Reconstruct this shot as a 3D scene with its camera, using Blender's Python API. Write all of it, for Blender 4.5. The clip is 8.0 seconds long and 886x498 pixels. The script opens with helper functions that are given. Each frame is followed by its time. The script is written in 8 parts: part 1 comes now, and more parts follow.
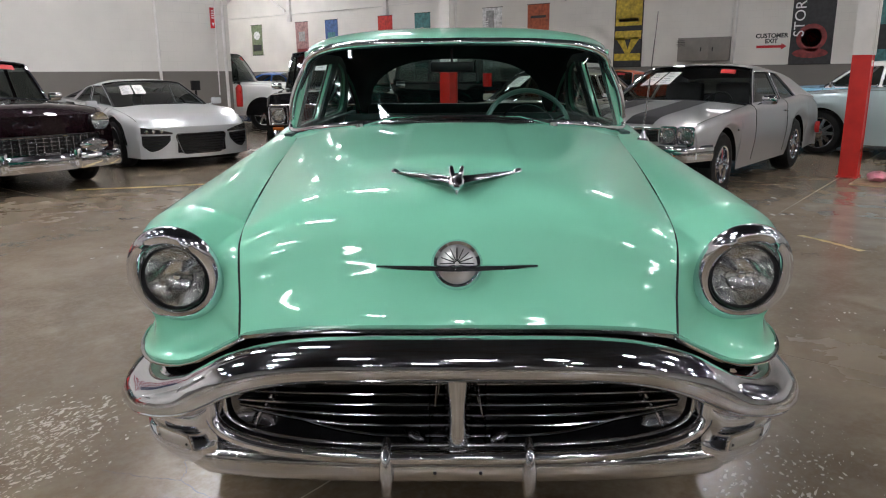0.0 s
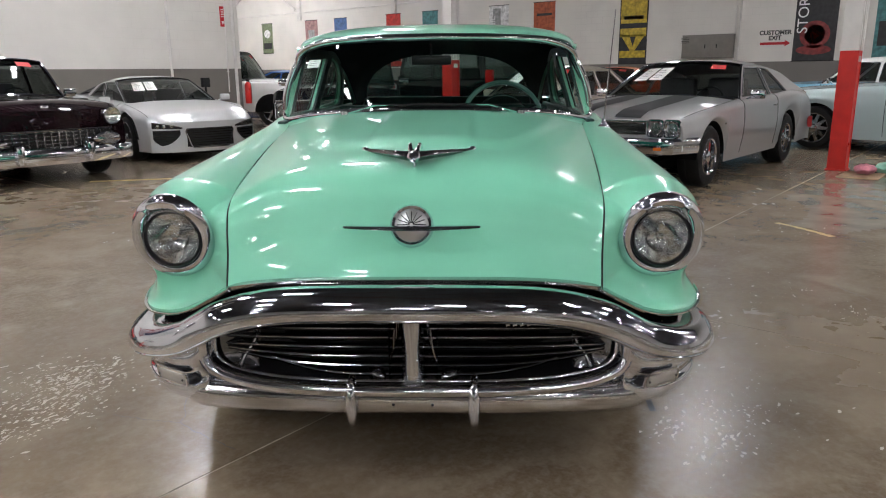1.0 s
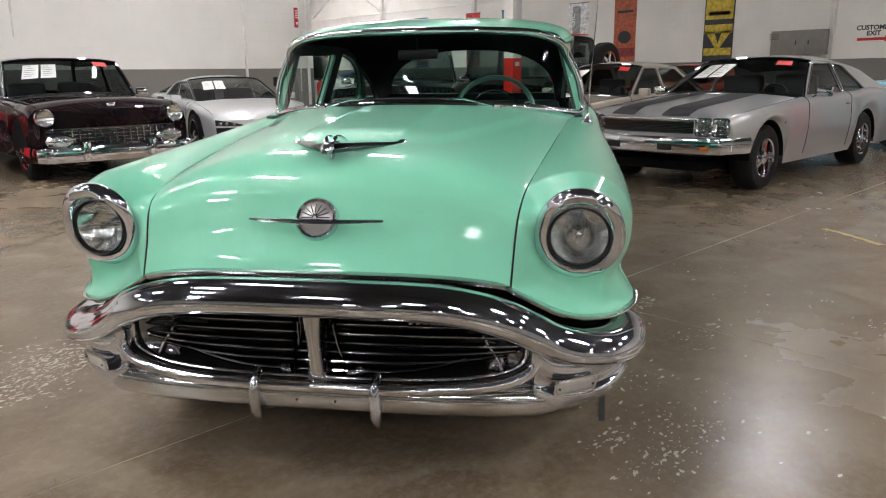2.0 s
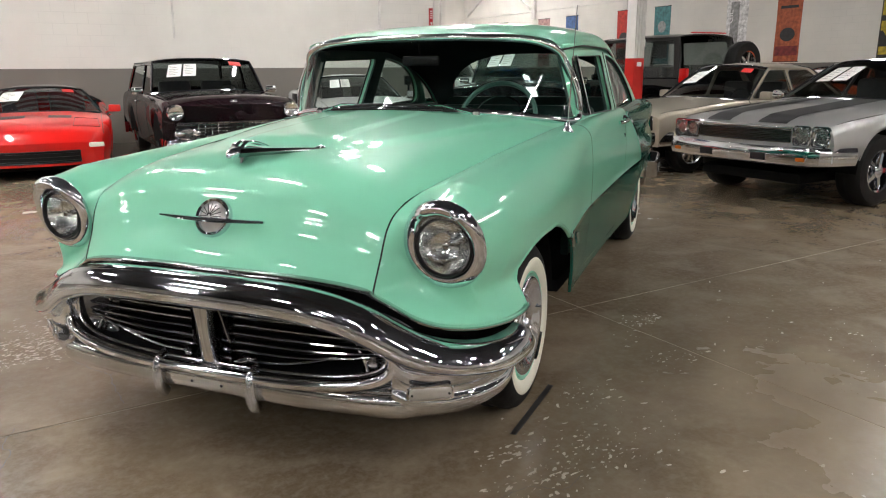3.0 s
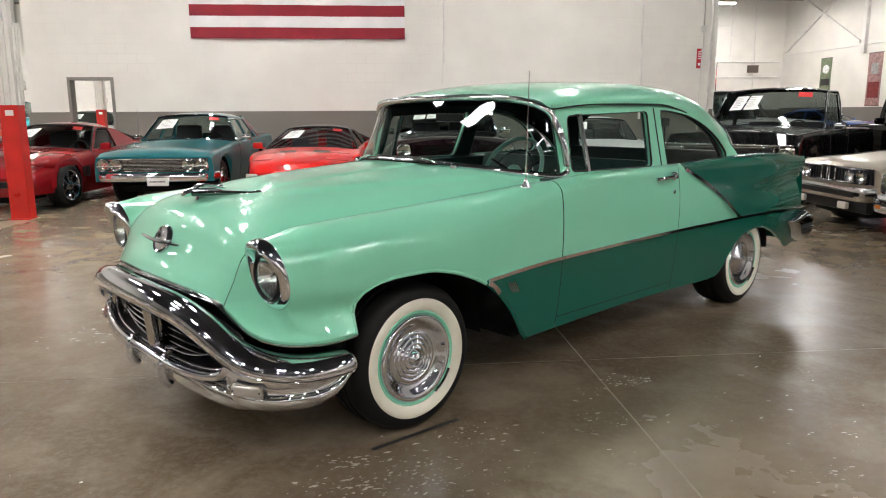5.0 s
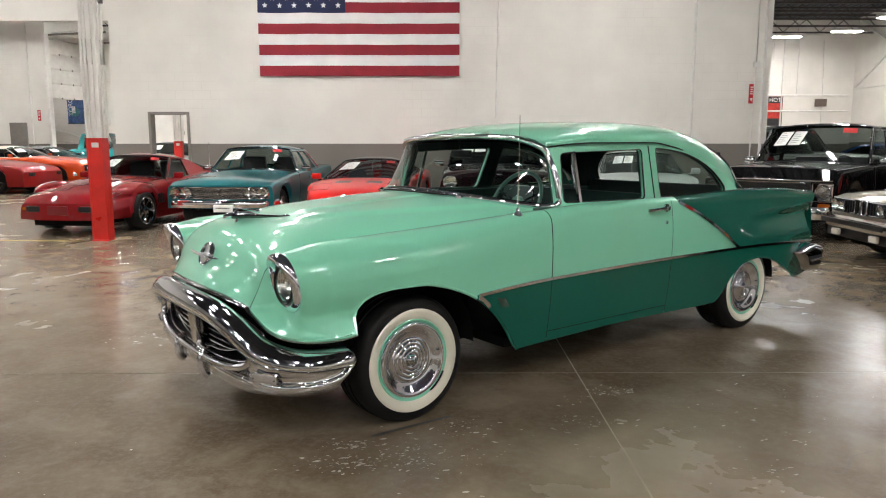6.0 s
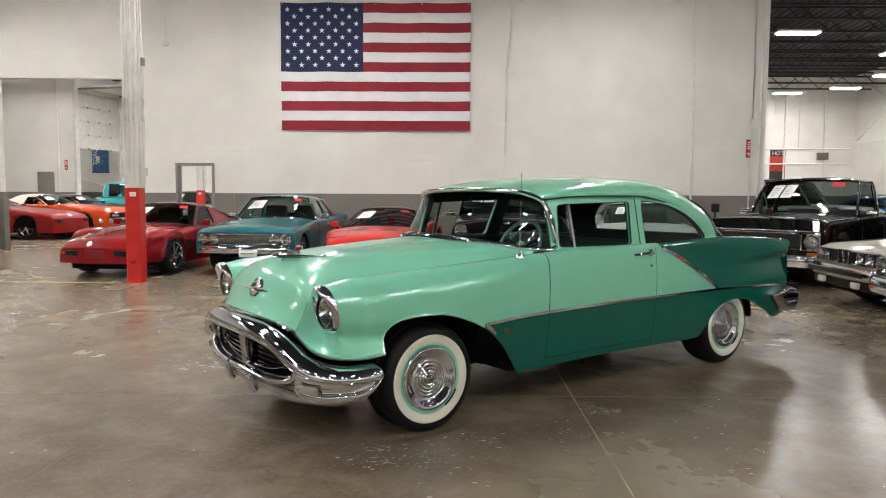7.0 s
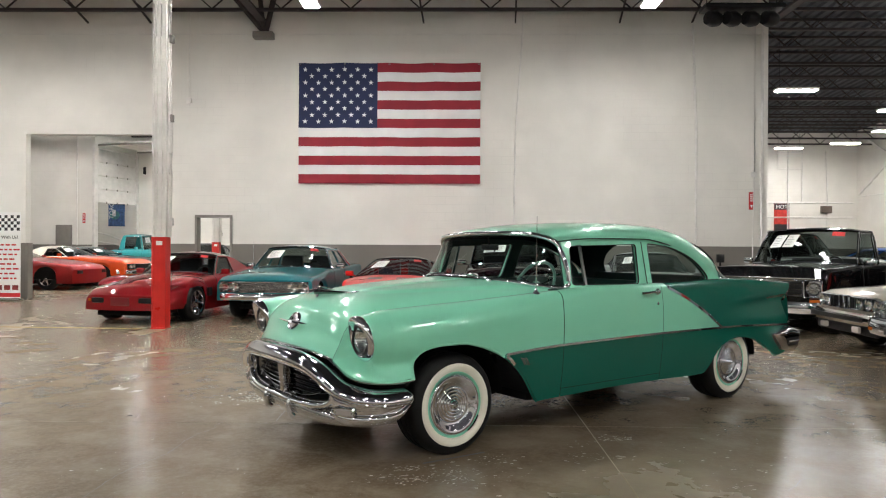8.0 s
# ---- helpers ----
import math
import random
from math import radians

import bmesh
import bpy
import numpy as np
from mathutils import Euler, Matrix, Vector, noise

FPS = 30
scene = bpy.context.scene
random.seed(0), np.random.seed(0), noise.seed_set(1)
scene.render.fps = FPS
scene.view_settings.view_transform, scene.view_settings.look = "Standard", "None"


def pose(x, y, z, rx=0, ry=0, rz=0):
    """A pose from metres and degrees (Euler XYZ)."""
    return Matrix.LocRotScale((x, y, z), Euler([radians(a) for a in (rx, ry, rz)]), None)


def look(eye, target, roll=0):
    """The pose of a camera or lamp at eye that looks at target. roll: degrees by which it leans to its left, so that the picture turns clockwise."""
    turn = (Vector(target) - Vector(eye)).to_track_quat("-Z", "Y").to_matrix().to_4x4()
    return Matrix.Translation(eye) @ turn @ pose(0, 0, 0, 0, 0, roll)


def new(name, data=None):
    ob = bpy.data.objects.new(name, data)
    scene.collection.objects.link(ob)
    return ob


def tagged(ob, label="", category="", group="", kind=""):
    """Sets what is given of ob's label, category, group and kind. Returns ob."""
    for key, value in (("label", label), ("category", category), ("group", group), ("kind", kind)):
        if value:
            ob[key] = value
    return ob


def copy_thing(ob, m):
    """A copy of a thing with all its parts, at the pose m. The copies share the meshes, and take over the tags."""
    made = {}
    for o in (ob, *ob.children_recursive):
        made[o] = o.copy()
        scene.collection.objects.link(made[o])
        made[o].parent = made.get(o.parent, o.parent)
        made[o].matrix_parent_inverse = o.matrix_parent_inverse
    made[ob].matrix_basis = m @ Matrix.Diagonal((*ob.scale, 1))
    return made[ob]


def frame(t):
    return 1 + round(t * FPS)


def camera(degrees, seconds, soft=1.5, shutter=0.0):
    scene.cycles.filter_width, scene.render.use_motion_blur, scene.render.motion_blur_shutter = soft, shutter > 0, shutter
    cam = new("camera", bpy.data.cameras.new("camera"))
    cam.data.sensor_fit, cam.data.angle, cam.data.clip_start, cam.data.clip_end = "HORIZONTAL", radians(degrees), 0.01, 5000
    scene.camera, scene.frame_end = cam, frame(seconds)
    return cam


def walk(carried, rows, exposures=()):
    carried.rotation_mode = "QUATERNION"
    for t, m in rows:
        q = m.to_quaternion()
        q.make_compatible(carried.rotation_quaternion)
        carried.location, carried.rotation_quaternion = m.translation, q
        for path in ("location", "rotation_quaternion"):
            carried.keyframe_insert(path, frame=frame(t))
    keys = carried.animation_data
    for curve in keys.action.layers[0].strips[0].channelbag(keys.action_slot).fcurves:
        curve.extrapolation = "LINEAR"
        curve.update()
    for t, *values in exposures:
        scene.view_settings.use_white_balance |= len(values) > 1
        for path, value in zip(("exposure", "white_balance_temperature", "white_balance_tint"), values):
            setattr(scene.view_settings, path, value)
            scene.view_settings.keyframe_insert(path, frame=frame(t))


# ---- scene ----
cam = camera(63.5, 8.0, soft=1.1)
PATH = [
    (0, (0.612, 0.153, 1.317), (2.139, 1.355, 0.842), -0.5),
    (0.5, (0.457, -0.03, 1.296), (1.977, 1.179, 0.82), -0.5),
    (1, (0.454, -0.179, 1.288), (1.96, 1.046, 0.809), -0.6),
    (1.5, (0.618, -0.351, 1.27), (2.069, 0.939, 0.788), -0.7),
    (1.7, (0.711, -0.417, 1.253), (2.126, 0.913, 0.773), -0.7),
    (2.8, (1.358, -0.989, 1.273), (2.43, 0.631, 0.799), -0.8),
    (3, (1.503, -1.11, 1.287), (2.502, 0.556, 0.809), -0.5),
    (3.5, (1.848, -1.371, 1.326), (2.663, 0.392, 0.85), -0.4),
    (4, (2.25, -1.54, 1.349), (2.808, 0.32, 0.872), -0.3),
    (4.5, (2.614, -1.79, 1.373), (2.963, 0.127, 0.923), -0.4),
    (5, (2.968, -1.99, 1.383), (3.158, -0.035, 1.007), -0.3),
    (5.2, (3.115, -2.055, 1.389), (3.246, -0.089, 1.04), -0.3),
    (6.5, (3.281, -2.892, 1.426), (3.274, -0.907, 1.18), 0.2),
    (7, (3.246, -3.224, 1.432), (3.229, -1.23, 1.278), 0.3),
    (7.5, (3.16, -3.516, 1.394), (3.134, -1.516, 1.358), 0.3),
    (8, (3.139, -3.642, 1.339), (3.103, -1.642, 1.337), 0.3),
]
walk(cam, [(t, look(eye, target, roll)) for t, eye, target, roll in PATH],
     exposures=[(0.0, 0.09, 6110, 12), (1.5, 0.31, 6170, 12), (3.0, 0.42, 6470, 10), (4.5, 0.42, 6500, 10), (6.5, 0.25, 6440, 9), (8.0, 0.22, 6420, 8)])

# ---- exposure and light ----
LAMP_POWER = 118.0
world = bpy.data.worlds.new("world")
scene.world = world
world.use_nodes = True
world.node_tree.nodes["Background"].inputs["Color"].default_value = (0.6, 0.62, 0.66, 1)
world.node_tree.nodes["Background"].inputs["Strength"].default_value = 0.05


# ---- materials ----
def base_material(name, color, rough=0.5, metal=0.0, coat=0.0, spec=0.5):
    m = bpy.data.materials.new(name)
    m.use_nodes = True
    b = m.node_tree.nodes["Principled BSDF"]
    b.inputs["Base Color"].default_value = (*color, 1)
    b.inputs["Roughness"].default_value = rough
    b.inputs["Metallic"].default_value = metal
    b.inputs["Coat Weight"].default_value = coat
    b.inputs["Coat Roughness"].default_value = 0.03
    b.inputs["Specular IOR Level"].default_value = spec
    return m


def nodes_of(m):
    t = m.node_tree
    return t, t.nodes, t.links, t.nodes["Principled BSDF"]


def add_noise(m, scale, amount, rough_amount=0.0, bump=0.0, detail=4.0, space="Object"):
    """Vary colour and roughness by a noise, with fine relief from a second, smaller one."""
    t, n, l, b = nodes_of(m)
    co = n.new("ShaderNodeTexCoord")
    no = n.new("ShaderNodeTexNoise")
    no.inputs["Scale"].default_value = scale
    no.inputs["Detail"].default_value = detail
    l.new(co.outputs[space], no.inputs["Vector"])
    hv = n.new("ShaderNodeHueSaturation")
    hv.inputs["Color"].default_value = b.inputs["Base Color"].default_value
    mp = n.new("ShaderNodeMapRange")
    mp.inputs["From Min"].default_value, mp.inputs["From Max"].default_value = 0.3, 0.7
    mp.inputs["To Min"].default_value, mp.inputs["To Max"].default_value = 1 - amount, 1 + amount
    l.new(no.outputs["Fac"], mp.inputs["Value"])
    l.new(mp.outputs["Result"], hv.inputs["Value"])
    l.new(hv.outputs["Color"], b.inputs["Base Color"])
    if rough_amount:
        mr = n.new("ShaderNodeMapRange")
        r = b.inputs["Roughness"].default_value
        mr.inputs["From Min"].default_value, mr.inputs["From Max"].default_value = 0.3, 0.7
        mr.inputs["To Min"].default_value, mr.inputs["To Max"].default_value = max(0.0, r - rough_amount), r + rough_amount
        l.new(no.outputs["Fac"], mr.inputs["Value"])
        l.new(mr.outputs["Result"], b.inputs["Roughness"])
    if bump:
        n2 = n.new("ShaderNodeTexNoise")
        n2.inputs["Scale"].default_value = scale * 9
        n2.inputs["Detail"].default_value = 3
        l.new(co.outputs[space], n2.inputs["Vector"])
        bp = n.new("ShaderNodeBump")
        bp.inputs["Strength"].default_value = bump
        bp.inputs["Distance"].default_value = 0.01
        l.new(n2.outputs["Fac"], bp.inputs["Height"])
        l.new(bp.outputs["Normal"], b.inputs["Normal"])
    return m


def paint(name, color, rough=0.28, metal=0.0, spec=0.15, coat_rough=0.04, coat=0.85):
    m = base_material(name, color, rough, metal, coat=coat, spec=spec)
    m.node_tree.nodes["Principled BSDF"].inputs["Coat Roughness"].default_value = coat_rough
    return add_noise(m, 0.8, 0.02, 0.0, 0.0, 1.0)


def glass(name, tint, ior=1.5):
    m = bpy.data.materials.new(name)
    m.use_nodes = True
    t, n, l, b = nodes_of(m)
    n.remove(b)
    tr = n.new("ShaderNodeBsdfTransparent")
    tr.inputs["Color"].default_value = (*tint, 1)
    gl = n.new("ShaderNodeBsdfGlossy")
    gl.inputs["Roughness"].default_value = 0.015
    lw = n.new("ShaderNodeLayerWeight")
    lw.inputs["Blend"].default_value = 0.5
    pw = n.new("ShaderNodeMath")
    pw.operation = "POWER"
    pw.inputs[1].default_value = 5.0
    l.new(lw.outputs["Facing"], pw.inputs[0])
    fr = n.new("ShaderNodeMapRange")
    r0 = ((ior - 1) / (ior + 1)) ** 2 * 0.9
    fr.inputs["To Min"].default_value, fr.inputs["To Max"].default_value = r0, 1.0
    l.new(pw.outputs["Value"], fr.inputs["Value"])
    mx = n.new("ShaderNodeMixShader")
    l.new(fr.outputs["Result"], mx.inputs["Fac"])
    l.new(tr.outputs["BSDF"], mx.inputs[1])
    l.new(gl.outputs["BSDF"], mx.inputs[2])
    l.new(mx.outputs["Shader"], n["Material Output"].inputs["Surface"])
    return m


def emitter(name, color, strength):
    m = base_material(name, (0.8, 0.8, 0.8))
    t, n, l, b = nodes_of(m)
    b.inputs["Emission Color"].default_value = (*color, 1)
    b.inputs["Emission Strength"].default_value = strength
    return m


def masonry(name, upper, lower, height, rough=0.55):
    """Painted concrete block: running bond relief, two paint colours that meet at one height."""
    m = base_material(name, upper, rough)
    t, n, l, b = nodes_of(m)
    geo = n.new("ShaderNodeNewGeometry")
    sep = n.new("ShaderNodeSeparateXYZ")
    l.new(geo.outputs["Position"], sep.inputs["Vector"])
    along = n.new("ShaderNodeMath")
    along.operation = "ADD"
    l.new(sep.outputs["X"], along.inputs[0])
    l.new(sep.outputs["Y"], along.inputs[1])
    com = n.new("ShaderNodeCombineXYZ")
    l.new(along.outputs["Value"], com.inputs["X"])
    l.new(sep.outputs["Z"], com.inputs["Y"])
    br = n.new("ShaderNodeTexBrick")
    br.inputs["Scale"].default_value = 1.0
    br.inputs["Brick Width"].default_value = 0.405
    br.inputs["Row Height"].default_value = 0.203
    br.inputs["Mortar Size"].default_value = 0.007
    br.inputs["Mortar Smooth"].default_value = 0.6
    br.inputs["Color1"].default_value = (1, 1, 1, 1)
    br.inputs["Color2"].default_value = (0.992, 0.992, 0.992, 1)
    br.inputs["Mortar"].default_value = (0.90, 0.90, 0.90, 1)
    l.new(com.outputs["Vector"], br.inputs["Vector"])
    gt = n.new("ShaderNodeMath")
    gt.operation = "GREATER_THAN"
    gt.inputs[1].default_value = height
    l.new(sep.outputs["Z"], gt.inputs[0])
    two = n.new("ShaderNodeMix")
    two.data_type = "RGBA"
    two.inputs["A"].default_value = (*lower, 1)
    two.inputs["B"].default_value = (*upper, 1)
    l.new(gt.outputs["Value"], two.inputs["Factor"])
    no = n.new("ShaderNodeTexNoise")
    no.inputs["Scale"].default_value = 0.9
    no.inputs["Detail"].default_value = 6
    l.new(geo.outputs["Position"], no.inputs["Vector"])
    mp = n.new("ShaderNodeMapRange")
    mp.inputs["From Min"].default_value, mp.inputs["From Max"].default_value = 0.3, 0.7
    mp.inputs["To Min"].default_value, mp.inputs["To Max"].default_value = 0.93, 1.05
    l.new(no.outputs["Fac"], mp.inputs["Value"])
    hv = n.new("ShaderNodeHueSaturation")
    l.new(mp.outputs["Result"], hv.inputs["Value"])
    l.new(two.outputs["Result"], hv.inputs["Color"])
    mul = n.new("ShaderNodeMix")
    mul.data_type = "RGBA"
    mul.blend_type = "MULTIPLY"
    # joints show only in places, where the paint bridges them badly
    n3 = n.new("ShaderNodeTexNoise")
    n3.inputs["Scale"].default_value = 0.55
    n3.inputs["Detail"].default_value = 3
    l.new(geo.outputs["Position"], n3.inputs["Vector"])
    m3 = n.new("ShaderNodeMapRange")
    m3.inputs["From Min"].default_value, m3.inputs["From Max"].default_value = 0.46, 0.68
    l.new(n3.outputs["Fac"], m3.inputs["Value"])
    l.new(m3.outputs["Result"], mul.inputs["Factor"])
    l.new(hv.outputs["Color"], mul.inputs["A"])
    l.new(br.outputs["Color"], mul.inputs["B"])
    l.new(mul.outputs["Result"], b.inputs["Base Color"])
    n2 = n.new("ShaderNodeTexNoise")
    n2.inputs["Scale"].default_value = 38
    n2.inputs["Detail"].default_value = 4
    l.new(geo.outputs["Position"], n2.inputs["Vector"])
    ad = n.new("ShaderNodeMath")
    ad.operation = "MULTIPLY_ADD"
    ad.inputs[1].default_value = 0.35
    l.new(n2.outputs["Fac"], ad.inputs[0])
    sub = n.new("ShaderNodeMath")
    sub.operation = "SUBTRACT"
    sub.inputs[0].default_value = 1.0
    l.new(br.outputs["Fac"], sub.inputs[1])
    l.new(sub.outputs["Value"], ad.inputs[2])
    bp = n.new("ShaderNodeBump")
    bp.inputs["Strength"].default_value = 0.14
    bp.inputs["Distance"].default_value = 0.005
    l.new(ad.outputs["Value"], bp.inputs["Height"])
    l.new(bp.outputs["Normal"], b.inputs["Normal"])
    return m


def concrete_floor():
    """Sealed, worn warehouse slab: brown-grey clouds, pale scuffs and flaked sealer, faintly uneven gloss."""
    m = base_material("sealed_concrete", (0.16, 0.13, 0.095), 0.285, spec=0.5)
    t, n, l, b = nodes_of(m)
    geo = n.new("ShaderNodeNewGeometry")

    def noise_node(scale, detail, rough=0.55, dist=0.0):
        k = n.new("ShaderNodeTexNoise")
        k.inputs["Scale"].default_value = scale
        k.inputs["Detail"].default_value = detail
        k.inputs["Roughness"].default_value = rough
        k.inputs["Distortion"].default_value = dist
        l.new(geo.outputs["Position"], k.inputs["Vector"])
        return k

    def ramp(src, a, c, lo=0.0, hi=1.0):
        k = n.new("ShaderNodeMapRange")
        k.inputs["From Min"].default_value, k.inputs["From Max"].default_value = a, c
        k.inputs["To Min"].default_value, k.inputs["To Max"].default_value = lo, hi
        l.new(src, k.inputs["Value"])
        return k.outputs["Result"]

    def mix(fac, a, c, blend="MIX"):
        k = n.new("ShaderNodeMix")
        k.data_type, k.blend_type = "RGBA", blend
        if isinstance(fac, float):
            k.inputs["Factor"].default_value = fac
        else:
            l.new(fac, k.inputs["Factor"])
        for slot, v in (("A", a), ("B", c)):
            if isinstance(v, tuple):
                k.inputs[slot].default_value = (*v, 1)
            else:
                l.new(v, k.inputs[slot])
        return k.outputs["Result"]

    clouds = noise_node(0.4, 5, 0.6, 0.8)
    mottle = noise_node(4.0, 5, 0.58, 0.4)
    grain = noise_node(70.0, 4)
    scuff = noise_node(2.4, 4, 0.55, 0.6)
    speck = noise_node(26.0, 3, 0.55, 0.3)
    col = mix(ramp(clouds.outputs["Fac"], 0.31, 0.69), (0.112, 0.081, 0.046), (0.272, 0.210, 0.137))
    col = mix(ramp(mottle.outputs["Fac"], 0.32, 0.72, 0.0, 0.7), col, (0.112, 0.081, 0.050))
    col = mix(ramp(grain.outputs["Fac"], 0.3, 0.75, 0.0, 0.45), col, (0.215, 0.178, 0.135))
    col = mix(ramp(speck.outputs["Fac"], 0.45, 0.8, 0.0, 0.4), col, (0.28, 0.24, 0.19))
    # fine pale etching where the sealer is thin
    col = mix(ramp(scuff.outputs["Fac"], 0.46, 0.78, 0.0, 0.6), col, (0.33, 0.272, 0.2))
    l.new(col, b.inputs["Base Color"])
    r = n.new("ShaderNodeMath")
    r.operation = "ADD"
    l.new(ramp(clouds.outputs["Fac"], 0.3, 0.7, 0.25, 0.28), r.inputs[0])
    l.new(ramp(mottle.outputs["Fac"], 0.2, 0.8, -0.006, 0.006), r.inputs[1])
    l.new(r.outputs["Value"], b.inputs["Roughness"])
    bp = n.new("ShaderNodeBump")
    bp.inputs["Strength"].default_value = 0.05
    bp.inputs["Distance"].default_value = 0.002
    l.new(grain.outputs["Fac"], bp.inputs["Height"])
    l.new(bp.outputs["Normal"], b.inputs["Normal"])
    return m


MINT = paint("mint_green_paint", (0.235, 0.635, 0.44), 0.32, 0.0, 0.2, 0.045)
GREEN = paint("dark_green_paint", (0.008, 0.105, 0.075), 0.25, 0.0, 0.1, 0.04, 0.5)
CHROME = add_noise(base_material("chrome", (0.68, 0.70, 0.745), 0.07, 1.0), 6, 0.04, 0.03)
DULL_CHROME = add_noise(base_material("brushed_bumper_steel", (0.56, 0.555, 0.55), 0.13, 1.0), 9, 0.06, 0.05)
DARK = add_noise(base_material("black_underside", (0.006, 0.006, 0.006), 0.8, spec=0.1), 6, 0.3)
BLACK = base_material("black_trim", (0.009, 0.009, 0.010), 0.4, spec=0.3)
RUBBER = add_noise(base_material("tyre_rubber", (0.009, 0.009, 0.009), 0.6, spec=0.2), 14, 0.25, 0.08, 0.1)
WHITEWALL = add_noise(base_material("whitewall_rubber", (0.74, 0.71, 0.6), 0.55), 5, 0.04)
GLASS = glass("tinted_car_glass", (0.70, 0.79, 0.76))
DARK_GLASS = glass("dark_car_glass", (0.45, 0.49, 0.48))
# darker copy of the chrome: shade put into the colour
CHROME_IN_SHADE = add_noise(base_material("shaded_chrome", (0.2, 0.2, 0.21), 0.14, 1.0), 14, 0.3, 0.06)
GRILLE_BAR = base_material("grille_bar_metal", (0.10, 0.10, 0.10), 0.25, 1.0)
LENS = glass("lamp_glass", (0.93, 0.95, 0.95), 1.5)
INTERIOR = add_noise(base_material("dark_green_vinyl", (0.012, 0.05, 0.043), 0.5), 30, 0.2, 0.05, 0.15)
LINER = base_material("dark_headliner", (0.008, 0.014, 0.013), 0.85, spec=0.1)
WHEEL_GREEN = base_material("green_steering_plastic", (0.08, 0.2, 0.16), 0.3)
REFLECTOR = add_noise(base_material("lamp_reflector", (0.86, 0.86, 0.85), 0.15, 1.0), 40, 0.04, 0.05)
ALLOY = add_noise(base_material("polished_alloy", (0.66, 0.66, 0.66), 0.2, 1.0), 8, 0.08, 0.05)
PAPER = base_material("white_paper", (0.78, 0.78, 0.76), 0.6)
INK = base_material("grey_ink", (0.12, 0.12, 0.13), 0.6)
RED_TAG = base_material("red_tag", (0.6, 0.03, 0.03), 0.5)
AMBER = base_material("amber_lens", (0.42, 0.1, 0.012), 0.2)
RED_LENS = base_material("red_lens", (0.5, 0.01, 0.01), 0.15)
WALL_PAINT = masonry("painted_block", (0.76, 0.735, 0.69), (0.19, 0.175, 0.155), 1.42)
EAST_PAINT = masonry("painted_block_east", (0.74, 0.715, 0.67), (0.17, 0.16, 0.145), 1.5)
FLOOR = concrete_floor()
RED_STEEL = add_noise(base_material("red_column_paint", (0.55, 0.02, 0.015), 0.35), 4, 0.15, 0.08, 0.06)
WHITE_STEEL = add_noise(base_material("white_steel_paint", (0.72, 0.7, 0.67), 0.45), 4, 0.08, 0.06, 0.06)
DECK = add_noise(base_material("dark_roof_deck", (0.044, 0.049, 0.062), 0.6), 3, 0.2)
JOIST = add_noise(base_material("oxide_joist", (0.032, 0.022, 0.023), 0.6), 3, 0.2)
GREY_PAINT = add_noise(base_material("grey_frame_paint", (0.2, 0.185, 0.165), 0.45), 5, 0.1, 0.05)
LAMP = emitter("lamp_diffuser", (1.0, 0.965, 0.925), LAMP_POWER)
INTERIOR_GREY = add_noise(base_material("dark_seat_vinyl", (0.03, 0.03, 0.032), 0.5), 20, 0.2, 0.05)
CLEAR_LAMP = base_material("clear_ribbed_lamp", (0.5, 0.48, 0.45), 0.12, 0.5)
LAMP_CLEAR = base_material("clear_turn_lamp", (0.7, 0.66, 0.6), 0.15)
GREY_GLOSS = paint("grey_lamp_cover", (0.3, 0.29, 0.28), 0.3)
P_MAROON_BODY = paint("dark_red_panel", (0.16, 0.012, 0.016), 0.3)
CREAM_TOP = add_noise(base_material("cream_top", (0.6, 0.56, 0.46), 0.7), 8, 0.06)


# ---- mesh tools ----
def part(name, bm, material, parent=None, label="", smooth=True, angle=40):
    me = bpy.data.meshes.new(name)
    bm.to_mesh(me)
    bm.free()
    me.materials.append(material)
    if smooth:
        me.polygons.foreach_set("use_smooth", [True] * len(me.polygons))
        me.set_sharp_from_angle(angle=radians(angle))
    ob = new(name, me)
    ob.parent = parent
    if label:
        ob["label"] = label
    return ob


def thing(name, m, label, category, group="", kind=""):
    ob = new(name)
    ob.empty_display_size = 0.2
    ob.matrix_basis = m
    return tagged(ob, label, category, group, kind)


def table(*pts):
    """A smooth function through (x, y) pairs."""
    xs = [p[0] for p in pts]
    ys = [p[1] for p in pts]
    sl = [(ys[i + 1] - ys[i]) / (xs[i + 1] - xs[i]) for i in range(len(xs) - 1)]
    tg = [sl[0]] + [0 if a * b <= 0 else 2 * a * b / (a + b) for a, b in zip(sl, sl[1:])] + [sl[-1]]

    def f(x):
        if x <= xs[0]:
            return ys[0]
        if x >= xs[-1]:
            return ys[-1]
        i = 0
        while x > xs[i + 1]:
            i += 1
        h = xs[i + 1] - xs[i]
        t = (x - xs[i]) / h
        return ((1 + 2 * t) * (1 - t) ** 2 * ys[i] + t * (1 - t) ** 2 * h * tg[i]
                + t * t * (3 - 2 * t) * ys[i + 1] + t * t * (t - 1) * h * tg[i + 1])
    return f


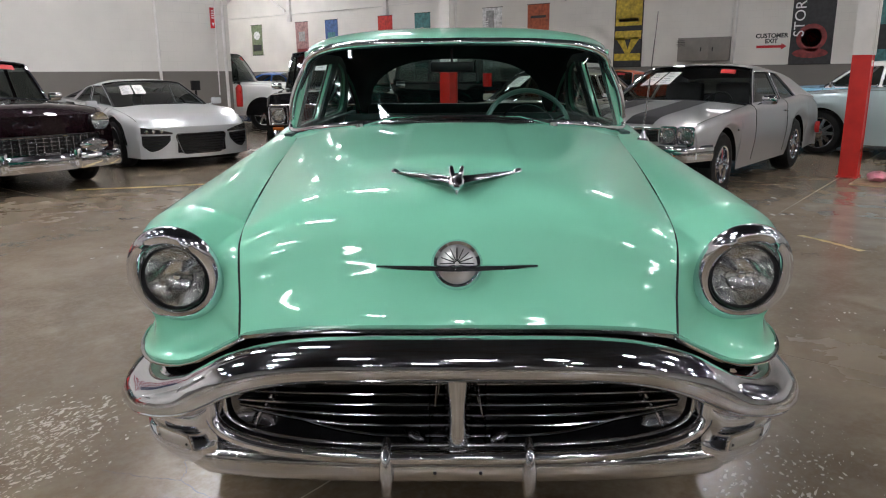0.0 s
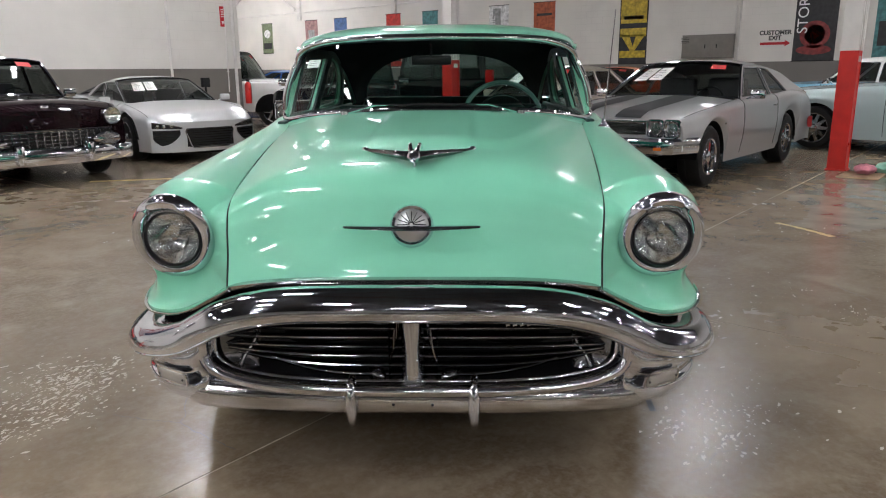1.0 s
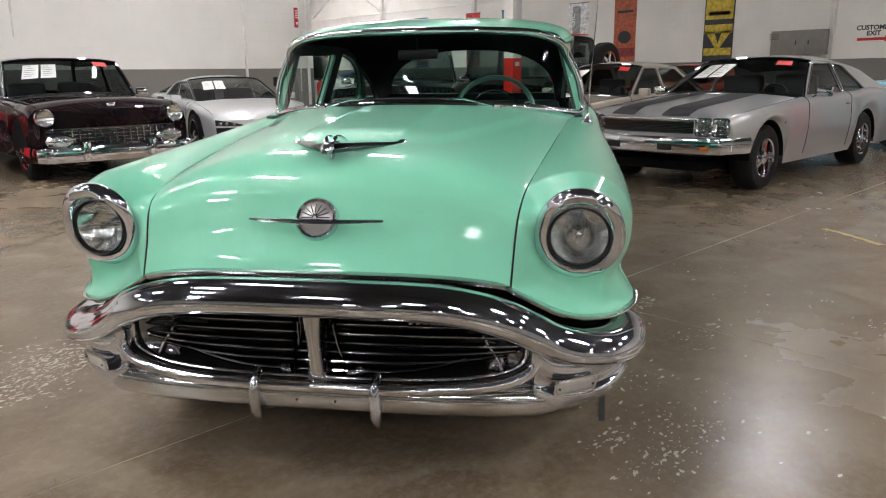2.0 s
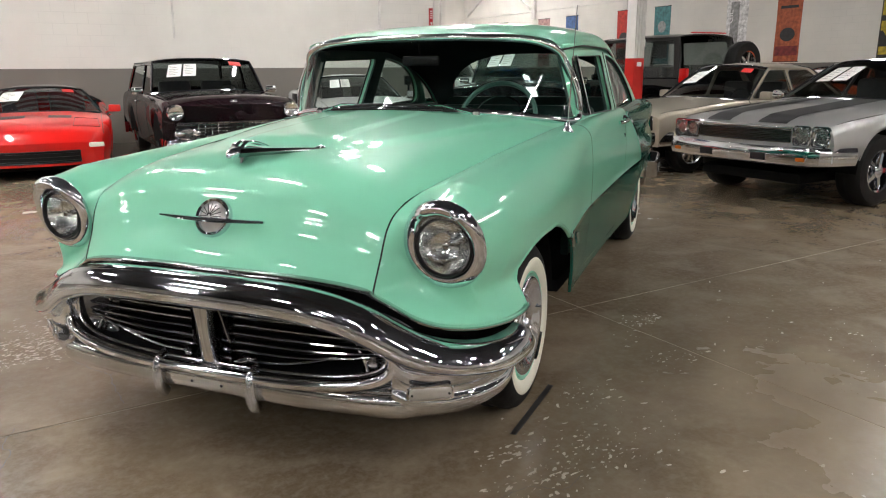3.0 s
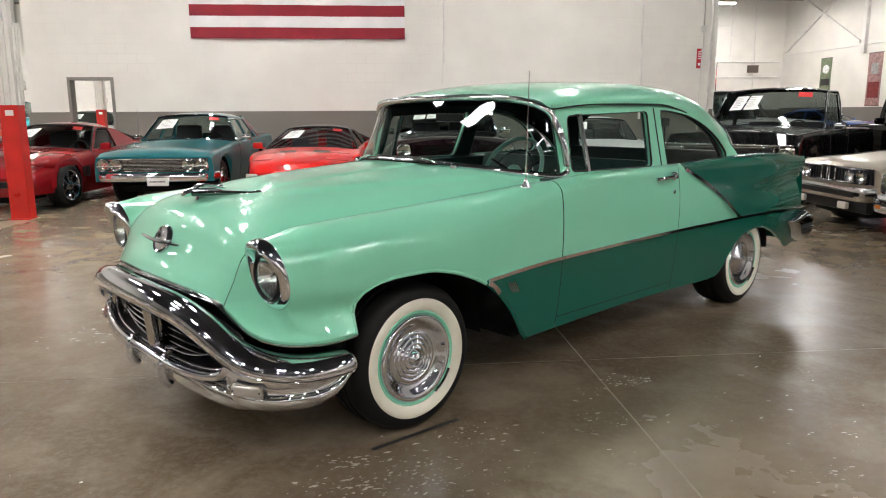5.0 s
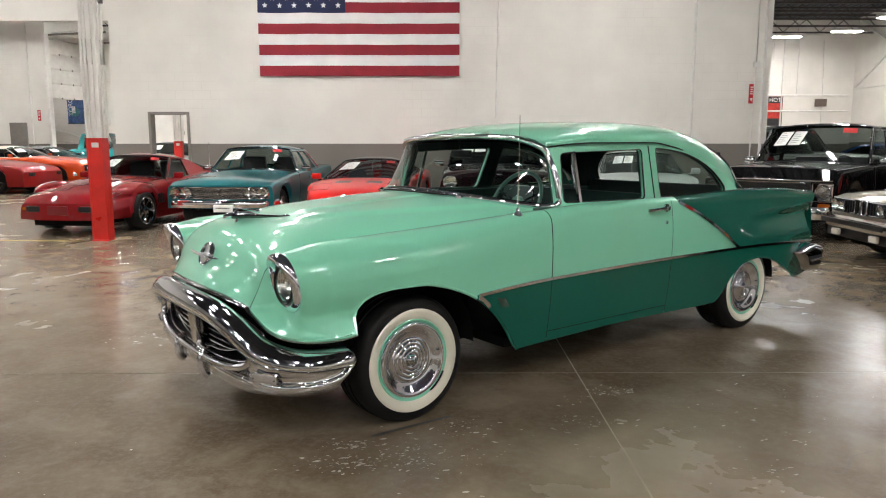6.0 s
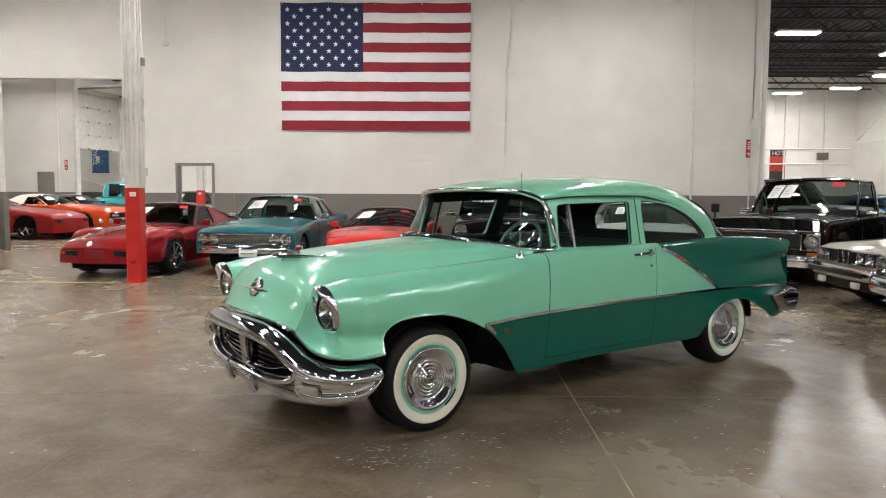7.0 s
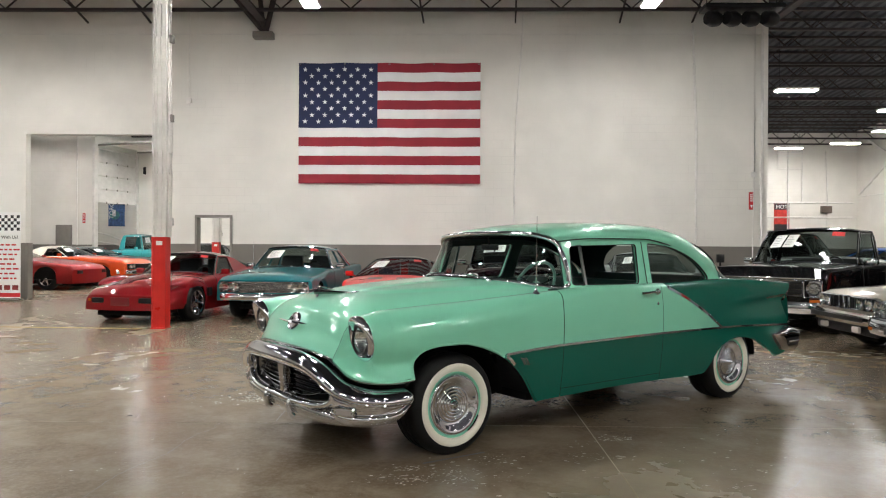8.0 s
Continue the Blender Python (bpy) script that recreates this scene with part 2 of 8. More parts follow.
def spline(pts, n, closed=False):
    """n points on a Catmull-Rom curve through pts."""
    pts = [Vector(p) for p in pts]
    m = len(pts)
    segs = m if closed else m - 1
    out = []
    for k in range(n):
        s = k / (n if closed else n - 1) * segs
        i = min(int(s), segs - 1)
        t = s - i

        def g(j):
            return pts[j % m] if closed else (pts[j] if 0 <= j < m else (2 * pts[0] - pts[1] if j < 0 else 2 * pts[-1] - pts[-2]))
        a, b, c, d = g(i - 1), g(i), g(i + 1), g(i + 2)
        out.append(0.5 * (2 * b + (c - a) * t + (2 * a - 5 * b + 4 * c - d) * t * t + (3 * b - a - 3 * c + d) * t ** 3))
    return out


def grid(bm, rows, flip=False, wrap=False):
    """Quads between rows of points; wrap joins each row's end to its start."""
    vs = [[bm.verts.new(p) for p in r] for r in rows]
    n = len(vs[0])
    for a, b in zip(vs, vs[1:]):
        for i in range(n if wrap else n - 1):
            q = (a[i], a[(i + 1) % n], b[(i + 1) % n], b[i])
            try:
                bm.faces.new(q[::-1] if flip else q)
            except ValueError:
                pass
    return vs


def mirrored(rows):
    return [[Vector((-p[0], p[1], p[2])) for p in r] for r in rows]


def both(rows):
    """Rows that start on the centre line, carried over to the other side."""
    return [[Vector((-p[0], p[1], p[2])) for p in reversed(r[1:])] + [Vector(p) for p in r] for r in rows]


def box(bm, c, s, bevel=0.0, rot=None):
    m = Matrix.Translation(c) @ (rot or Matrix.Identity(4)) @ Matrix.Diagonal((*s, 1))
    r = bmesh.ops.create_cube(bm, size=1, matrix=m)
    if bevel:
        es = list({e for v in r["verts"] for e in v.link_edges})
        bmesh.ops.bevel(bm, geom=es, offset=bevel, segments=2, profile=0.6, affect="EDGES")


def sweep(bm, path, section, up=(0, 0, 1), caps=True, closed=False):
    """Carry a section, a list of (side, up) pairs or a function of 0..1 that gives one, along a path."""
    path = [Vector(p) for p in path]
    n = len(path)
    rows = []
    for i, p in enumerate(path):
        t = (path[(i + 1) % n] - path[i - 1]) if closed else (path[min(i + 1, n - 1)] - path[max(i - 1, 0)])
        t.normalize()
        side = t.cross(Vector(up))
        if side.length < 1e-4:
            side = t.cross(Vector((1, 0, 0)))
        side.normalize()
        v = side.cross(t)
        sec = section(i / (n - 1)) if callable(section) else section
        rows.append([p + side * a + v * b for a, b in sec])
    if closed:
        rows.append(rows[0])
    vs = grid(bm, rows, wrap=True)
    if closed:
        bmesh.ops.remove_doubles(bm, verts=vs[0] + vs[-1], dist=1e-6)
    elif caps:
        bm.faces.new(vs[0])
        bm.faces.new(vs[-1][::-1])


def ring(r, n=10, ry=None, phase=0.0):
    return [(r * math.cos(phase + 2 * math.pi * i / n), (ry or r) * math.sin(phase + 2 * math.pi * i / n)) for i in range(n)]


def tube(bm, path, r, n=8, closed=False):
    sweep(bm, path, ring(r, n), closed=closed)


def lathe(bm, profile, n=48, m=None, a0=0.0, a1=2 * math.pi):
    """Turn (along, radius) pairs about the x axis."""
    full = abs(a1 - a0 - 2 * math.pi) < 1e-6
    rows = []
    for i in range(n + (0 if full else 1)):
        a = a0 + (a1 - a0) * i / n
        rows.append([Vector((x, r * math.cos(a), r * math.sin(a))) for x, r in profile])
    if full:
        rows.append([v.copy() for v in rows[0]])
    if m:
        rows = [[m @ v for v in r] for r in rows]
    vs = grid(bm, rows)
    if full:
        bmesh.ops.remove_doubles(bm, verts=[v for r in vs for v in r], dist=1e-6)


def plate(bm, outer, holes, place, thick):
    """A flat or bent plate with holes: loops of (a, b) pairs, place(a, b, depth) -> point."""
    loops = [outer] + holes
    for k in (0, 1):
        vs, es = [], []
        for lp in loops:
            v = [bm.verts.new(place(a, b, thick * k)) for a, b in lp]
            vs.append(v)
            es += [bm.edges.new((v[i], v[(i + 1) % len(v)])) for i in range(len(v))]
        bmesh.ops.triangle_fill(bm, use_beauty=True, use_dissolve=False, edges=es)
        if k == 0:
            first = vs
    for va, vb in zip(first, vs):
        for i in range(len(va)):
            j = (i + 1) % len(va)
            bm.faces.new((va[i], va[j], vb[j], vb[i]))
    bmesh.ops.recalc_face_normals(bm, faces=bm.faces)


def smooth_loop(pts, n):
    return [(p.x, p.y) for p in spline([(a, b, 0) for a, b in pts], n, closed=True)]


def rounded(pts, r, k=4):
    """A polygon of (a, b) pairs with its corners rounded."""
    out = []
    n = len(pts)
    for i in range(n):
        p, q, s = Vector(pts[i - 1]), Vector(pts[i]), Vector(pts[(i + 1) % n])
        d0, d1 = (p - q), (s - q)
        rr = min(r, d0.length * 0.45, d1.length * 0.45)
        a, c = q + d0.normalized() * rr, q + d1.normalized() * rr
        for j in range(k + 1):
            t = j / k
            out.append(tuple((1 - t) ** 2 * a + 2 * t * (1 - t) * q + t * t * c))
    return out


def pane(name, rows, material, parent, label="", thick=0.004):
    bm = bmesh.new()
    grid(bm, rows)
    bmesh.ops.recalc_face_normals(bm, faces=bm.faces)
    ob = part(name, bm, material, parent, label)
    ob.visible_shadow = False
    return ob


def bm_of(fn, *a, **k):
    bm = bmesh.new()
    fn(bm, *a, **k)
    return bm


def writing_bars(parent, name, m, width, height, lines, material=None, seed=0):
    """Unreadable writing: rows of short bars, standing 1 mm proud of a sheet in the xz plane of m."""
    rnd = random.Random(seed)
    bm = bmesh.new()
    for i in range(lines):
        z = height * (0.5 - (i + 0.7) / (lines + 0.6))
        x = -width * 0.42
        while x < width * 0.36:
            w = width * rnd.uniform(0.06, 0.2)
            box(bm, (x + w / 2, 0, z), (w, 0.0015, height / lines * 0.32))
            x += w + width * 0.05
    bmesh.ops.transform(bm, matrix=m, verts=bm.verts)
    return tagged(part(name, bm, material or INK, parent, smooth=False), kind="stuff")


# ---- the hall: floor, walls, ceiling ----
X0, X1, Y0, Y1, YN, TOP = -34.6, 23.5, -32.0, 14.35, 33.1, 8.0
XE = 10.9          # where the flag wall ends and the hall opens to the north


def structure(name, boxes, material, label, category="wall", bevel=0.0):
    bm = bmesh.new()
    for c, s in boxes:
        box(bm, c, s, bevel)
    ob = part(name, bm, material, None, label, smooth=False)
    return tagged(ob, label, category, kind="structure")


def span(x0, x1, y0, y1, z0, z1):
    return (((x0 + x1) / 2, (y0 + y1) / 2, (z0 + z1) / 2), (x1 - x0, y1 - y0, z1 - z0))


JOINT_FILL = add_noise(base_material("joint_dust", (0.36, 0.31, 0.235), 0.9, spec=0.2), 0.9, 0.6)
# floor slabs between sawn joints, over a dark bed
JX = [X0] + [4.13 + 6.3 * k for k in range(-6, 4)] + [X1]
JY = [Y0] + [1.78 + 6.35 * k for k in range(-5, 5)] + [YN]
slabs = []
for xa, xb in zip(JX, JX[1:]):
    for ya, yb in zip(JY, JY[1:]):
        slabs.append(span(xa + 0.0045, xb - 0.0045, ya + 0.0045, yb - 0.0045, -0.15, 0.0))
structure("ground", [span(X0, X1, Y0, YN, -0.4, -0.0016)], JOINT_FILL, "dusty bed in the joints under the slab", "ground")
floor = tagged(new("floor"), "sealed brown-grey concrete warehouse floor with sawn joints", "floor", kind="structure")
for c, s in slabs:
    bm = bmesh.new()
    box(bm, (c[0], c[1], 0), (s[0], s[1], 0.012))
    bmesh.ops.translate(bm, verts=bm.verts, vec=(0, 0, -0.006))
    part("slab", bm, FLOOR, floor, smooth=False)

W = 0.2
OP0, OP1, OPZ = -7.79, -4.25, 4.18          # the drive-through opening
D0, D1, DZ = -3.46, -2.51, 2.15             # the doorway
structure("wall_north", [
    span(X0, OP0, Y1, Y1 + W, 0, TOP), span(OP0, OP1, Y1, Y1 + W, OPZ, TOP), span(OP1, D0, Y1, Y1 + W, 0, TOP),
    span(D0, D1, Y1, Y1 + W, DZ, TOP), span(D1, XE, Y1, Y1 + W, 0, TOP)], WALL_PAINT, "white block wall with a grey-brown band along its foot")
structure("wall_divider", [span(XE - W, XE, Y1 + W, YN, 0, TOP)], WALL_PAINT, "white block wall with a grey band along its foot")
structure("wall_east", [span(X1, X1 + W, Y0, YN, 0, TOP)], EAST_PAINT, "white block wall with a grey band along its foot")
structure("wall_far", [span(X0, X1, YN, YN + W, 0, TOP)], WALL_PAINT, "cream-white painted far wall of panels")
structure("wall_west", [span(X0 - W, X0, Y0, YN, 0, TOP)], WALL_PAINT, "white block wall with a grey band along its foot")
structure("wall_south", [span(X0, X1, Y0 - W, Y0, 0, TOP)], WALL_PAINT, "white block wall with a grey band along its foot")
# the room behind the drive-through opening: a near wall, then a wall with the overhead door that runs back to a deeper one
SIDE, BACK = 28.0, 30.6
DOOR_A, DOOR_B = Vector((-12.97, SIDE, 0)), Vector((-12.25, BACK, 0))
structure("wall_workshop", [span(X0, DOOR_A.x, SIDE, SIDE + W, 0, TOP)], WALL_PAINT, "white workshop wall with a grey band along its foot")
structure("wall_back", [span(DOOR_B.x, XE - W, BACK, BACK + W, 0, TOP)], WALL_PAINT, "white workshop wall set further back")
bm = bmesh.new()
box(bm, (1.35, 0.1, (5.75 + TOP) / 2), (2.7, W, TOP - 5.75))
bmesh.ops.transform(bm, matrix=Matrix.Translation(DOOR_A) @ Matrix.Rotation(math.atan2(BACK - SIDE, DOOR_B.x - DOOR_A.x), 4, "Z"), verts=bm.verts)
tagged(part("wall_door", bm, WALL_PAINT, None, smooth=False), "white wall over the overhead door", "wall", kind="structure")
structure("trim_opening", [span(OP0 - 0.002, OP0 + 0.06, Y1 - 0.006, Y1 + W + 0.006, 0, 1.42), span(OP1 - 0.06, OP1 + 0.002, Y1 - 0.006, Y1 + W + 0.006, 0, 1.42)], GREY_PAINT,
          "grey painted edge of the opening", "trim")

# corrugated deck over open-web joists, all in the ceiling's own mesh
bm = bmesh.new()
dz = []
x = X0
k = 0
while x < X1:
    dz.append((x, TOP + (0.05 if k % 4 in (1, 2) else 0.0)))
    x += 0.09 if k % 2 else 0.06
    k += 1


def roof_fall(y):
    # the roof slopes down to the north beyond the flag wall
    return 0.035 * max(0.0, y - Y1)


grid(bm, [[Vector((a, y, b - roof_fall(y))) for a, b in dz] for y in (Y0, Y1, YN)], flip=True)
tagged(part("ceiling", bm, DECK, None, smooth=False), "dark corrugated steel roof deck", "ceiling", kind="structure")
bm = bmesh.new()
joist_y = [Y0 + 0.9 + i * 1.95 for i in range(24)]
joist_y += [joist_y[-1] + 1.5 * (i + 1) for i in range(12)]
for y in joist_y:
    roof_top = TOP - roof_fall(y)
    for z in (roof_top - 0.08, roof_top - 0.86):
        box(bm, ((X0 + X1) / 2, y, z), (X1 - X0, 0.09, 0.07))
    xs = [X0 + 0.3 + 0.85 * j for j in range(68)]
    for j, (a, b) in enumerate(zip(xs, xs[1:])):
        za, zb = (roof_top - 0.84, roof_top - 0.1) if j % 2 else (roof_top - 0.1, roof_top - 0.84)
        sweep(bm, [(a, y, za), (b, y, zb)], [(-0.015, -0.015), (0.015, -0.015), (0.015, 0.015), (-0.015, 0.015)])
for x in (-26.9, -14.3, -1.71, 10.9):
    for z in (TOP - 1.02, TOP - 0.3):
        box(bm, (x, (Y0 + Y1) / 2, z), (0.2, Y1 - Y0, 0.06))
tagged(part("ceiling_joists", bm, JOIST, None, smooth=False), "dark open-web steel joists and girders under the roof deck", "ceiling", kind="structure")

# a bond beam line and the conduits on the flag wall
bm = bmesh.new()
box(bm, ((X0 + XE) / 2, Y1 - 0.004, 6.72), (XE - X0, 0.012, 0.02))
tagged(part("trim_bond", bm, WHITE_STEEL, None, smooth=False), "thin painted ledge along the top courses of the wall", "trim", kind="structure")


def conduit(path, r, label):
    bm = bmesh.new()
    tube(bm, path, r, 8)
    for p in path[1:-1]:
        box(bm, p, (0.03, 0.03, 0.03), 0.004)
    for a, b in zip(path, path[1:]):
        for t in (0.2, 0.5, 0.8):
            p = Vector(a).lerp(Vector(b), t)
            box(bm, p, (r * 4 if abs(a[2] - b[2]) > 0.1 else 0.02, 0.012, 0.02 if abs(a[2] - b[2]) > 0.1 else r * 4))
    ob = part("conduit", bm, WHITE_STEEL)
    return tagged(ob, label, "conduit", "conduits on the walls")


yw = Y1 - 0.025
conduit([(4.58, yw, 2.0), (4.62, yw, 4.4), (4.78, yw, 6.7), (4.8, yw, 7.4)], 0.018, "white painted conduit running up the flag wall")
conduit([(9.12, yw, 1.2), (9.12, yw, 4.4), (9.0, yw, 7.4)], 0.03, "thick white painted pipe running up the flag wall")
conduit([(10.52, yw, 0.9), (10.56, yw, 3.2), (10.56, yw, 7.3)], 0.014, "thin white painted conduit beside the wall's end")
conduit([(10.75, yw, 0.02), (10.75, yw, 7.3)], 0.035, "white painted pipe at the wall's end")
conduit([(-3.62, yw, 5.1), (-3.6, yw, 7.4)], 0.01, "thin conduit hanging down to a wall socket")
conduit([(21.99, YN - 0.03, 1.5), (21.99, YN - 0.03, 4.0), (21.9, YN - 0.03, 6.4)], 0.03, "white painted pipe running up the far wall")
conduit([(19.5, YN - 0.03, 6.3), (19.5, YN - 0.03, 5.46), (20.69, YN - 0.03, 5.46)], 0.02, "white painted conduit bent along the far wall")
conduit([(20.72, YN - 0.03, 3.83), (20.72, YN - 0.03, 6.4)], 0.03, "white painted pipe on the far wall")
bm = bmesh.new()
box(bm, (0, 0, 0), (0.13, 0.05, 0.13), 0.01)
ob = part("junction_box", bm, WHITE_STEEL)
ob.matrix_basis = pose(-3.62, Y1 - 0.026, 5.03)
tagged(ob, "small white junction box on the wall", "junction box", "boxes on the walls")
copy_thing(ob, pose(10.56, Y1 - 0.028, 3.22))


def column(x, y, label):
    """A wide-flange steel column: red to chest height, white above."""
    root = thing("column", pose(x, y, 0), label, "column", "steel columns")
    for name, z0, z1, mat, lb in (("column_foot", 0.0, 1.5, RED_STEEL, "red painted lower part"), ("column_shaft", 1.5, TOP - 0.9, WHITE_STEEL, "white painted upper part")):
        bm = bmesh.new()
        e = 0.002 if mat == RED_STEEL else 0.0
        for s in (-1, 1):
            box(bm, (s * 0.105, 0, (z0 + z1) / 2), (0.018 + e, 0.21 + e, z1 - z0), 0.003)
        box(bm, (0, 0, (z0 + z1) / 2), (0.2, 0.012 + e, z1 - z0))
        # cover plates close the open sides
        box(bm, (0, -0.09, (z0 + z1) / 2), (0.195, 0.012, z1 - z0))
        box(bm, (0, 0.09, (z0 + z1) / 2), (0.195, 0.012, z1 - z0))
        part(name, bm, mat, root, lb, smooth=False)
    bm = bmesh.new()
    box(bm, (0, 0, 0.01), (0.25, 0.25, 0.02), 0.004)
    part("base_plate", bm, RED_STEEL, root, smooth=False)
    bm = bmesh.new()
    box(bm, (0.01, -0.101, 1.40), (0.1, 0.012, 0.07), 0.003)
    part("label_plate", bm, PAPER, root, "small white label", smooth=False)
    for dx, dy in ((-0.085, -0.115), (-0.03, -0.12), (0.045, -0.115), (0.135, -0.04), (0.135, 0.045)):
        bm = bmesh.new()
        tube(bm, spline([(dx, dy, 1.5), (dx + 0.015, dy, 3.0), (dx - 0.012, dy, 4.6), (dx, dy, TOP - 0.95)], 14), 0.012 if dx < 0.1 else 0.016, 6)
        part("conduit_run", bm, WHITE_STEEL, root)
    for z in (1.75, 3.45, 4.75, 6.2):
        bm = bmesh.new()
        box(bm, (0.165, 0.0, z), (0.06, 0.09, 0.12), 0.008)
        part("outlet_box", bm, GREY_PAINT if z > 3 else WHITE_STEEL, root)
    return root


column(-1.71, 8.05, "steel column, red at the foot and white above, with conduits")
column(10.95, 1.7, "steel column, red foot and white shaft, beside the silver coupe")
column(10.85, 8.05, "steel column, red foot and white shaft, beside the black pickup")
column(-4.75, 19.8, "steel column, red foot and white shaft, seen through the doorway")


# ---- lamps under the roof ----
def lamp_fixture(m, drop):
    root = thing("ceiling_light", m, "white linear high-bay lamp hung under the roof", "ceiling light", "high-bay lamps")
    bm = bmesh.new()
    box(bm, (0, 0, 0.05), (1.24, 0.36, 0.06), 0.01)
    part("housing", bm, WHITE_STEEL, root)
    bm = bmesh.new()
    box(bm, (0, 0, 0.006), (1.18, 0.3, 0.024), 0.004)
    part("diffuser", bm, LAMP, root, "glowing white diffuser")
    for s in (-1, 1):
        bm = bmesh.new()
        tube(bm, [(s * 0.5, 0, 0.08), (s * 0.5, 0, drop)], 0.004, 5)
        part("hanger", bm, BLACK, root)
    return root


low_lamp = lamp_fixture(pose(0.07, 10.85, 6.4, 0, 0, 90), 1.62)
high_lamp = lamp_fixture(pose(0.07, 7.6, 6.95, 0, 0, 90), 1.07)
far_lamp = lamp_fixture(pose(13.4, 18.2, 6.15), 1.72)
for x in (-21.0, -14.0, -7.2, 0.07, 7.14, 15.1, 21.5):
    if x not in (0.07, 15.1, 21.5):
        copy_thing(low_lamp, pose(x, 10.85, 6.4, 0, 0, 90))
    for y in (-22.0, -13.5, 3.6, 7.6) if -1 < x < 8 else ((-22.0, -9.0, 3.1) if x < -10 else (-22.0, -13.5, -6.3, -1.6, 3.1, 7.8)):
        if (x, y) not in ((0.07, 7.6), (7.14, 3.6), (15.1, 3.1), (15.1, 7.8)) and not (x > 20 and -10 < y < 10):
            copy_thing(high_lamp, pose(x, y, 6.95, 0, 0, 90))
# unseen lamps; all but the last two added to brighten flank and floor
for x, y in ((1.9, -6.0), (6.8, -5.6), (-4.4, -8.0), (4.4, -9.6), (-3.5, 3.6), (10.8, -1.6), (15.4, 4.6), (15.1, 13.4)):
    copy_thing(high_lamp, pose(x, y, 6.95, 0, 0, 90))
for x, y in ((18.9, 30.6), (20.7, 29.0), (20.6, 25.6), (18.3, 21.3)):
    copy_thing(far_lamp, pose(x, y, 6.15))
# lamps out of view, added to light the workshop and the room beyond
for x, y in ((-12.5, 17.2), (-9.2, 17.2), (-5.6, 17.2), (-2.2, 17.2), (3, 18), (-12.5, 22.0), (-7.4, 22.0), (-3.4, 22.0), (-14.6, 23.6), (-9.5, 25.8), (-5, 26.2), (-9.0, 28.4), (-14.0, 30.4)):
    copy_thing(high_lamp, pose(x, y, 6.95))


# ---- the mint-green sedan: x to its left, y to its rear, z up, the front axle at y = 0 ----
hero = thing("vintage_sedan", pose(2.619, 1.669, 0, 0, 0, -52.93),
             "mint and dark green 1950s sedan with chrome grille and whitewall tyres", "car")
WB = 3.10

seam_pts = [(.575, -.735, .65), (.577, -.715, .69), (.58, -.69, .74), (.583, -.675, .78), (.588, -.65, .83), (.597, -.60, .872), (.615, -.45, .91), (.68, .15, .972), (.75, .86, 1.027)]
centre_pts = [(0, -.80, .695), (0, -.78, .735), (0, -.735, .80), (0, -.705, .86), (0, -.665, .93), (0, -.58, .99), (0, -.40, 1.03), (0, .05, 1.068), (0, .56, 1.098)]
seam_x = table((-.70, .58), (-.60, .597), (-.45, .615), (.15, .68), (.86, .75), (1.1, .80), (1.3, .845))
seam_z = table((-.70, .77), (-.65, .83), (-.60, .872), (-.45, .91), (.15, .972), (.86, 1.027), (1.1, 1.05), (1.3, 1.058))
crown_x = table((-.68, .77), (-.45, .772), (-.2, .78), (.2, .80), (.9, .835), (1.3, .868), (2.2, .868), (4.1, .83))
crown_z = table((-.68, .938), (-.6, .948), (-.45, .958), (-.2, .972), (.2, .992), (.9, 1.036), (1.3, 1.062), (2.1, 1.066), (3.0, 1.085), (3.6, 1.065), (4.1, 1.02))
side_max = table((-.68, .90), (-.55, .928), (-.37, .95), (-.1, .96), (.3, .952), (.9, .925), (2.0, .925), (2.8, .932), (3.4, .92), (4.1, .87))
side_top = table((-.68, .80), (-.45, .80), (-.2, .80), (.2, .83), (.9, .95), (1.3, 1.0), (2.1, 1.0), (2.6, .99), (4.1, .96))
trim_z = table((.30, .626), (.37, .634), (.96, .655), (2.0, .665), (2.87, .662), (4.1, .615))
arch_f = table((-.385, .53), (-.372, .60), (-.355, .655), (-.32, .70), (-.25, .728), (-.15, .738), (0, .735), (.12, .712), (.24, .672), (.35, .62), (.45, .55), (.53, .475), (.6, .39), (.66, .31), (.70, .27))
arch_r = table((2.56, .27), (2.66, .285), (2.73, .34), (2.79, .42), (2.88, .50), (3.0, .545), (3.15, .56), (3.3, .545), (3.45, .505), (3.6, .445), (3.75, .385), (3.9, .32), (4.1, .345))
low_mid = table((.70, .27), (1.6, .285), (2.56, .27))


def low_z(y):
    return arch_f(y) if y < .70 else (low_mid(y) if y < 2.56 else arch_r(y))


def side_x(y, z):
    d = z - .80
    return side_max(y) - (.45 if d > 0 else .17) * d * d


def flank(y, z0, n):
    """Points down the flank at y, from the crown's inner edge to z0."""
    xs, zs, xc, zc, zt = seam_x(y), seam_z(y), crown_x(y), crown_z(y), side_top(y)
    if y > 1.3:
        xs, zs = xc - .02, zc - .004
    xm = side_x(y, zt)
    pts = []
    for i in range(5):
        t = i / 5
        pts.append(Vector((xs + (xc - xs) * t, y, zs + (zc - zs) * (t * (2 - t)))))
    for i in range(9):
        a = math.pi / 2 * (1 - i / 8)
        pts.append(Vector((xc + (xm - xc) * math.cos(a), y, zt + (zc - zt) * math.sin(a))))
    for i in range(1, n + 1):
        z = zt + (z0 - zt) * i / n
        pts.append(Vector((side_x(y, z), y, z)))
    return pts


def steps(a, b, n):
    return [a + (b - a) * i / n for i in range(n + 1)]


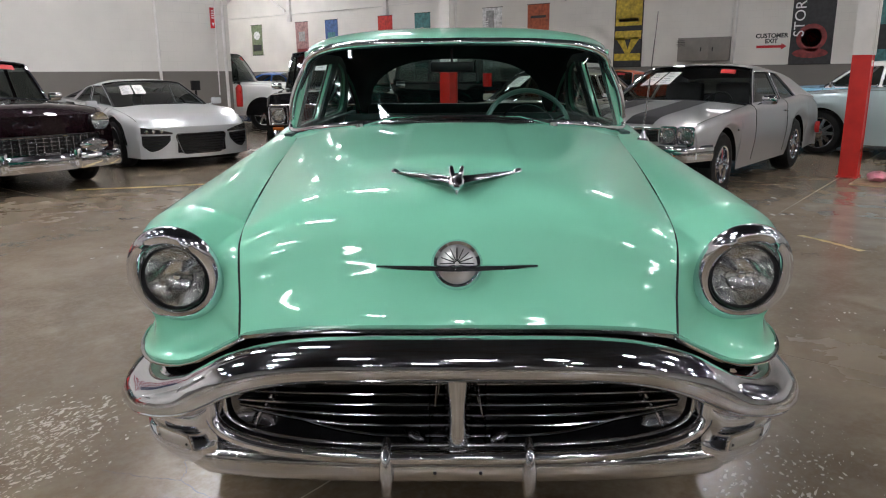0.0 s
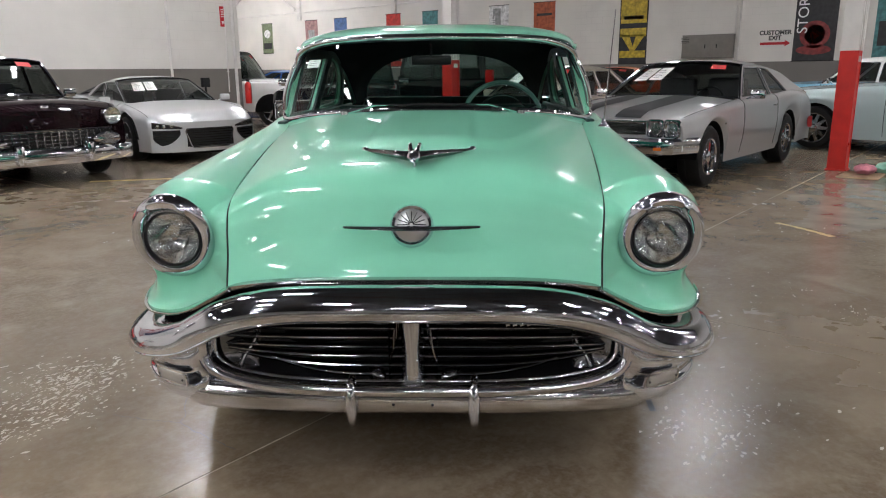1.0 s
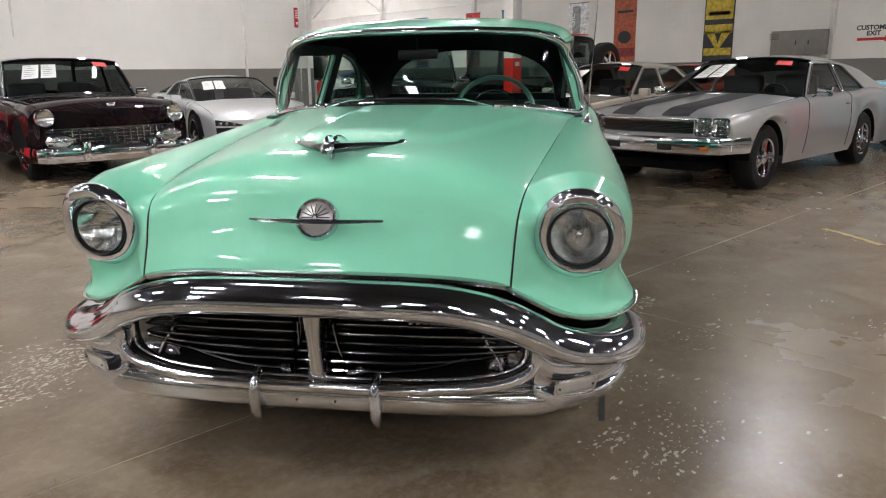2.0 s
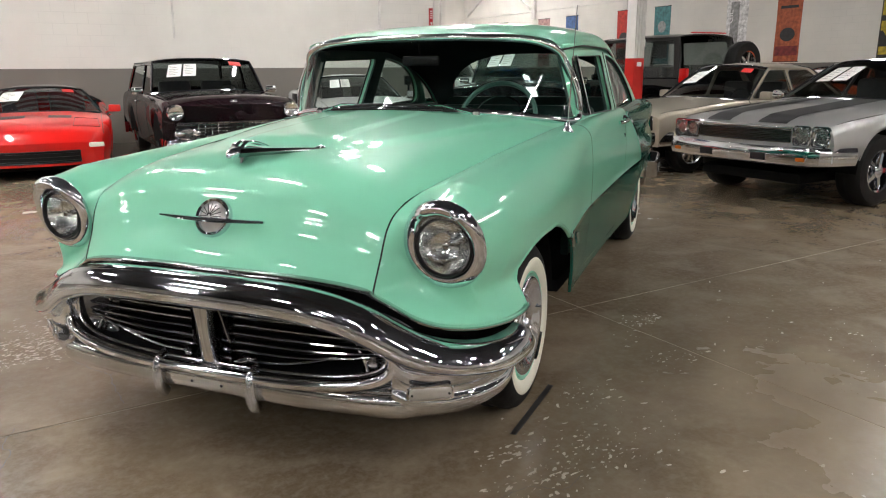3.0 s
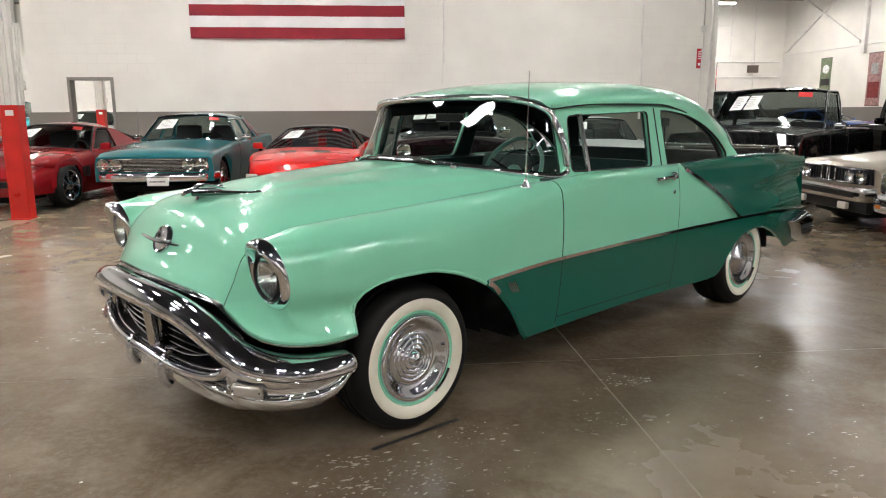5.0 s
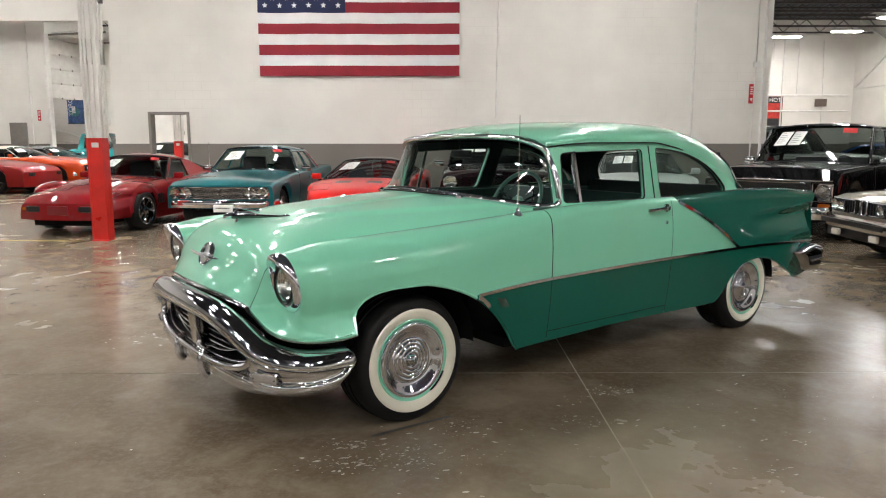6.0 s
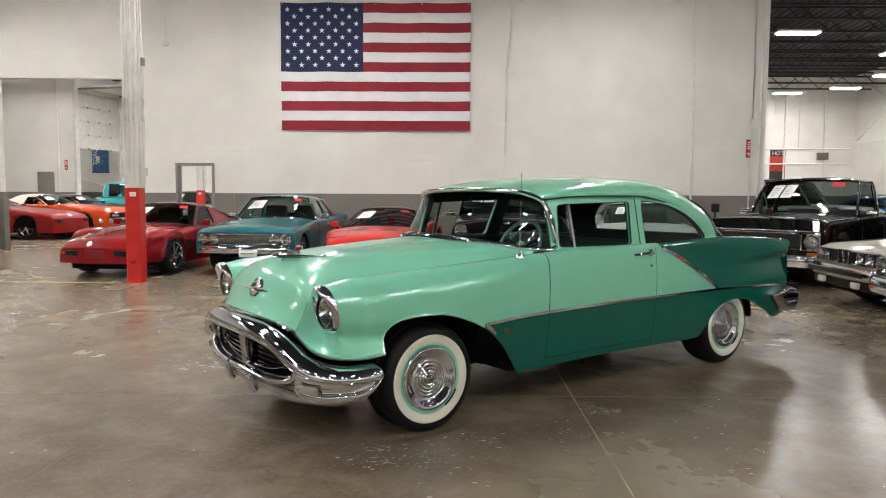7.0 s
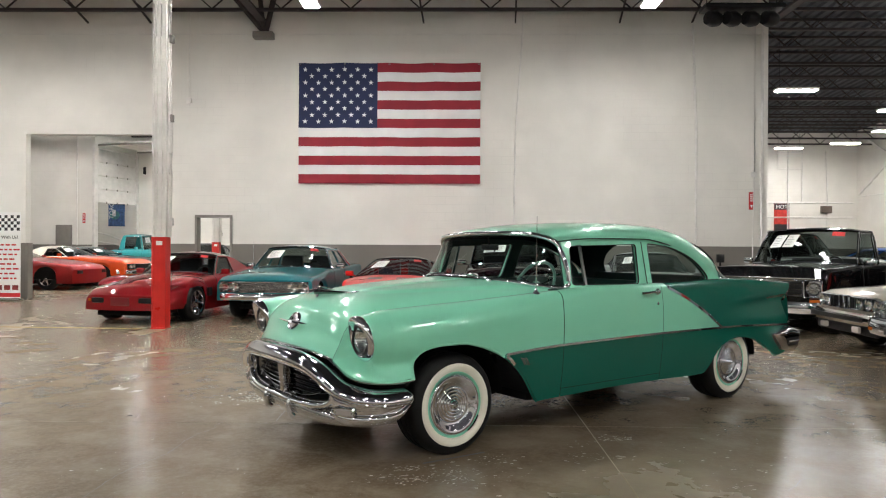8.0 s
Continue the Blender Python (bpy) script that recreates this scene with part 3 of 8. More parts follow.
def pair(name, rows, mat, label=""):
    obs = []
    for s in (1, -1):
        bm = bmesh.new()
        grid(bm, rows if s == 1 else mirrored(rows), flip=(s == -1))
        bmesh.ops.recalc_face_normals(bm, faces=bm.faces)
        obs.append(part(name, bm, mat, hero, label, angle=60))
    return obs


def soft(t):
    t = min(1.0, max(0.0, t))
    return t * t * (3 - 2 * t)


# hood
NU, NV = 48, 72
cc, ss = spline(centre_pts, NV), spline(seam_pts, NV)
hood_rows = []
for c, s in zip(cc, ss):
    row = []
    for i in range(NU + 1):
        u = i / NU
        uz = 0.35 * u ** 2 + 0.65 * u ** 4
        p = Vector((s.x * u, c.y + (s.y - c.y) * u ** 2.2, c.z + (s.z - c.z) * uz))
        # raised centre panel and the crease that runs out to the windshield's corners
        grow = soft((p.y + .36) / .12)
        edge = .26 + .33 * max(0, (p.y + .34) / .95) ** .7
        p.z += grow * (.007 * (1 - soft((p.x - .172) / .03)) + .011 * (1 - soft((p.x - edge + .025) / .05)))
        row.append(p)
    hood_rows.append(row)
bm = bmesh.new()
grid(bm, both(hood_rows))
bmesh.ops.recalc_face_normals(bm, faces=bm.faces)
part("hood", bm, MINT, hero, "mint green hood", angle=60)

# front fenders: the flank with its flared lip, and the nose drawn in round the headlight, in one skin
lip_pts = [(.575, -.735, .65), (.646, -.722, .612), (.70, -.71, .582), (.746, -.695, .565), (.80, -.675, .554), (.872, -.62, .545), (.932, -.530, .543), (.963, -.44, .549), (.966, -.383, .556)]
lip_z = table((-.61, .547), (-.525, .543), (-.44, .549), (-.383, .556))
lip_flare = table((-.61, .872 - side_x(-.61, .547)), (-.525, .935 - side_x(-.525, .541)), (-.44, .965 - side_x(-.44, .541)), (-.383, .966 - side_x(-.383, .545)), (-.24, .01), (0, 0))


def fender_x(y, z):
    # drawn in under the headlight, then flared into the lip
    waist = .034 * soft((-.12 - y) / .25) * math.exp(-((z - .635) / .068) ** 2)
    return side_x(y, z) - waist + (lip_flare(y) * max(0, min(1, (.645 - z) / .10)) ** 1.4 if y < -.24 else 0)


def upper_low(y):
    return lip_z(y) if y < -.383 else (arch_f(y) if y < .352 else trim_z(y))


ys = steps(-.50, -.383, 6)[:-1] + steps(-.383, -.30, 10)[:-1] + steps(-.30, .37, 26)[:-1] + steps(.37, .925, 14)
OFF = Vector((.0035, 0, 0))
fender = []
for y in ys:
    r = flank(y, upper_low(y), 20)
    r[0] = r[0] + OFF
    fender.append([Vector((fender_x(y, p.z), y, p.z)) if k > 13 else p for k, p in enumerate(r)])
front_lip = [Vector(p) for p in spline([tuple(fender[0][-1]), (.91, -.57, .542), (.872, -.62, .545), (.80, -.675, .554), (.746, -.695, .565), (.70, -.71, .583), (.646, -.722, .612), (.581, -.735, .648)], 30)]
seam_up = [Vector(p) for p in spline([(.581, -.735, .648), (.583, -.715, .69), (.586, -.69, .74), (.589, -.675, .78), (.594, -.65, .83), (.602, -.60, .872), tuple(fender[0][0])], 22)]
loop = fender[0] + front_lip[1:] + seam_up[1:-1]
hx, hz = .772, .782
nose_rows = []
for p in loop + [loop[0]]:
    a = math.atan2(p.z - hz, p.x - hx)
    q = Vector((hx + .128 * math.cos(a), -.634 - .020 * math.sin(a), hz + (.128 + .016 * max(0, math.sin(a)) ** 2) * math.sin(a)))
    w = soft(max(0, -math.sin(a)) * 1.25)
    plain = q.lerp(p, .5)
    swept = Vector((q.x + (p.x - q.x) * .04, q.y + (p.y - q.y) * .05 + .004, p.z + (q.z - p.z) * .13))
    mid = plain.lerp(swept, w)
    nose_rows.append([(1 - t) ** 2 * p + 2 * t * (1 - t) * mid + t * t * q for t in steps(0, 1, 10)])
for s in (1, -1):
    bm = bmesh.new()
    grid(bm, [[Vector((s * p.x, p.y, p.z)) for p in r] for r in fender])
    grid(bm, [[Vector((s * p.x, p.y, p.z)) for p in r] for r in nose_rows])
    bmesh.ops.remove_doubles(bm, verts=bm.verts, dist=2e-4)
    bmesh.ops.recalc_face_normals(bm, faces=bm.faces)
    part("front_fender", bm, MINT, hero, angle=60)
    bm = bmesh.new()
    rows = []
    for a in spline(lip_pts, 40):
        out = Vector((a.x - .55, a.y + .2, 0)).normalized()
        rows.append([Vector((s * v.x, v.y, v.z)) for v in (a + out * .001, a + Vector((0, 0, -.008)) + out * .001, a + Vector((0, 0, -.013)) - out * .006, a + Vector((0, 0, -.013)) - out * .05)])
    grid(bm, rows)
    bmesh.ops.recalc_face_normals(bm, faces=bm.faces)
    part("fender_lip", bm, MINT, hero, angle=70)

# lower dark panels, doors and rear quarters
def panel(name, y0, y1, top, low, mat, n, m=10, label=""):
    rows = []
    for y in (steps(y0, y1, n) if not isinstance(y0, list) else y0):
        rows.append([Vector((side_x(y, z), y, z)) for z in steps(top(y), low(y), m)])
    pair(name, rows, mat, label)


G = .0022
DF, DR = .93, 2.06                     # the door's front and rear edges
panel("fender_lower", .352, DF - G, trim_z, lambda y: min(low_z(y), trim_z(y)), GREEN, 26, label="dark green lower fender")
panel("door_lower", DF + G, DR - G, trim_z, lambda y: .338, GREEN, 16, label="dark green lower door")
panel("sill", DF + G, DR - G, lambda y: .334, low_z, GREEN, 10, 3, label="dark green sill")
panel("quarter_lower", DR + G, 4.08, trim_z, low_z, GREEN, 70, label="dark green lower quarter panel")
door = [flank(y, trim_z(y), 12) for y in steps(DF + G, DR - G, 24)]
pair("door", door, MINT)

# the colour sweep on the quarter panel
sweep_y = table((.62, 2.90), (.66, 2.86), (.70, 2.79), (.78, 2.66), (.88, 2.47), (.95, 2.33), (1.0, 2.21), (1.03, 2.14), (1.09, 2.10))


def quarter_row(y):
    # a hollow deepens towards the tail under the fin's roll, with a swelling below it
    out = []
    for p in flank(y, trim_z(y), 26):
        z0 = .845 + .03 * (y - 3.3)
        k = soft((y - 2.75) / 1.1)
        dz = (p.z - z0) / (.075 if p.z < z0 else .045)
        p.x += k * (.012 * math.exp(-((p.z - .70) / .05) ** 2) - .032 * math.exp(-dz * dz))
        out.append(p)
    return out


# the fin's rear edge is hollowed between the lamp and the bumper
tail_y = table((.60, 4.08), (.66, 4.08), (.72, 4.03), (.80, 3.98), (.87, 3.98), (.94, 4.04), (1.0, 4.11), (1.06, 4.13))
ref = quarter_row(2.5)
cols_f, cols_r = [], []
for k in range(len(ref)):
    zk = ref[k].z
    yb = sweep_y(zk)
    cols_f.append([quarter_row(y)[k] for y in steps(DR + G, yb, 14)])
    cols_r.append([quarter_row(y)[k] for y in steps(yb, tail_y(zk), 30)])
pair("quarter_front", [list(r) for r in zip(*cols_f)], MINT)
pair("quarter_rear", [list(r) for r in zip(*cols_r)], GREEN, "dark green finned quarter panel")

# tail: rounded end caps, rear face, boot lid
for s in (1, -1):
    bm = bmesh.new()
    end = [quarter_row(tail_y(q.z))[k] for k, q in enumerate(ref)] + [Vector((side_x(4.08, z), 4.08, z)) for z in steps(trim_z(4.08), .345, 6)[1:]]
    rows = []
    for k, dy in ((0, 0), (.010, .008), (.03, .018), (.07, .022)):
        rows.append([Vector((s * (p.x - k), p.y + dy, p.z - (k * .3 if p.z > .9 else 0))) for p in end])
    rows.append([Vector((s * .60, p.y, p.z)) for p in rows[-1]])
    grid(bm, rows)
    bmesh.ops.recalc_face_normals(bm, faces=bm.faces)
    part("tail_end", bm, GREEN, hero, angle=60)
    bm = bmesh.new()
    lathe(bm, [(0, .075), (.03, .075), (.045, .06), (.05, 0)], 24, pose(s * .79, 4.075, .935, 0, 0, 90) @ Matrix.Diagonal((1, .7, 1.05, 1)))
    part("tail_light", bm, RED_LENS, hero, "red tail light")
    bm = bmesh.new()
    lathe(bm, [(-.01, .078), (.02, .092), (.04, .082), (.03, .074)], 24, pose(s * .79, 4.075, .935, 0, 0, 90) @ Matrix.Diagonal((1, .7, 1.05, 1)))
    part("tail_light_bezel", bm, CHROME, hero)
deck = table((3.2, 1.045), (3.5, 1.04), (3.8, 1.0), (4.02, .93), (4.10, .80), (4.12, .55))
rows = []
for y in (3.2, 3.4, 3.6, 3.8, 3.92, 4.02, 4.07, 4.10, 4.12):
    rows.append([Vector((x, y, deck(y) + (crown_z(y) - .02 - deck(y)) * (x / .85) ** 6 * (1 if y < 4.0 else .2))) for x in steps(0, .85, 12)])
bm = bmesh.new()
grid(bm, both(rows))
bmesh.ops.recalc_face_normals(bm, faces=bm.faces)
part("boot_lid", bm, GREEN, hero, "dark green boot lid", angle=60)

# roof: down to the drip rail, and at the rear down to the belt as the pillar
roof_c = table((.95, 1.466), (1.15, 1.517), (1.5, 1.559), (1.95, 1.572), (2.4, 1.568), (2.75, 1.534), (3.0, 1.475), (3.2, 1.345), (3.35, 1.2), (3.5, 1.05))
roof_x = table((.95, .682), (1.05, .714), (1.2, .745), (1.4, .762), (2.0, .768), (2.5, .755), (2.95, .735), (3.3, .655), (3.5, .60))
roof_z = table((.95, 1.43), (1.05, 1.405), (1.2, 1.42), (1.4, 1.43), (1.98, 1.432), (2.25, 1.40), (2.53, 1.325), (2.75, 1.225), (2.87, 1.14), (2.96, 1.06), (3.5, 1.05))


def roof_point(y, a):
    xd, zd, zc = roof_x(y), roof_z(y), roof_c(y)
    p = 2.6
    th = a * math.pi / 2
    return Vector((xd * math.sin(th) ** (2 / p), y, zd + (zc - zd) * max(0.0, math.cos(th)) ** (2 / p)))


def header_y(a):
    return .955 + .085 * a ** 3


def rear_y(a):
    return 3.055 + .145 * a ** 2.4


rows = []
for j in range(45):
    v = j / 44
    rows.append([roof_point(header_y(a) + (rear_y(a) - header_y(a)) * v, a) for a in steps(0, 1, 28)])
bm = bmesh.new()
grid(bm, both(rows))
bmesh.ops.recalc_face_normals(bm, faces=bm.faces)
part("roof", bm, MINT, hero, "mint green roof", angle=60)
rows2 = [[Vector((p.x * .97, p.y, p.z - .022)) for p in r] for r in rows]
bm = bmesh.new()
grid(bm, both(rows2))
part("headliner", bm, LINER, hero, "dark headliner")
# rear window
rows = []
for j in range(13):
    v = j / 12
    rows.append([roof_point(rear_y(a) + (3.475 - rear_y(a)) * v, a * .93) + Vector((0, 0, -.004)) for a in steps(0, 1, 20)])
pane("rear_window", both(rows), GLASS, hero)
edge = [roof_point(rear_y(a), a) + Vector((0, .004, .004)) for a in steps(0, 1, 24)]
edge += [Vector((.655, 3.30, 1.05)), Vector((.60, 3.38, 1.045))] + [Vector((x, 3.49, 1.05)) for x in (.4, .2, 0)]
bm = bmesh.new()
loop = [Vector((-p.x, p.y, p.z)) for p in reversed(edge[1:-1])] + edge
tube(bm, loop, .013, 8, closed=True)
part("rear_window_trim", bm, CHROME, hero, "chrome rear window surround")
bm = bmesh.new()
rows = [[Vector((x, 3.19, 1.04)) for x in steps(-.78, .78, 8)], [Vector((x, 3.5, 1.045)) for x in steps(-.80, .80, 8)]]
grid(bm, rows)
part("rear_deck", bm, GREEN, hero)
# drip rail
bm = bmesh.new()
rail = [Vector((roof_x(y) + .006, y, roof_z(y) + .002)) for y in steps(1.06, 2.95, 60)]
for s in (1, -1):
    bm = bmesh.new()
    sweep(bm, [Vector((s * p.x, p.y, p.z)) for p in rail], [(-.008, -.008), (.008, -.008), (.008, .008), (-.008, .008)])
    part("drip_rail", bm, MINT, hero)
    bm = bmesh.new()
    sweep(bm, [Vector((s * (p.x + .003), p.y, p.z - .012)) for p in rail], [(-.006, -.004), (.006, -.004), (.006, .004), (-.006, .004)])
    part("rail_seal", bm, BLACK, hero)

# side window frames
def glass_x(z, y=1.6):
    return .868 - (z - 1.055) * .295 - .048 * max(0, (1.55 - y) / .52) ** 2


win_f = rounded([(1.105, 1.068), (1.835, 1.062), (1.90, 1.382), (1.150, 1.362)], .035)
win_q = smooth_loop([(2.035, 1.372), (2.01, 1.22), (1.995, 1.085), (2.03, 1.06), (2.4, 1.056), (2.70, 1.06), (2.765, 1.085), (2.755, 1.13), (2.68, 1.21), (2.56, 1.285), (2.38, 1.348), (2.2, 1.377), (2.08, 1.386)], 52)
outer = [(1.06, 1.03), (2.96, 1.045), (2.945, 1.08)] + [(y, roof_z(y) - .004) for y in steps(2.93, 1.085, 40)]


def on_side(s):
    return lambda a, b, d: Vector((s * (glass_x(b, a) - d), a, b))


for s in (1, -1):
    bm = bmesh.new()
    plate(bm, outer, [win_f, win_q], on_side(s), .03)
    part("window_surround", bm, MINT, hero, "mint green door and pillar frame", angle=50)
    bm = bmesh.new()
    plate(bm, outer, [win_f, win_q], lambda a, b, d: on_side(s)(a, b, .033 + d), .012)
    part("inner_frame", bm, INTERIOR, hero, "dark green inner window frame", angle=50)
    vent = rounded([(1.112, 1.072), (1.238, 1.068), (1.257, 1.366), (1.156, 1.360)], .02)
    for nm, lp in (("vent_window", vent), ("quarter_window", win_q)):
        bm = bmesh.new()
        ctr = Vector((sum(p[0] for p in lp) / len(lp), sum(p[1] for p in lp) / len(lp)))
        vs = [bm.verts.new(on_side(s)(a, b, .016)) for a, b in lp]
        bm.faces.new(vs)
        ob = part(nm, bm, GLASS, hero, smooth=False)
        ob.visible_shadow = False
        bm = bmesh.new()
        ins = [(ctr + (Vector(p) - ctr) * .985) for p in lp]
        sweep(bm, [on_side(s)(a, b, .008) for a, b in ins], ring(.007, 6), closed=True)
        part(nm + "_seal", bm, BLACK, hero)
    bm = bmesh.new()
    sweep(bm, [on_side(s)(a, b, .008) for a, b in win_f], ring(.006, 6), closed=True)
    part("door_window_seal", bm, BLACK, hero)
    # quarter-light post and B-pillar seam
    bm = bmesh.new()
    sweep(bm, [on_side(s)(1.240, 1.066, .008), on_side(s)(1.260, 1.368, .008)], [(-.011, -.008), (.011, -.008), (.011, .008), (-.011, .008)], up=(1, 0, 0))
    part("vent_post", bm, CHROME, hero, "chrome quarter-light post")
    bm = bmesh.new()
    sweep(bm, [on_side(s)(1.925, 1.06, -.001), on_side(s)(1.965, 1.40, -.001)], [(-.003, -.003), (.003, -.003), (.003, .003), (-.003, .003)], up=(1, 0, 0))
    part("door_gap", bm, BLACK, hero)

# windshield
ws_low = spline([(0, .615, 1.114), (.25, .64, 1.111), (.48, .715, 1.098), (.63, .82, 1.078), (.735, .94, 1.058), (.788, 1.025, 1.050), (.812, 1.07, 1.060), (.816, 1.084, 1.082)], 24)
ws_top = spline([(0, .945, 1.462), (.25, .95, 1.46), (.46, .965, 1.452), (.585, .982, 1.440), (.668, 1.012, 1.416), (.714, 1.045, 1.385), (.730, 1.066, 1.352)], 24)
rows = []
for v in steps(0, 1, 14):
    rows.append([a.lerp(b, v) + Vector((0, -.014 * math.sin(math.pi * v) * (1 - i / 23), .0)) + Vector((.022 * math.sin(math.pi * v) * (i / 23) ** 3, 0, 0)) for i, (a, b) in enumerate(zip(ws_low, ws_top))])
pane("windshield", both(rows), GLASS, hero)
side_edge = [r[-1] for r in rows]
frame_loop = [Vector((-p.x, p.y, p.z)) for p in reversed(ws_low[1:])] + ws_low + side_edge[1:-1] + list(reversed(ws_top)) + [Vector((-p.x, p.y, p.z)) for p in ws_top[1:]] + [Vector((-p.x, p.y, p.z)) for p in reversed(side_edge[1:-1])]
bm = bmesh.new()
tube(bm, frame_loop, .0195, 10, closed=True)
part("windshield_frame", bm, CHROME, hero, "bright chrome windshield surround")
bm = bmesh.new()
tube(bm, [Vector((p.x * .985, p.y + .012, p.z * .997)) for p in frame_loop], .014, 6, closed=True)
part("windshield_seal", bm, BLACK, hero)
# strip of body between the windshield frame and the door window
for s in (1, -1):
    bm = bmesh.new()
    rows = []
    for k, p in enumerate(side_edge):
        z = p.z
        q = Vector((glass_x(z, 1.09) - .002, 1.095 + .03 * max(0, (z - 1.05) / .3), z))
        rows.append([Vector((s * (p.x + (q.x - p.x) * t), p.y + (q.y - p.y) * t, z)) for t in steps(0, 1, 4)])
    grid(bm, rows)
    bmesh.ops.recalc_face_normals(bm, faces=bm.faces)
    part("front_pillar", bm, MINT, hero)

# cowl between hood and windshield, with its vent
rows = []
rear_edge = hood_rows[-1]
for i, p in enumerate(rear_edge):
    # the windshield's foot at the same width
    best = min(ws_low, key=lambda w: abs(w.x - p.x))
    rows.append([p + Vector((0, .004, -.001)), p.lerp(best, .5) + Vector((0, 0, -.004)), Vector((p.x, best.y + .01, best.z - .012))])
bm = bmesh.new()
grid(bm, both([list(r) for r in zip(*rows)]))
bmesh.ops.recalc_face_normals(bm, faces=bm.faces)
part("cowl", bm, MINT, hero)
for s in (1, -1):
    bm = bmesh.new()
    rws = []
    for y in steps(.862, 1.10, 10):
        xs_ = seam_x(y)
        b = min(ws_low, key=lambda w: abs(w.y - y))
        rws.append([Vector((s * (xs_ + .006), y, seam_z(y) - (.008 if y < .86 else 0))), Vector((s * b.x, y, b.z - .012))])
    grid(bm, rws)
    bmesh.ops.recalc_face_normals(bm, faces=bm.faces)
    part("cowl_side", bm, MINT, hero)
bm = bmesh.new()
for i in range(60):
    x = -.33 + .66 * i / 59
    b = min(ws_low, key=lambda w: abs(w.x - abs(x)))
    box(bm, (x, b.y - .032, b.z + .004), (.006, .03, .008))
part("cowl_vent", bm, BLACK, hero, "dark slotted air vent")
# dark liner that shows through the panel gaps
for s in (1, -1):
    bm = bmesh.new()
    rws = [[Vector((s * (side_x(y, z) - .02), y, z)) for z in steps(max(low_z(y) + .01, .3), crown_z(y) - .03, 8)] for y in steps(.72, 2.5, 14)]
    grid(bm, rws)
    part("inner_panel", bm, DARK, hero)
    bm = bmesh.new()
    sweep(bm, [Vector((s * (p.x + .003), p.y, p.z - .008)) for p in spline(seam_pts, 50)], ring(.0032, 6))
    part("hood_gap", bm, BLACK, hero)
    for yc in (0, WB):
        bm = bmesh.new()
        lathe(bm, [(-.16, .1), (-.16, .40), (.12, .40)], 24, pose(s * .74, yc, .36), 0, math.pi)
        part("wheel_house", bm, DARK, hero)
bm = bmesh.new()
box(bm, (0, 1.75, .30), (1.66, 2.2, .06), .01)
box(bm, (0, .0, .42), (1.1, 1.25, .30), .03)
box(bm, (0, 3.3, .42), (1.1, 1.4, .30), .03)
box(bm, (0, 0, .355), (1.45, .09, .09), .02)
box(bm, (0, WB, .355), (1.45, .1, .1), .02)
part("underbody", bm, DARK, hero, "black underbody")
# arch lips
for s in (1, -1):
    for nm, fn, a, b, mat, n in (("front_arch_lip", arch_f, -.383, .352, MINT, 50), ("front_arch_edge", arch_f, .352, .70, GREEN, 24), ("rear_arch_lip", arch_r, 2.62, 3.9, GREEN, 60)):
        bm = bmesh.new()
        pth = [Vector((s * (fender_x(y, fn(y)) - .006), y, fn(y))) for y in steps(a, b, n)]
        sweep(bm, pth, ring(.0095, 8))
        part(nm, bm, mat, hero)

# ---- bright side mouldings ----
def molding(name, pts, w, t, parent=hero, mat=None, n=60):
    for s in (1, -1):
        bm = bmesh.new()
        pth = [Vector((s * p[0], p[1], p[2])) for p in pts]
        sec = [(-t, -w), (0, -w), (t * .6, -w * .78), (t * .92, -w * .4), (t, 0), (t * .92, w * .4), (t * .6, w * .78), (0, w), (-t, w)]
        sweep(bm, pth, [(a if s == -1 else -a, b) for a, b in sec])
        bmesh.ops.recalc_face_normals(bm, faces=bm.faces)
        part(name, bm, mat or CHROME, parent)


molding("side_molding", [(side_x(y, trim_z(y)) + .004, y, trim_z(y)) for y in steps(.36, DF - G, 16)], .0085, .008)
molding("side_molding", [(side_x(y, trim_z(y)) + .004, y, trim_z(y)) for y in steps(DF + G, DR - G, 24)], .0085, .008)
molding("side_molding", [(side_x(y, trim_z(y)) + .004, y, trim_z(y)) for y in steps(DR + G, 4.08, 40)], .0085, .008)
molding("molding_hook", [(side_x(y, z) + .004, y, z) for y, z in ((.36, .62), (.39, .605), (.42, .58), (.44, .56))], .011, .007)
sw = []
for z in steps(1.035, .66, 36):
    sw.append((side_x(sweep_y(z), z) + .004, sweep_y(z), z))
molding("sweep_molding", sw, .010, .008)
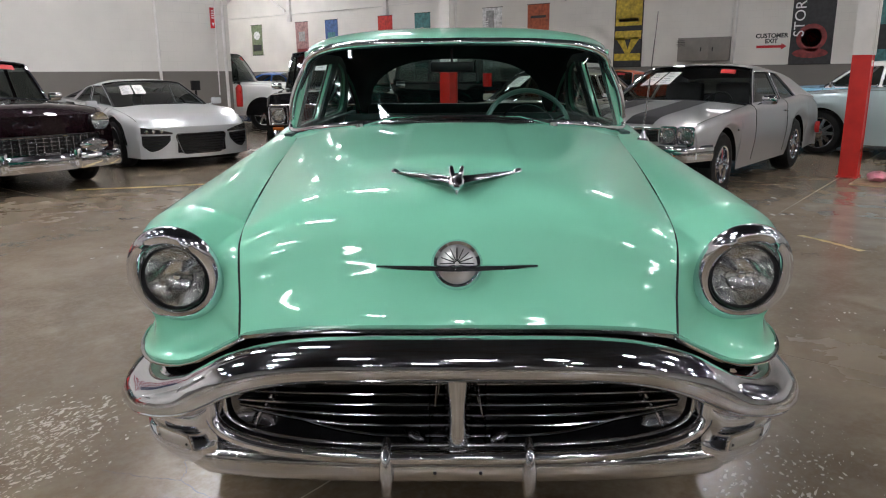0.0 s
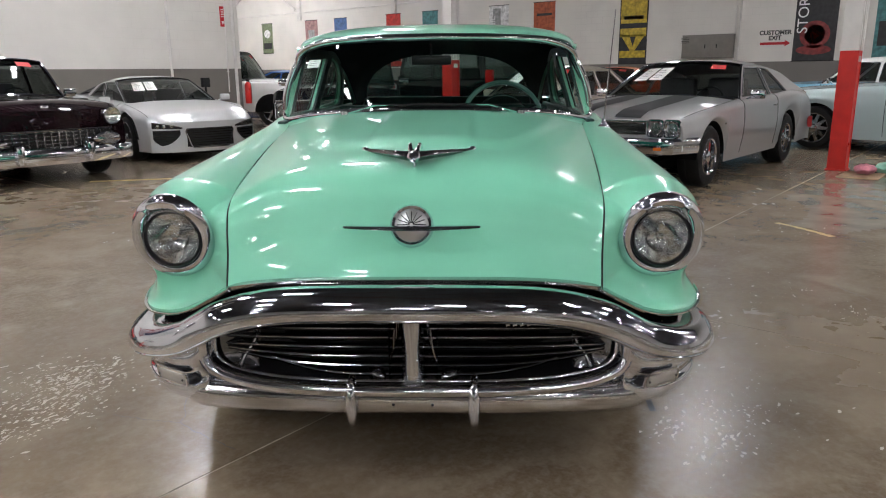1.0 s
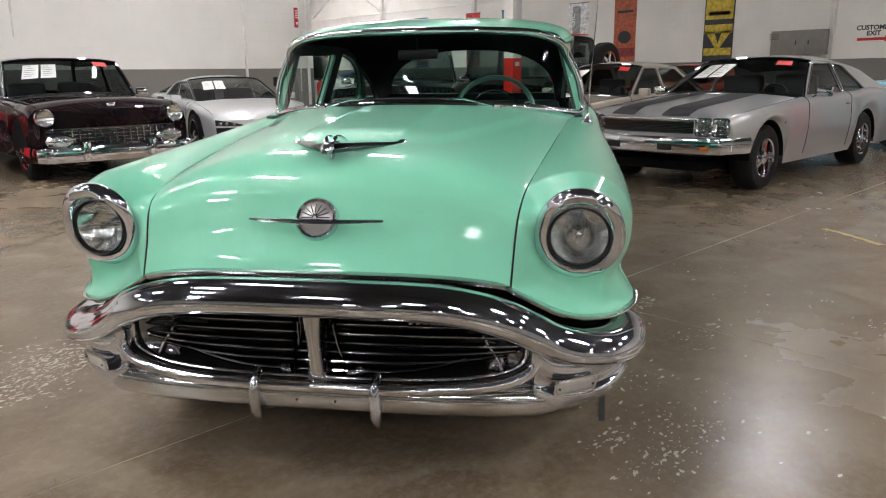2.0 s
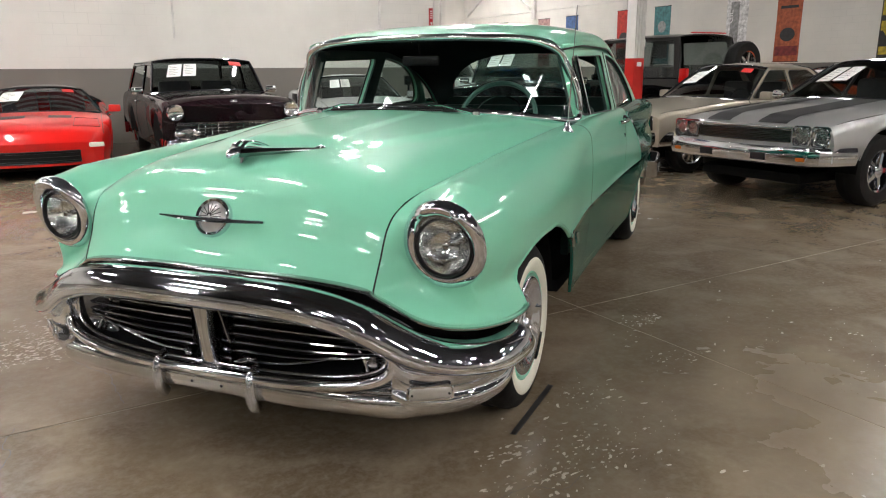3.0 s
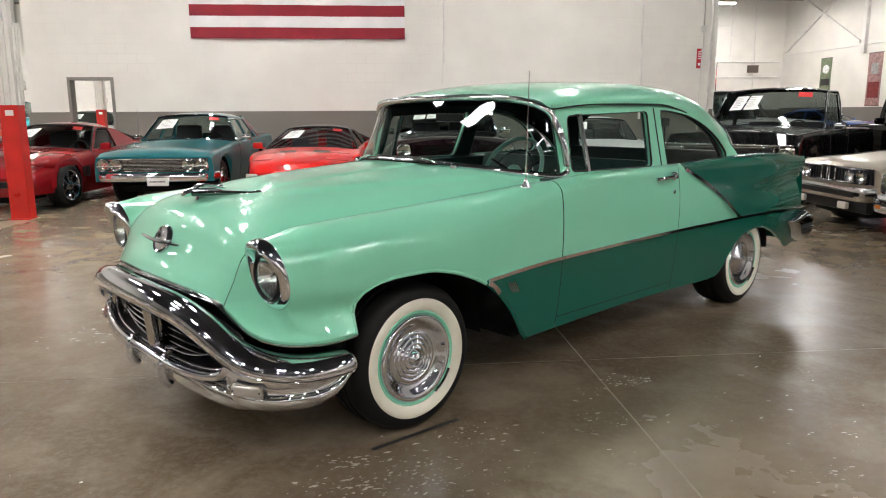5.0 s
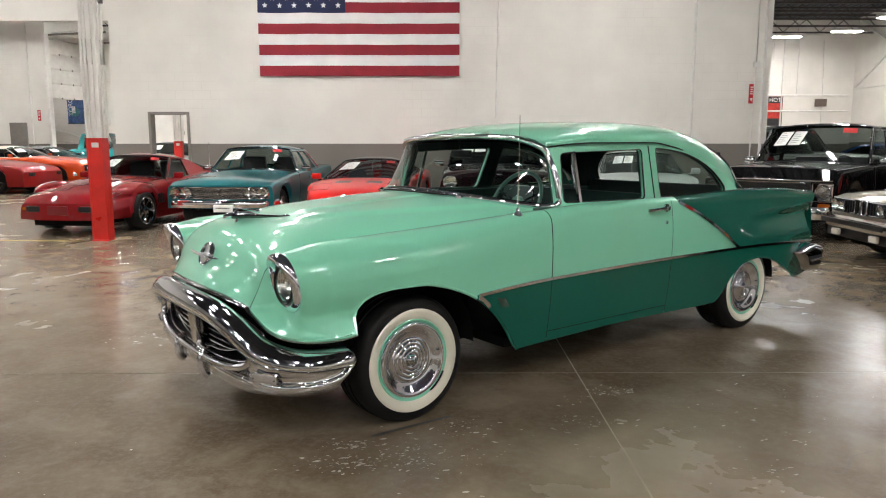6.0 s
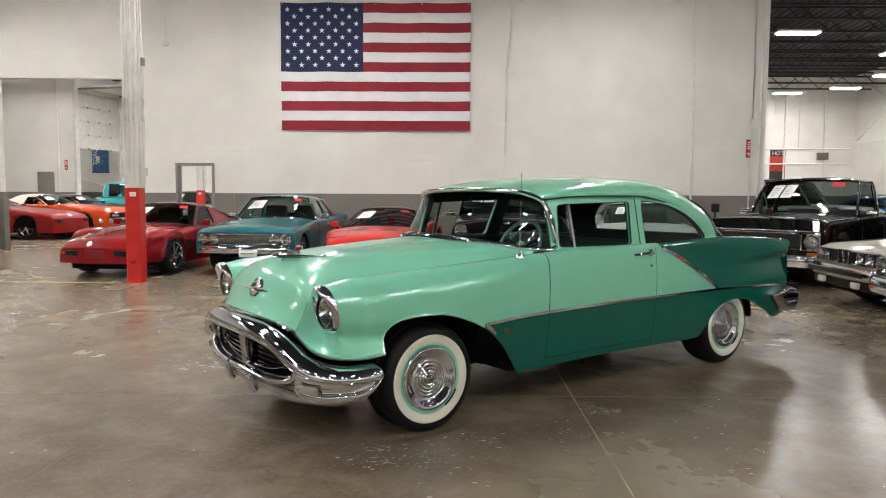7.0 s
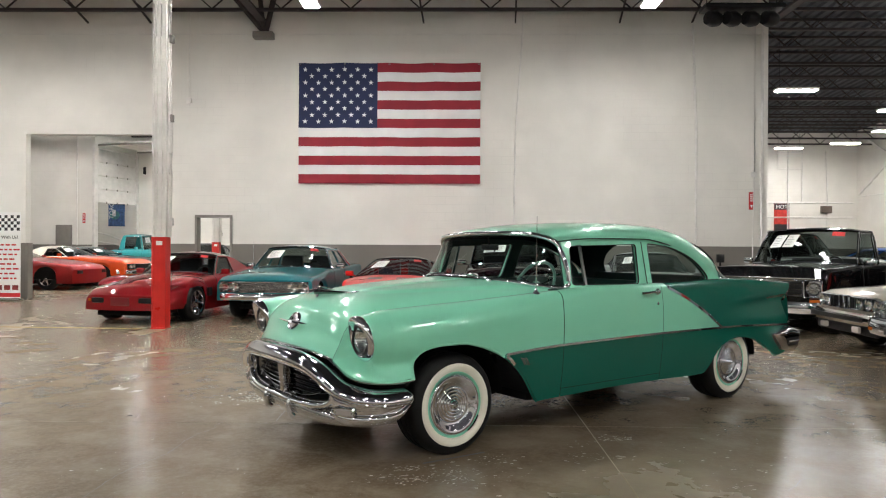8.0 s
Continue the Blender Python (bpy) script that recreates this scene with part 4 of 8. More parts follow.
for s in (1, -1):
    bm = bmesh.new()
    for (y, z) in ((.520, .572), (.553, .568)):
        x = side_x(y, z) + .006
        sweep(bm, spline([(s * x, y - .016, z + .026), (s * x, y, z), (s * x, y + .016, z - .026)], 8), ring(.004, 6, .003))
        sweep(bm, spline([(s * x, y - .002, z + .026), (s * x, y + .014, z), (s * x, y + .030, z - .026)], 8), ring(.004, 6, .003))
    part("fender_badge", bm, CHROME, hero, "small slanted chrome badge")
    # door handle with push button, and lock
    bm = bmesh.new()
    x = side_x(1.92, 1.0) + .004
    sweep(bm, spline([(s * (x + .004), 1.80, .992), (s * (x + .028), 1.84, .996), (s * (x + .034), 1.90, 1.0), (s * (x + .03), 1.95, 1.002), (s * (x + .006), 1.975, 1.002)], 20), ring(.014, 8, .011))
    part("door_handle", bm, CHROME, hero, "chrome door handle")
    bm = bmesh.new()
    lathe(bm, [(0, .026), (.014, .026), (.022, .016), (.03, .016), (.033, 0)], 16, pose(s * x, 1.985, 1.0, 0, 0, 0 if s == 1 else 180))
    part("handle_button", bm, CHROME, hero)
    bm = bmesh.new()
    lathe(bm, [(0, .012), (.008, .012), (.01, 0)], 12, pose(s * (side_x(1.99, .905) - .001), 1.99, .905, 0, 0, 0 if s == 1 else 180))
    part("door_lock", bm, CHROME, hero)

# ---- headlights ----
def headlight(s):
    c = Vector((s * .772, -.64, .782))
    root_m = Matrix.Translation(c) @ pose(0, 0, 0, 0, 0, -90)      # lathe axis to the front
    bm = bmesh.new()
    n = 56
    rows = []
    for i in range(n + 1):
        a = 2 * math.pi * i / n
        top = max(0, math.sin(a)) ** 2
        peak = max(0, math.sin(a)) ** 14
        prof = []
        for dy, r in ((.012, .090), (-.012, .0935), (-.020 - .022 * top, .101 + .006 * top), (-.026 - .042 * top, .112 + .012 * top + .004 * peak), (-.018 - .040 * top, .123 + .016 * top + .007 * peak), (-.010 - .018 * top, .133 + .017 * top + .004 * peak), (-.001 - .004 * top, .138 + .017 * top), (.010, .135 + .016 * top)):
            prof.append(c + Vector((r * .965 * math.cos(a), dy * .8 - .16 * r * math.sin(a), r * .965 * math.sin(a))))
        rows.append(prof)
    grid(bm, rows)
    bmesh.ops.remove_doubles(bm, verts=bm.verts, dist=1e-5)
    bmesh.ops.recalc_face_normals(bm, faces=bm.faces)
    bez = part("headlight_bezel", bm, CHROME, hero, "chrome hooded headlight bezel", angle=70)
    bm = bmesh.new()
    lathe(bm, [(-.01, .095), (.012, .094), (.018, .088), (.006, .083), (-.01, .083)], 40, root_m)
    part("headlight_gasket", bm, BLACK, bez).matrix_parent_inverse = Matrix()
    bm = bmesh.new()
    lathe(bm, [(-.06, .0), (-.055, .03), (-.035, .06), (.004, .084)], 40, root_m)
    part("headlight_reflector", bm, REFLECTOR, bez)
    bm = bmesh.new()
    lathe(bm, [(-.06, .008), (-.03, .012), (-.018, .014), (-.008, .010), (-.005, 0)], 20, root_m)
    part("headlight_bulb", bm, CHROME, bez)
    bm = bmesh.new()
    lathe(bm, [(.004, .085), (.018, .07), (.028, .04), (.031, 0)], 40, root_m)
    lens = part("headlight_lens", bm, LENS_FLUTED, bez, "clear fluted glass lens")
    lens.visible_shadow = False
    bm = bmesh.new()
    for k in range(7):
        x = -.06 + .02 * k
        box(bm, (c.x + x, c.y - .006 - .012 * (1 - (x / .085) ** 2), c.z), (.0016, .0025, .13 * math.sqrt(max(.05, 1 - (x / .084) ** 2))), .001)
    part("lens_rib", bm, LENS, lens).visible_shadow = False


LENS_FLUTED = glass("fluted_lens_glass", (0.9, 0.92, 0.92), 1.52)
headlight(1)
headlight(-1)

# ---- emblem and hood ornament ----
ec = Vector((0, -.722, .835))
em = Matrix.Translation(ec) @ pose(0, 0, 0, -25, 0, 0) @ pose(0, 0, 0, 0, 0, -90)
bm = bmesh.new()
lathe(bm, [(-.02, .066), (.012, .066), (.02, .060), (.016, .052), (.0, .05)], 40, em)
badge = part("nose_emblem", bm, CHROME, hero, "round chrome nose emblem")
bm = bmesh.new()
lathe(bm, [(.004, .052), (.018, .04), (.026, .02), (.028, 0)], 32, em)
part("emblem_dome", bm, base_material("silver_dome", (.62, .61, .6), .32, 0.85), badge, "silver domed centre")
bm = bmesh.new()
for k in range(9):
    a = math.pi * (k / 8)
    p = em @ Vector((.024, .044 * math.cos(a), .042 * math.sin(a)))
    sweep(bm, [em @ Vector((.03, .005 * math.cos(a), .005 * math.sin(a))), p], ring(.0015, 4))
part("emblem_lines", bm, BLACK, badge)
bm = bmesh.new()
bar = spline([(-.206, -.742, .838), (-.11, -.752, .837), (0, -.757, .836), (.11, -.752, .837), (.206, -.742, .838)], 40)
sweep(bm, bar, lambda t: ring(.005 + .006 * (1 - abs(2 * t - 1)) ** .5, 8, .004 + .005 * (1 - abs(2 * t - 1)) ** .6))
part("emblem_bar", bm, CHROME, hero, "slim chrome bar through the emblem")


bm = bmesh.new()
oz = 1.035
for s in (1, -1):
    # wing: broad and deep at the root, drawn out to a thin tip
    sweep(bm, spline([(s * .004, -.575, oz - .004), (s * .05, -.535, oz - .003), (s * .11, -.455, oz - .005), (s * .178, -.365, oz - .008)], 24), lambda t: ring(.026 - .018 * t, 10, .017 - .010 * t))
orn = part("hood_ornament", bm, CHROME_IN_SHADE, hero, "chrome hood ornament with swept-back wings")
for s in (1, -1):
    bm = bmesh.new()
    sweep(bm, spline([(s * .172, -.378, oz - .008), (s * .182, -.362, oz - .007), (s * .190, -.342, oz - .008), (s * .194, -.328, oz - .012)], 12), lambda t: ring(.004 + .009 * math.sin(math.pi * (.1 + .85 * t)), 10))
    part("wing_tip", bm, CHROME, orn, "bright bead on the wing's tip")
    bm = bmesh.new()
    sweep(bm, spline([(s * .009, -.575, oz + .004), (s * .013, -.56, oz + .022), (s * .015, -.535, oz + .03), (s * .016, -.49, oz + .024), (s * .016, -.43, oz + .006)], 18), lambda t: ring(.008 - .003 * t, 8, .007 - .003 * t))
    part("ornament_fin", bm, CHROME, orn)
bm = bmesh.new()
sweep(bm, spline([(0, -.628, oz - .012), (0, -.615, oz - .006), (0, -.58, oz), (0, -.51, oz), (0, -.44, oz - .006)], 20), lambda t: ring(.005 + .017 * math.sin(math.pi * (t * .85 + .08)), 10, .004 + .014 * math.sin(math.pi * (t * .85 + .08))))
part("ornament_nose", bm, CHROME, orn)
bm = bmesh.new()
sweep(bm, [(0, -.55, .985), (0, -.545, 1.02), (0, -.54, oz)], lambda t: ring(.006 + .004 * t, 8, .02))
part("ornament_stem", bm, CHROME, orn)

# ---- front bumper and grille ----
# chrome lip moulding along the hood's edge and the fender lips
lipm = [(x, -.803 + .07 * (x / .575) ** 2.2, .688 - .045 * (.35 * (x / .575) ** 2 + .65 * (x / .575) ** 4)) for x in steps(0, .56, 12)] + [(p[0], p[1] - .006, p[2] - .012) for p in lip_pts]
path = [Vector((-p[0], p[1], p[2])) for p in reversed(lipm[1:])] + [Vector(p) for p in lipm]
bm = bmesh.new()
sweep(bm, spline(path, 110), lambda t: [(a * (1 - .55 * soft((abs(2 * t - 1) - .5) / .2)), b * (1 - .6 * soft((abs(2 * t - 1) - .5) / .2))) for a, b in ((-.014, -.010), (.004, -.014), (.016, -.004), (.016, .006), (.0, .012), (-.014, .008))])
part("hood_lip_molding", bm, DULL_CHROME, hero, "chrome moulding along the hood's front edge")
# pan behind the bumper, coloured black in place of the gap's shade
bm = bmesh.new()
rows = []
for a in (0, 1, 2):
    row = []
    for x in steps(-.93, .93, 40):
        t = abs(x) / .93
        y = -.74 + .30 * t ** 3
        z = .665 - .15 * t ** 2.4
        row.append(Vector((x, y + (.02, 0, -.03)[a], z + (-.01, -.045, -.075)[a])))
    rows.append(row)
grid(bm, rows)
part("shade_pan", bm, DARK, hero, "dark pan standing in for the shade behind the bumper")
# upper bar: one bowed, drooping beam, rounded above, with a crisp lower edge
ub = [(0, -.862, .638), (.2, -.859, .636), (.36, -.848, .628), (.48, -.832, .608), (.58, -.812, .574), (.65, -.79, .534), (.715, -.762, .497), (.785, -.72, .472), (.856, -.655, .456), (.905, -.575, .450), (.925, -.47, .452), (.916, -.395, .456)]
upath = [Vector((-p[0], p[1], p[2])) for p in reversed(ub[1:])] + [Vector(p) for p in ub]
# rounded in the middle; on the wings a broad dome that falls to a crisp, beaded lower edge
BAR = [(-.95, .45), (-.78, .82), (-.42, .99), (-.05, 1.0), (.30, .87), (.58, .62), (.80, .28), (.94, -.10), (1.0, -.45), (.98, -.66), (.90, -.76), (.86, -.80), (.88, -.86), (.82, -.95), (.66, -1.0), (-.4, -1.0), (-.95, -.5)]
WING = [(-1.0, .50), (-.80, .86), (-.50, .99), (-.15, .99), (.20, .90), (.52, .72), (.78, .45), (.95, .05), (1.03, -.36), (1.02, -.58), (.95, -.66), (.91, -.70), (.93, -.76), (.90, -.88), (.76, -1.0), (-.4, -1.0), (-.95, -.5)]


def bar_section(t):
    u = abs(2 * t - 1)
    k = soft((u - .5) / .22)
    h = .050 - .002 * k
    d = .054 + .022 * k
    taper = 1 if u < .95 else max(.35, 1 - ((u - .95) / .05) ** 2 * .65)
    return [(d * taper * (a + (c - a) * k), h * taper * (b + (e - b) * k)) for (a, b), (c, e) in zip(BAR, WING)]


bm = bmesh.new()
sweep(bm, spline(upath, 140), bar_section)
bmesh.ops.recalc_face_normals(bm, faces=bm.faces)
bumper = part("front_bumper", bm, CHROME, hero, "massive chrome front bumper bar", angle=48)
# lower bar
lb = [(0, -.80, .303), (.25, -.80, .303), (.48, -.785, .302), (.60, -.768, .302), (.68, -.75, .303), (.735, -.70, .305)]
lpath = [Vector((-p[0], p[1], p[2])) for p in reversed(lb[1:])] + [Vector(p) for p in lb]


def low_section(t):
    return [(.03 * a, .041 * b) for a, b in ((-.6, -1), (.1, -1), (.55, -.9), (.85, -.65), (1, -.25), (1, .2), (.9, .55), (.7, .8), (.3, 1), (-.6, 1))]


bm = bmesh.new()
sweep(bm, spline(lpath, 80), low_section)
bmesh.ops.recalc_face_normals(bm, faces=bm.faces)
part("lower_bumper", bm, DULL_CHROME, hero, "satin steel lower bumper bar", angle=50)
# bumper ends: one swelling skin from the upper bar's edge to the lower bar's foot, hollowed for the parking lamp
end_plan = [(.628, -.800), (.668, -.797), (.718, -.787), (.800, -.745), (.874, -.672), (.926, -.575), (.936, -.48), (.912, -.40)]
end_top = table((0, .50), (.12, .47), (.25, .438), (.4, .424), (.6, .418), (.8, .418), (1, .424))
end_low = table((0, .266), (.25, .266), (.45, .264), (.6, .270), (.75, .284), (.88, .312), (1, .362))
for s in (1, -1):
    bm = bmesh.new()
    pl = spline([(x, y, 0) for x, y in end_plan], 48)
    rows = []
    for i, p in enumerate(pl):
        t = i / (len(pl) - 1)
        tan = pl[min(i + 1, len(pl) - 1)] - pl[max(i - 1, 0)]
        out = Vector((-tan.y, tan.x, 0)).normalized() * -1
        zt, zb = end_top(t), end_low(t)
        hh = zt - zb
        rec = .009 * soft((t - .10) / .14) * soft((.86 - t) / .40)
        start = soft(t / .10)
        prof = [(-o, zt - f * hh) for o, f in ((.024, -.10), (.010, 0), (.006, .10), (.005, .25), (.006 + rec * .5, .31), (.007 + rec, .36), (.007 + rec, .47), (.005 + rec * .8, .53), (.001 + rec * .1, .565),
                                                (-.002, .60), (-.004, .68), (-.003, .76), (.004, .86), (.016, .94), (.034, .99), (.07, 1.0), (.09, .98))]
        row = []
        for o, z in prof:
            v = p + out * (o - .05 * (1 - start)) + Vector((0, .028 * (1 - (z - zb) / hh), z))
            row.append(Vector((s * v.x, v.y, v.z)))
        rows.append(row)
    grid(bm, rows)
    bmesh.ops.recalc_face_normals(bm, faces=bm.faces)
    part("bumper_end", bm, CHROME, hero, "chrome bumper end with a hollow for the lamp", angle=70)
    m = pose(s * .765, -.748, .362, 0, 0, s * 31) @ pose(0, 0, 0, 8, 0, 0)
    bm = bmesh.new()
    lp = rounded([(-.068, -.023), (.068, -.023), (.068, .023), (-.068, .023)], .016, 4)
    sweep(bm, [m @ Vector((a, -.010, b)) for a, b in lp], ring(.005, 6), up=(0, 1, 0), closed=True)
    lampb = part("parking_lamp_bezel", bm, CHROME, hero)
    bm = bmesh.new()
    rows = []
    for sc, dy in ((1.0, -.004), (.95, -.012), (.8, -.016), (.4, -.018), (.02, -.018)):
        rows.append([m @ Vector((a * sc, dy, b * sc)) for a, b in lp])
    grid(bm, rows, wrap=True)
    part("parking_lamp", bm, CLEAR_LAMP, lampb, "clear ribbed parking lamp")
    for xx in (-.056, .056):
        bm = bmesh.new()
        lathe(bm, [(0, .004), (.003, .004), (.004, 0)], 8, m @ pose(xx, -.016, 0, 0, 0, -90))
        part("lamp_screw", bm, BLACK, lampb)
# the oval surround of the grille opening
def oval(w, h, n, p=3.2):
    out = []
    for k in range(n):
        a = 2 * math.pi * k / n
        ca, sa = math.cos(a), math.sin(a)
        out.append((w * math.copysign(abs(ca) ** (2 / p), ca), h * math.copysign(abs(sa) ** (2 / p), sa)))
    return out


def front_y(x):
    return -.835 + .07 * (abs(x) / .68) ** 2.6


for nm, w, h, r, dy in (("grille_surround", .658, .126, .020, 0.0), ("grille_inner_ring", .628, .108, .007, .03)):
    bm = bmesh.new()
    sweep(bm, [Vector((x, front_y(x) + dy, .462 + z + .012 * (1 - (x / .66) ** 2))) for x, z in oval(w, h, 96)], ring(r, 8), up=(0, 1, 0), closed=True)
    part(nm, bm, CHROME, hero, angle=70)
bm = bmesh.new()
rows = []
for w, h, dy in ((.650, .124, .004), (.675, .140, .0), (.705, .158, .012), (.735, .175, .034)):
    rows.append([Vector((x, front_y(x) + dy, .462 + z + .012 * (1 - (x / .74) ** 2))) for x, z in oval(w, h, 96, 2.8)])
grid(bm, rows, wrap=True)
bmesh.ops.recalc_face_normals(bm, faces=bm.faces)
part("grille_web", bm, CHROME, hero, "chrome web round the grille opening", angle=70)
bm = bmesh.new()
rows = []
for k, dy, sc in ((0, .005, 1.0), (1, .10, .95), (2, .16, .6), (3, .17, .02)):
    rows.append([Vector((x * sc, front_y(x) + dy, .465 + z * sc)) for x, z in oval(.65, .125, 64)])
grid(bm, rows, wrap=True)
part("grille_shell", bm, BLACK, hero, "black grille shell", angle=60)
for i in range(7):
    z = .364 + .030 * i
    hw = .60 * math.sqrt(max(.1, 1 - abs((z - .465) / .13) ** 3.2))
    bm = bmesh.new()
    pth = [Vector((x, front_y(x) + .075, z + .01 * (1 - (x / .6) ** 2) + (.06 * (.46 - z) / .1 * max(0, abs(x) / hw - .35) ** 2 * 2.2 if z < .46 else 0))) for x in steps(-hw, hw, 48)]
    sweep(bm, pth, [(-.016, -.004), (.010, -.006), (.014, .0), (.010, .005), (-.016, .004)])
    part("grille_bar", bm, GRILLE_BAR, hero, "dark grille bar with a bright edge")
    bm = bmesh.new()
    sweep(bm, [p + Vector((0, -.014, .002)) for p in pth], ring(.0024, 6))
    part("grille_bar_edge", bm, CHROME, hero)
# centre upright with its foot and flanking scrolls
bm = bmesh.new()
rows = []
for t in steps(0, 1, 14):
    z = .338 + .25 * t
    w = .027 + .004 * math.cos(t * math.pi * 2) + (.02 * max(0, .14 - t) / .14)
    y = -.808 - .03 * t
    rows.append([Vector((x, yy, z)) for x, yy in ((-w, y + .05), (-w, y + .006), (-w * .7, y - .008), (0, y - .013), (w * .7, y - .008), (w, y + .006), (w, y + .05))])
grid(bm, rows, wrap=True)
bmesh.ops.recalc_face_normals(bm, faces=bm.faces)
part("grille_upright", bm, DULL_CHROME, hero, "bright centre upright of the grille", angle=50)
for s in (1, -1):
    # the polished hollow each side of the upright, shade put into its colour
    bm = bmesh.new()
    for k in range(3):
        tube(bm, spline([(s * (.038 + .008 * k), -.80, .575 - .02 * k), (s * (.044 + .008 * k), -.785, .53 - .03 * k), (s * (.06 + .006 * k), -.775, .47 - .025 * k)], 12), .0028, 5)
    grid(bm, [[Vector((s * (.032 + .044 * u), -.79 + .05 * math.sin(math.pi * u), .36 + .225 * v)) for u in steps(0, 1, 6)] for v in steps(0, 1, 4)])
    part("upright_cheek", bm, CHROME_IN_SHADE, hero, "polished hollow beside the upright, its shade painted in")
    bm = bmesh.new()
    lathe(bm, [(0, .0), (.02, .018), (.05, .026), (.08, .02), (.09, 0)], 16, pose(s * .088, -.80, .372, 0, 0, 90 - s * 35))
    part("scroll_foot", bm, CHROME_IN_SHADE, hero)
    # polished cheek between the ring and the outer post, its chrome darkened as shade
    bm = bmesh.new()
    rows = []
    for v in steps(-1, 1, 12):
        rows.append([Vector((s * (.50 + .115 * u * math.sqrt(max(.12, 1 - abs(v) ** 3))), front_y(.6) + .10 - .05 * u + .006 * math.sin(3.1 * u + 2 * v), .47 + .098 * v)) for u in steps(0, 1, 8)])
    grid(bm, rows)
    bmesh.ops.recalc_face_normals(bm, faces=bm.faces)
    part("grille_cheek", bm, CHROME_IN_SHADE, hero, "polished cheek at the grille's end", angle=70)
    bm = bmesh.new()
    tube(bm, spline([(s * .505, -.745, .570), (s * .497, -.725, .52), (s * .505, -.72, .47), (s * .54, -.73, .42), (s * .56, -.745, .375)], 18), .0065, 8)
    part("grille_end_post", bm, CHROME, hero)
    # over-riders
    bm = bmesh.new()
    sweep(bm, spline([(s * .187, -.80, .375), (s * .187, -.835, .355), (s * .187, -.845, .31), (s * .187, -.838, .262), (s * .187, -.815, .234)], 18),
          lambda t: ring(.019 + .003 * math.sin(math.pi * t), 12, .012 + .006 * math.sin(math.pi * t)), up=(1, 0, 0))
    part("bumper_guard", bm, CHROME, hero, "chrome bumper guard")
    bm = bmesh.new()
    lathe(bm, [(0, .005), (.003, .005), (.003, 0)], 8, pose(s * .06, -.829, .30, 0, 0, -90))
    part("bolt_hole", bm, BLACK, hero)
# the maker's lettering stands as plain upright bars
bm = bmesh.new()
for k in range(10):
    x = .29 + .0215 * k
    box(bm, (x, front_y(x) + .04, .549), (.014, .006, .018), .003)
    box(bm, (x - .004, front_y(x) + .036, .549), (.003, .004, .020))
part("grille_letters", bm, CHROME, hero, "row of small chrome letter blocks")

# ---- rear bumper ----
rb = [(0, 4.27, .44), (.4, 4.26, .44), (.7, 4.23, .45), (.82, 4.17, .46), (.875, 4.09, .47), (.885, 4.0, .475)]
rpath = [Vector((-p[0], p[1], p[2])) for p in reversed(rb[1:])] + [Vector(p) for p in rb]


def rear_section(t):
    u = abs(2 * t - 1)
    h = .07 + .045 * math.sin(math.pi * min(1, max(0, (u - .45) / .5)))
    taper = 1 if u < .85 else max(.15, 1 - ((u - .85) / .15) ** 1.6 * .85)
    return [(.05 * taper * math.cos(k * math.pi / 6), h * taper * math.sin(k * math.pi / 6)) for k in range(12)]


bm = bmesh.new()
sweep(bm, spline(rpath, 80), rear_section)
bmesh.ops.recalc_face_normals(bm, faces=bm.faces)
part("rear_bumper", bm, CHROME, hero, "chrome wrap-round rear bumper", angle=60)
for s in (1, -1):
    # the end pod: a peaked wedge with a slot through its foot
    bm = bmesh.new()
    lp = smooth_loop(rounded([(3.735, .545), (3.99, .607), (4.15, .565), (4.19, .525), (4.15, .41), (4.07, .366), (3.96, .370), (3.84, .455)], .03, 3), 48)
    cy, cz = 4.0, .50
    rows = []
    for x, k in ((.80, 1.0), (.90, 1.0), (.925, .985), (.943, .93), (.952, .82), (.954, .5), (.954, .02)):
        rows.append([Vector((s * x, cy + (a - cy) * k, cz + (b - cz) * k)) for a, b in lp])
    grid(bm, rows, wrap=True)
    bmesh.ops.recalc_face_normals(bm, faces=bm.faces)
    pod = part("bumper_pod", bm, CHROME, hero, "peaked chrome bumper end", angle=50)
    bm = bmesh.new()
    grid(bm, [[Vector((s * .9555, cy + .005 + a, .462 + b)) for a, b in rounded([(-.085 + .03 * (1 - k), -.038 * k), (.10 * k, -.038 * k), (.12 * k, .038 * k), (-.11 * k, .038 * k)], .016, 3)] for k in (1, .02)], wrap=True)
    part("pod_slot", bm, BLACK, pod, "dark slot")
    bm = bmesh.new()
    tube(bm, [(s * .957, cy - .075, .462), (s * .960, cy + .02, .464), (s * .957, cy + .115, .464)], .012, 8)
    part("pod_bar", bm, CHROME, pod)

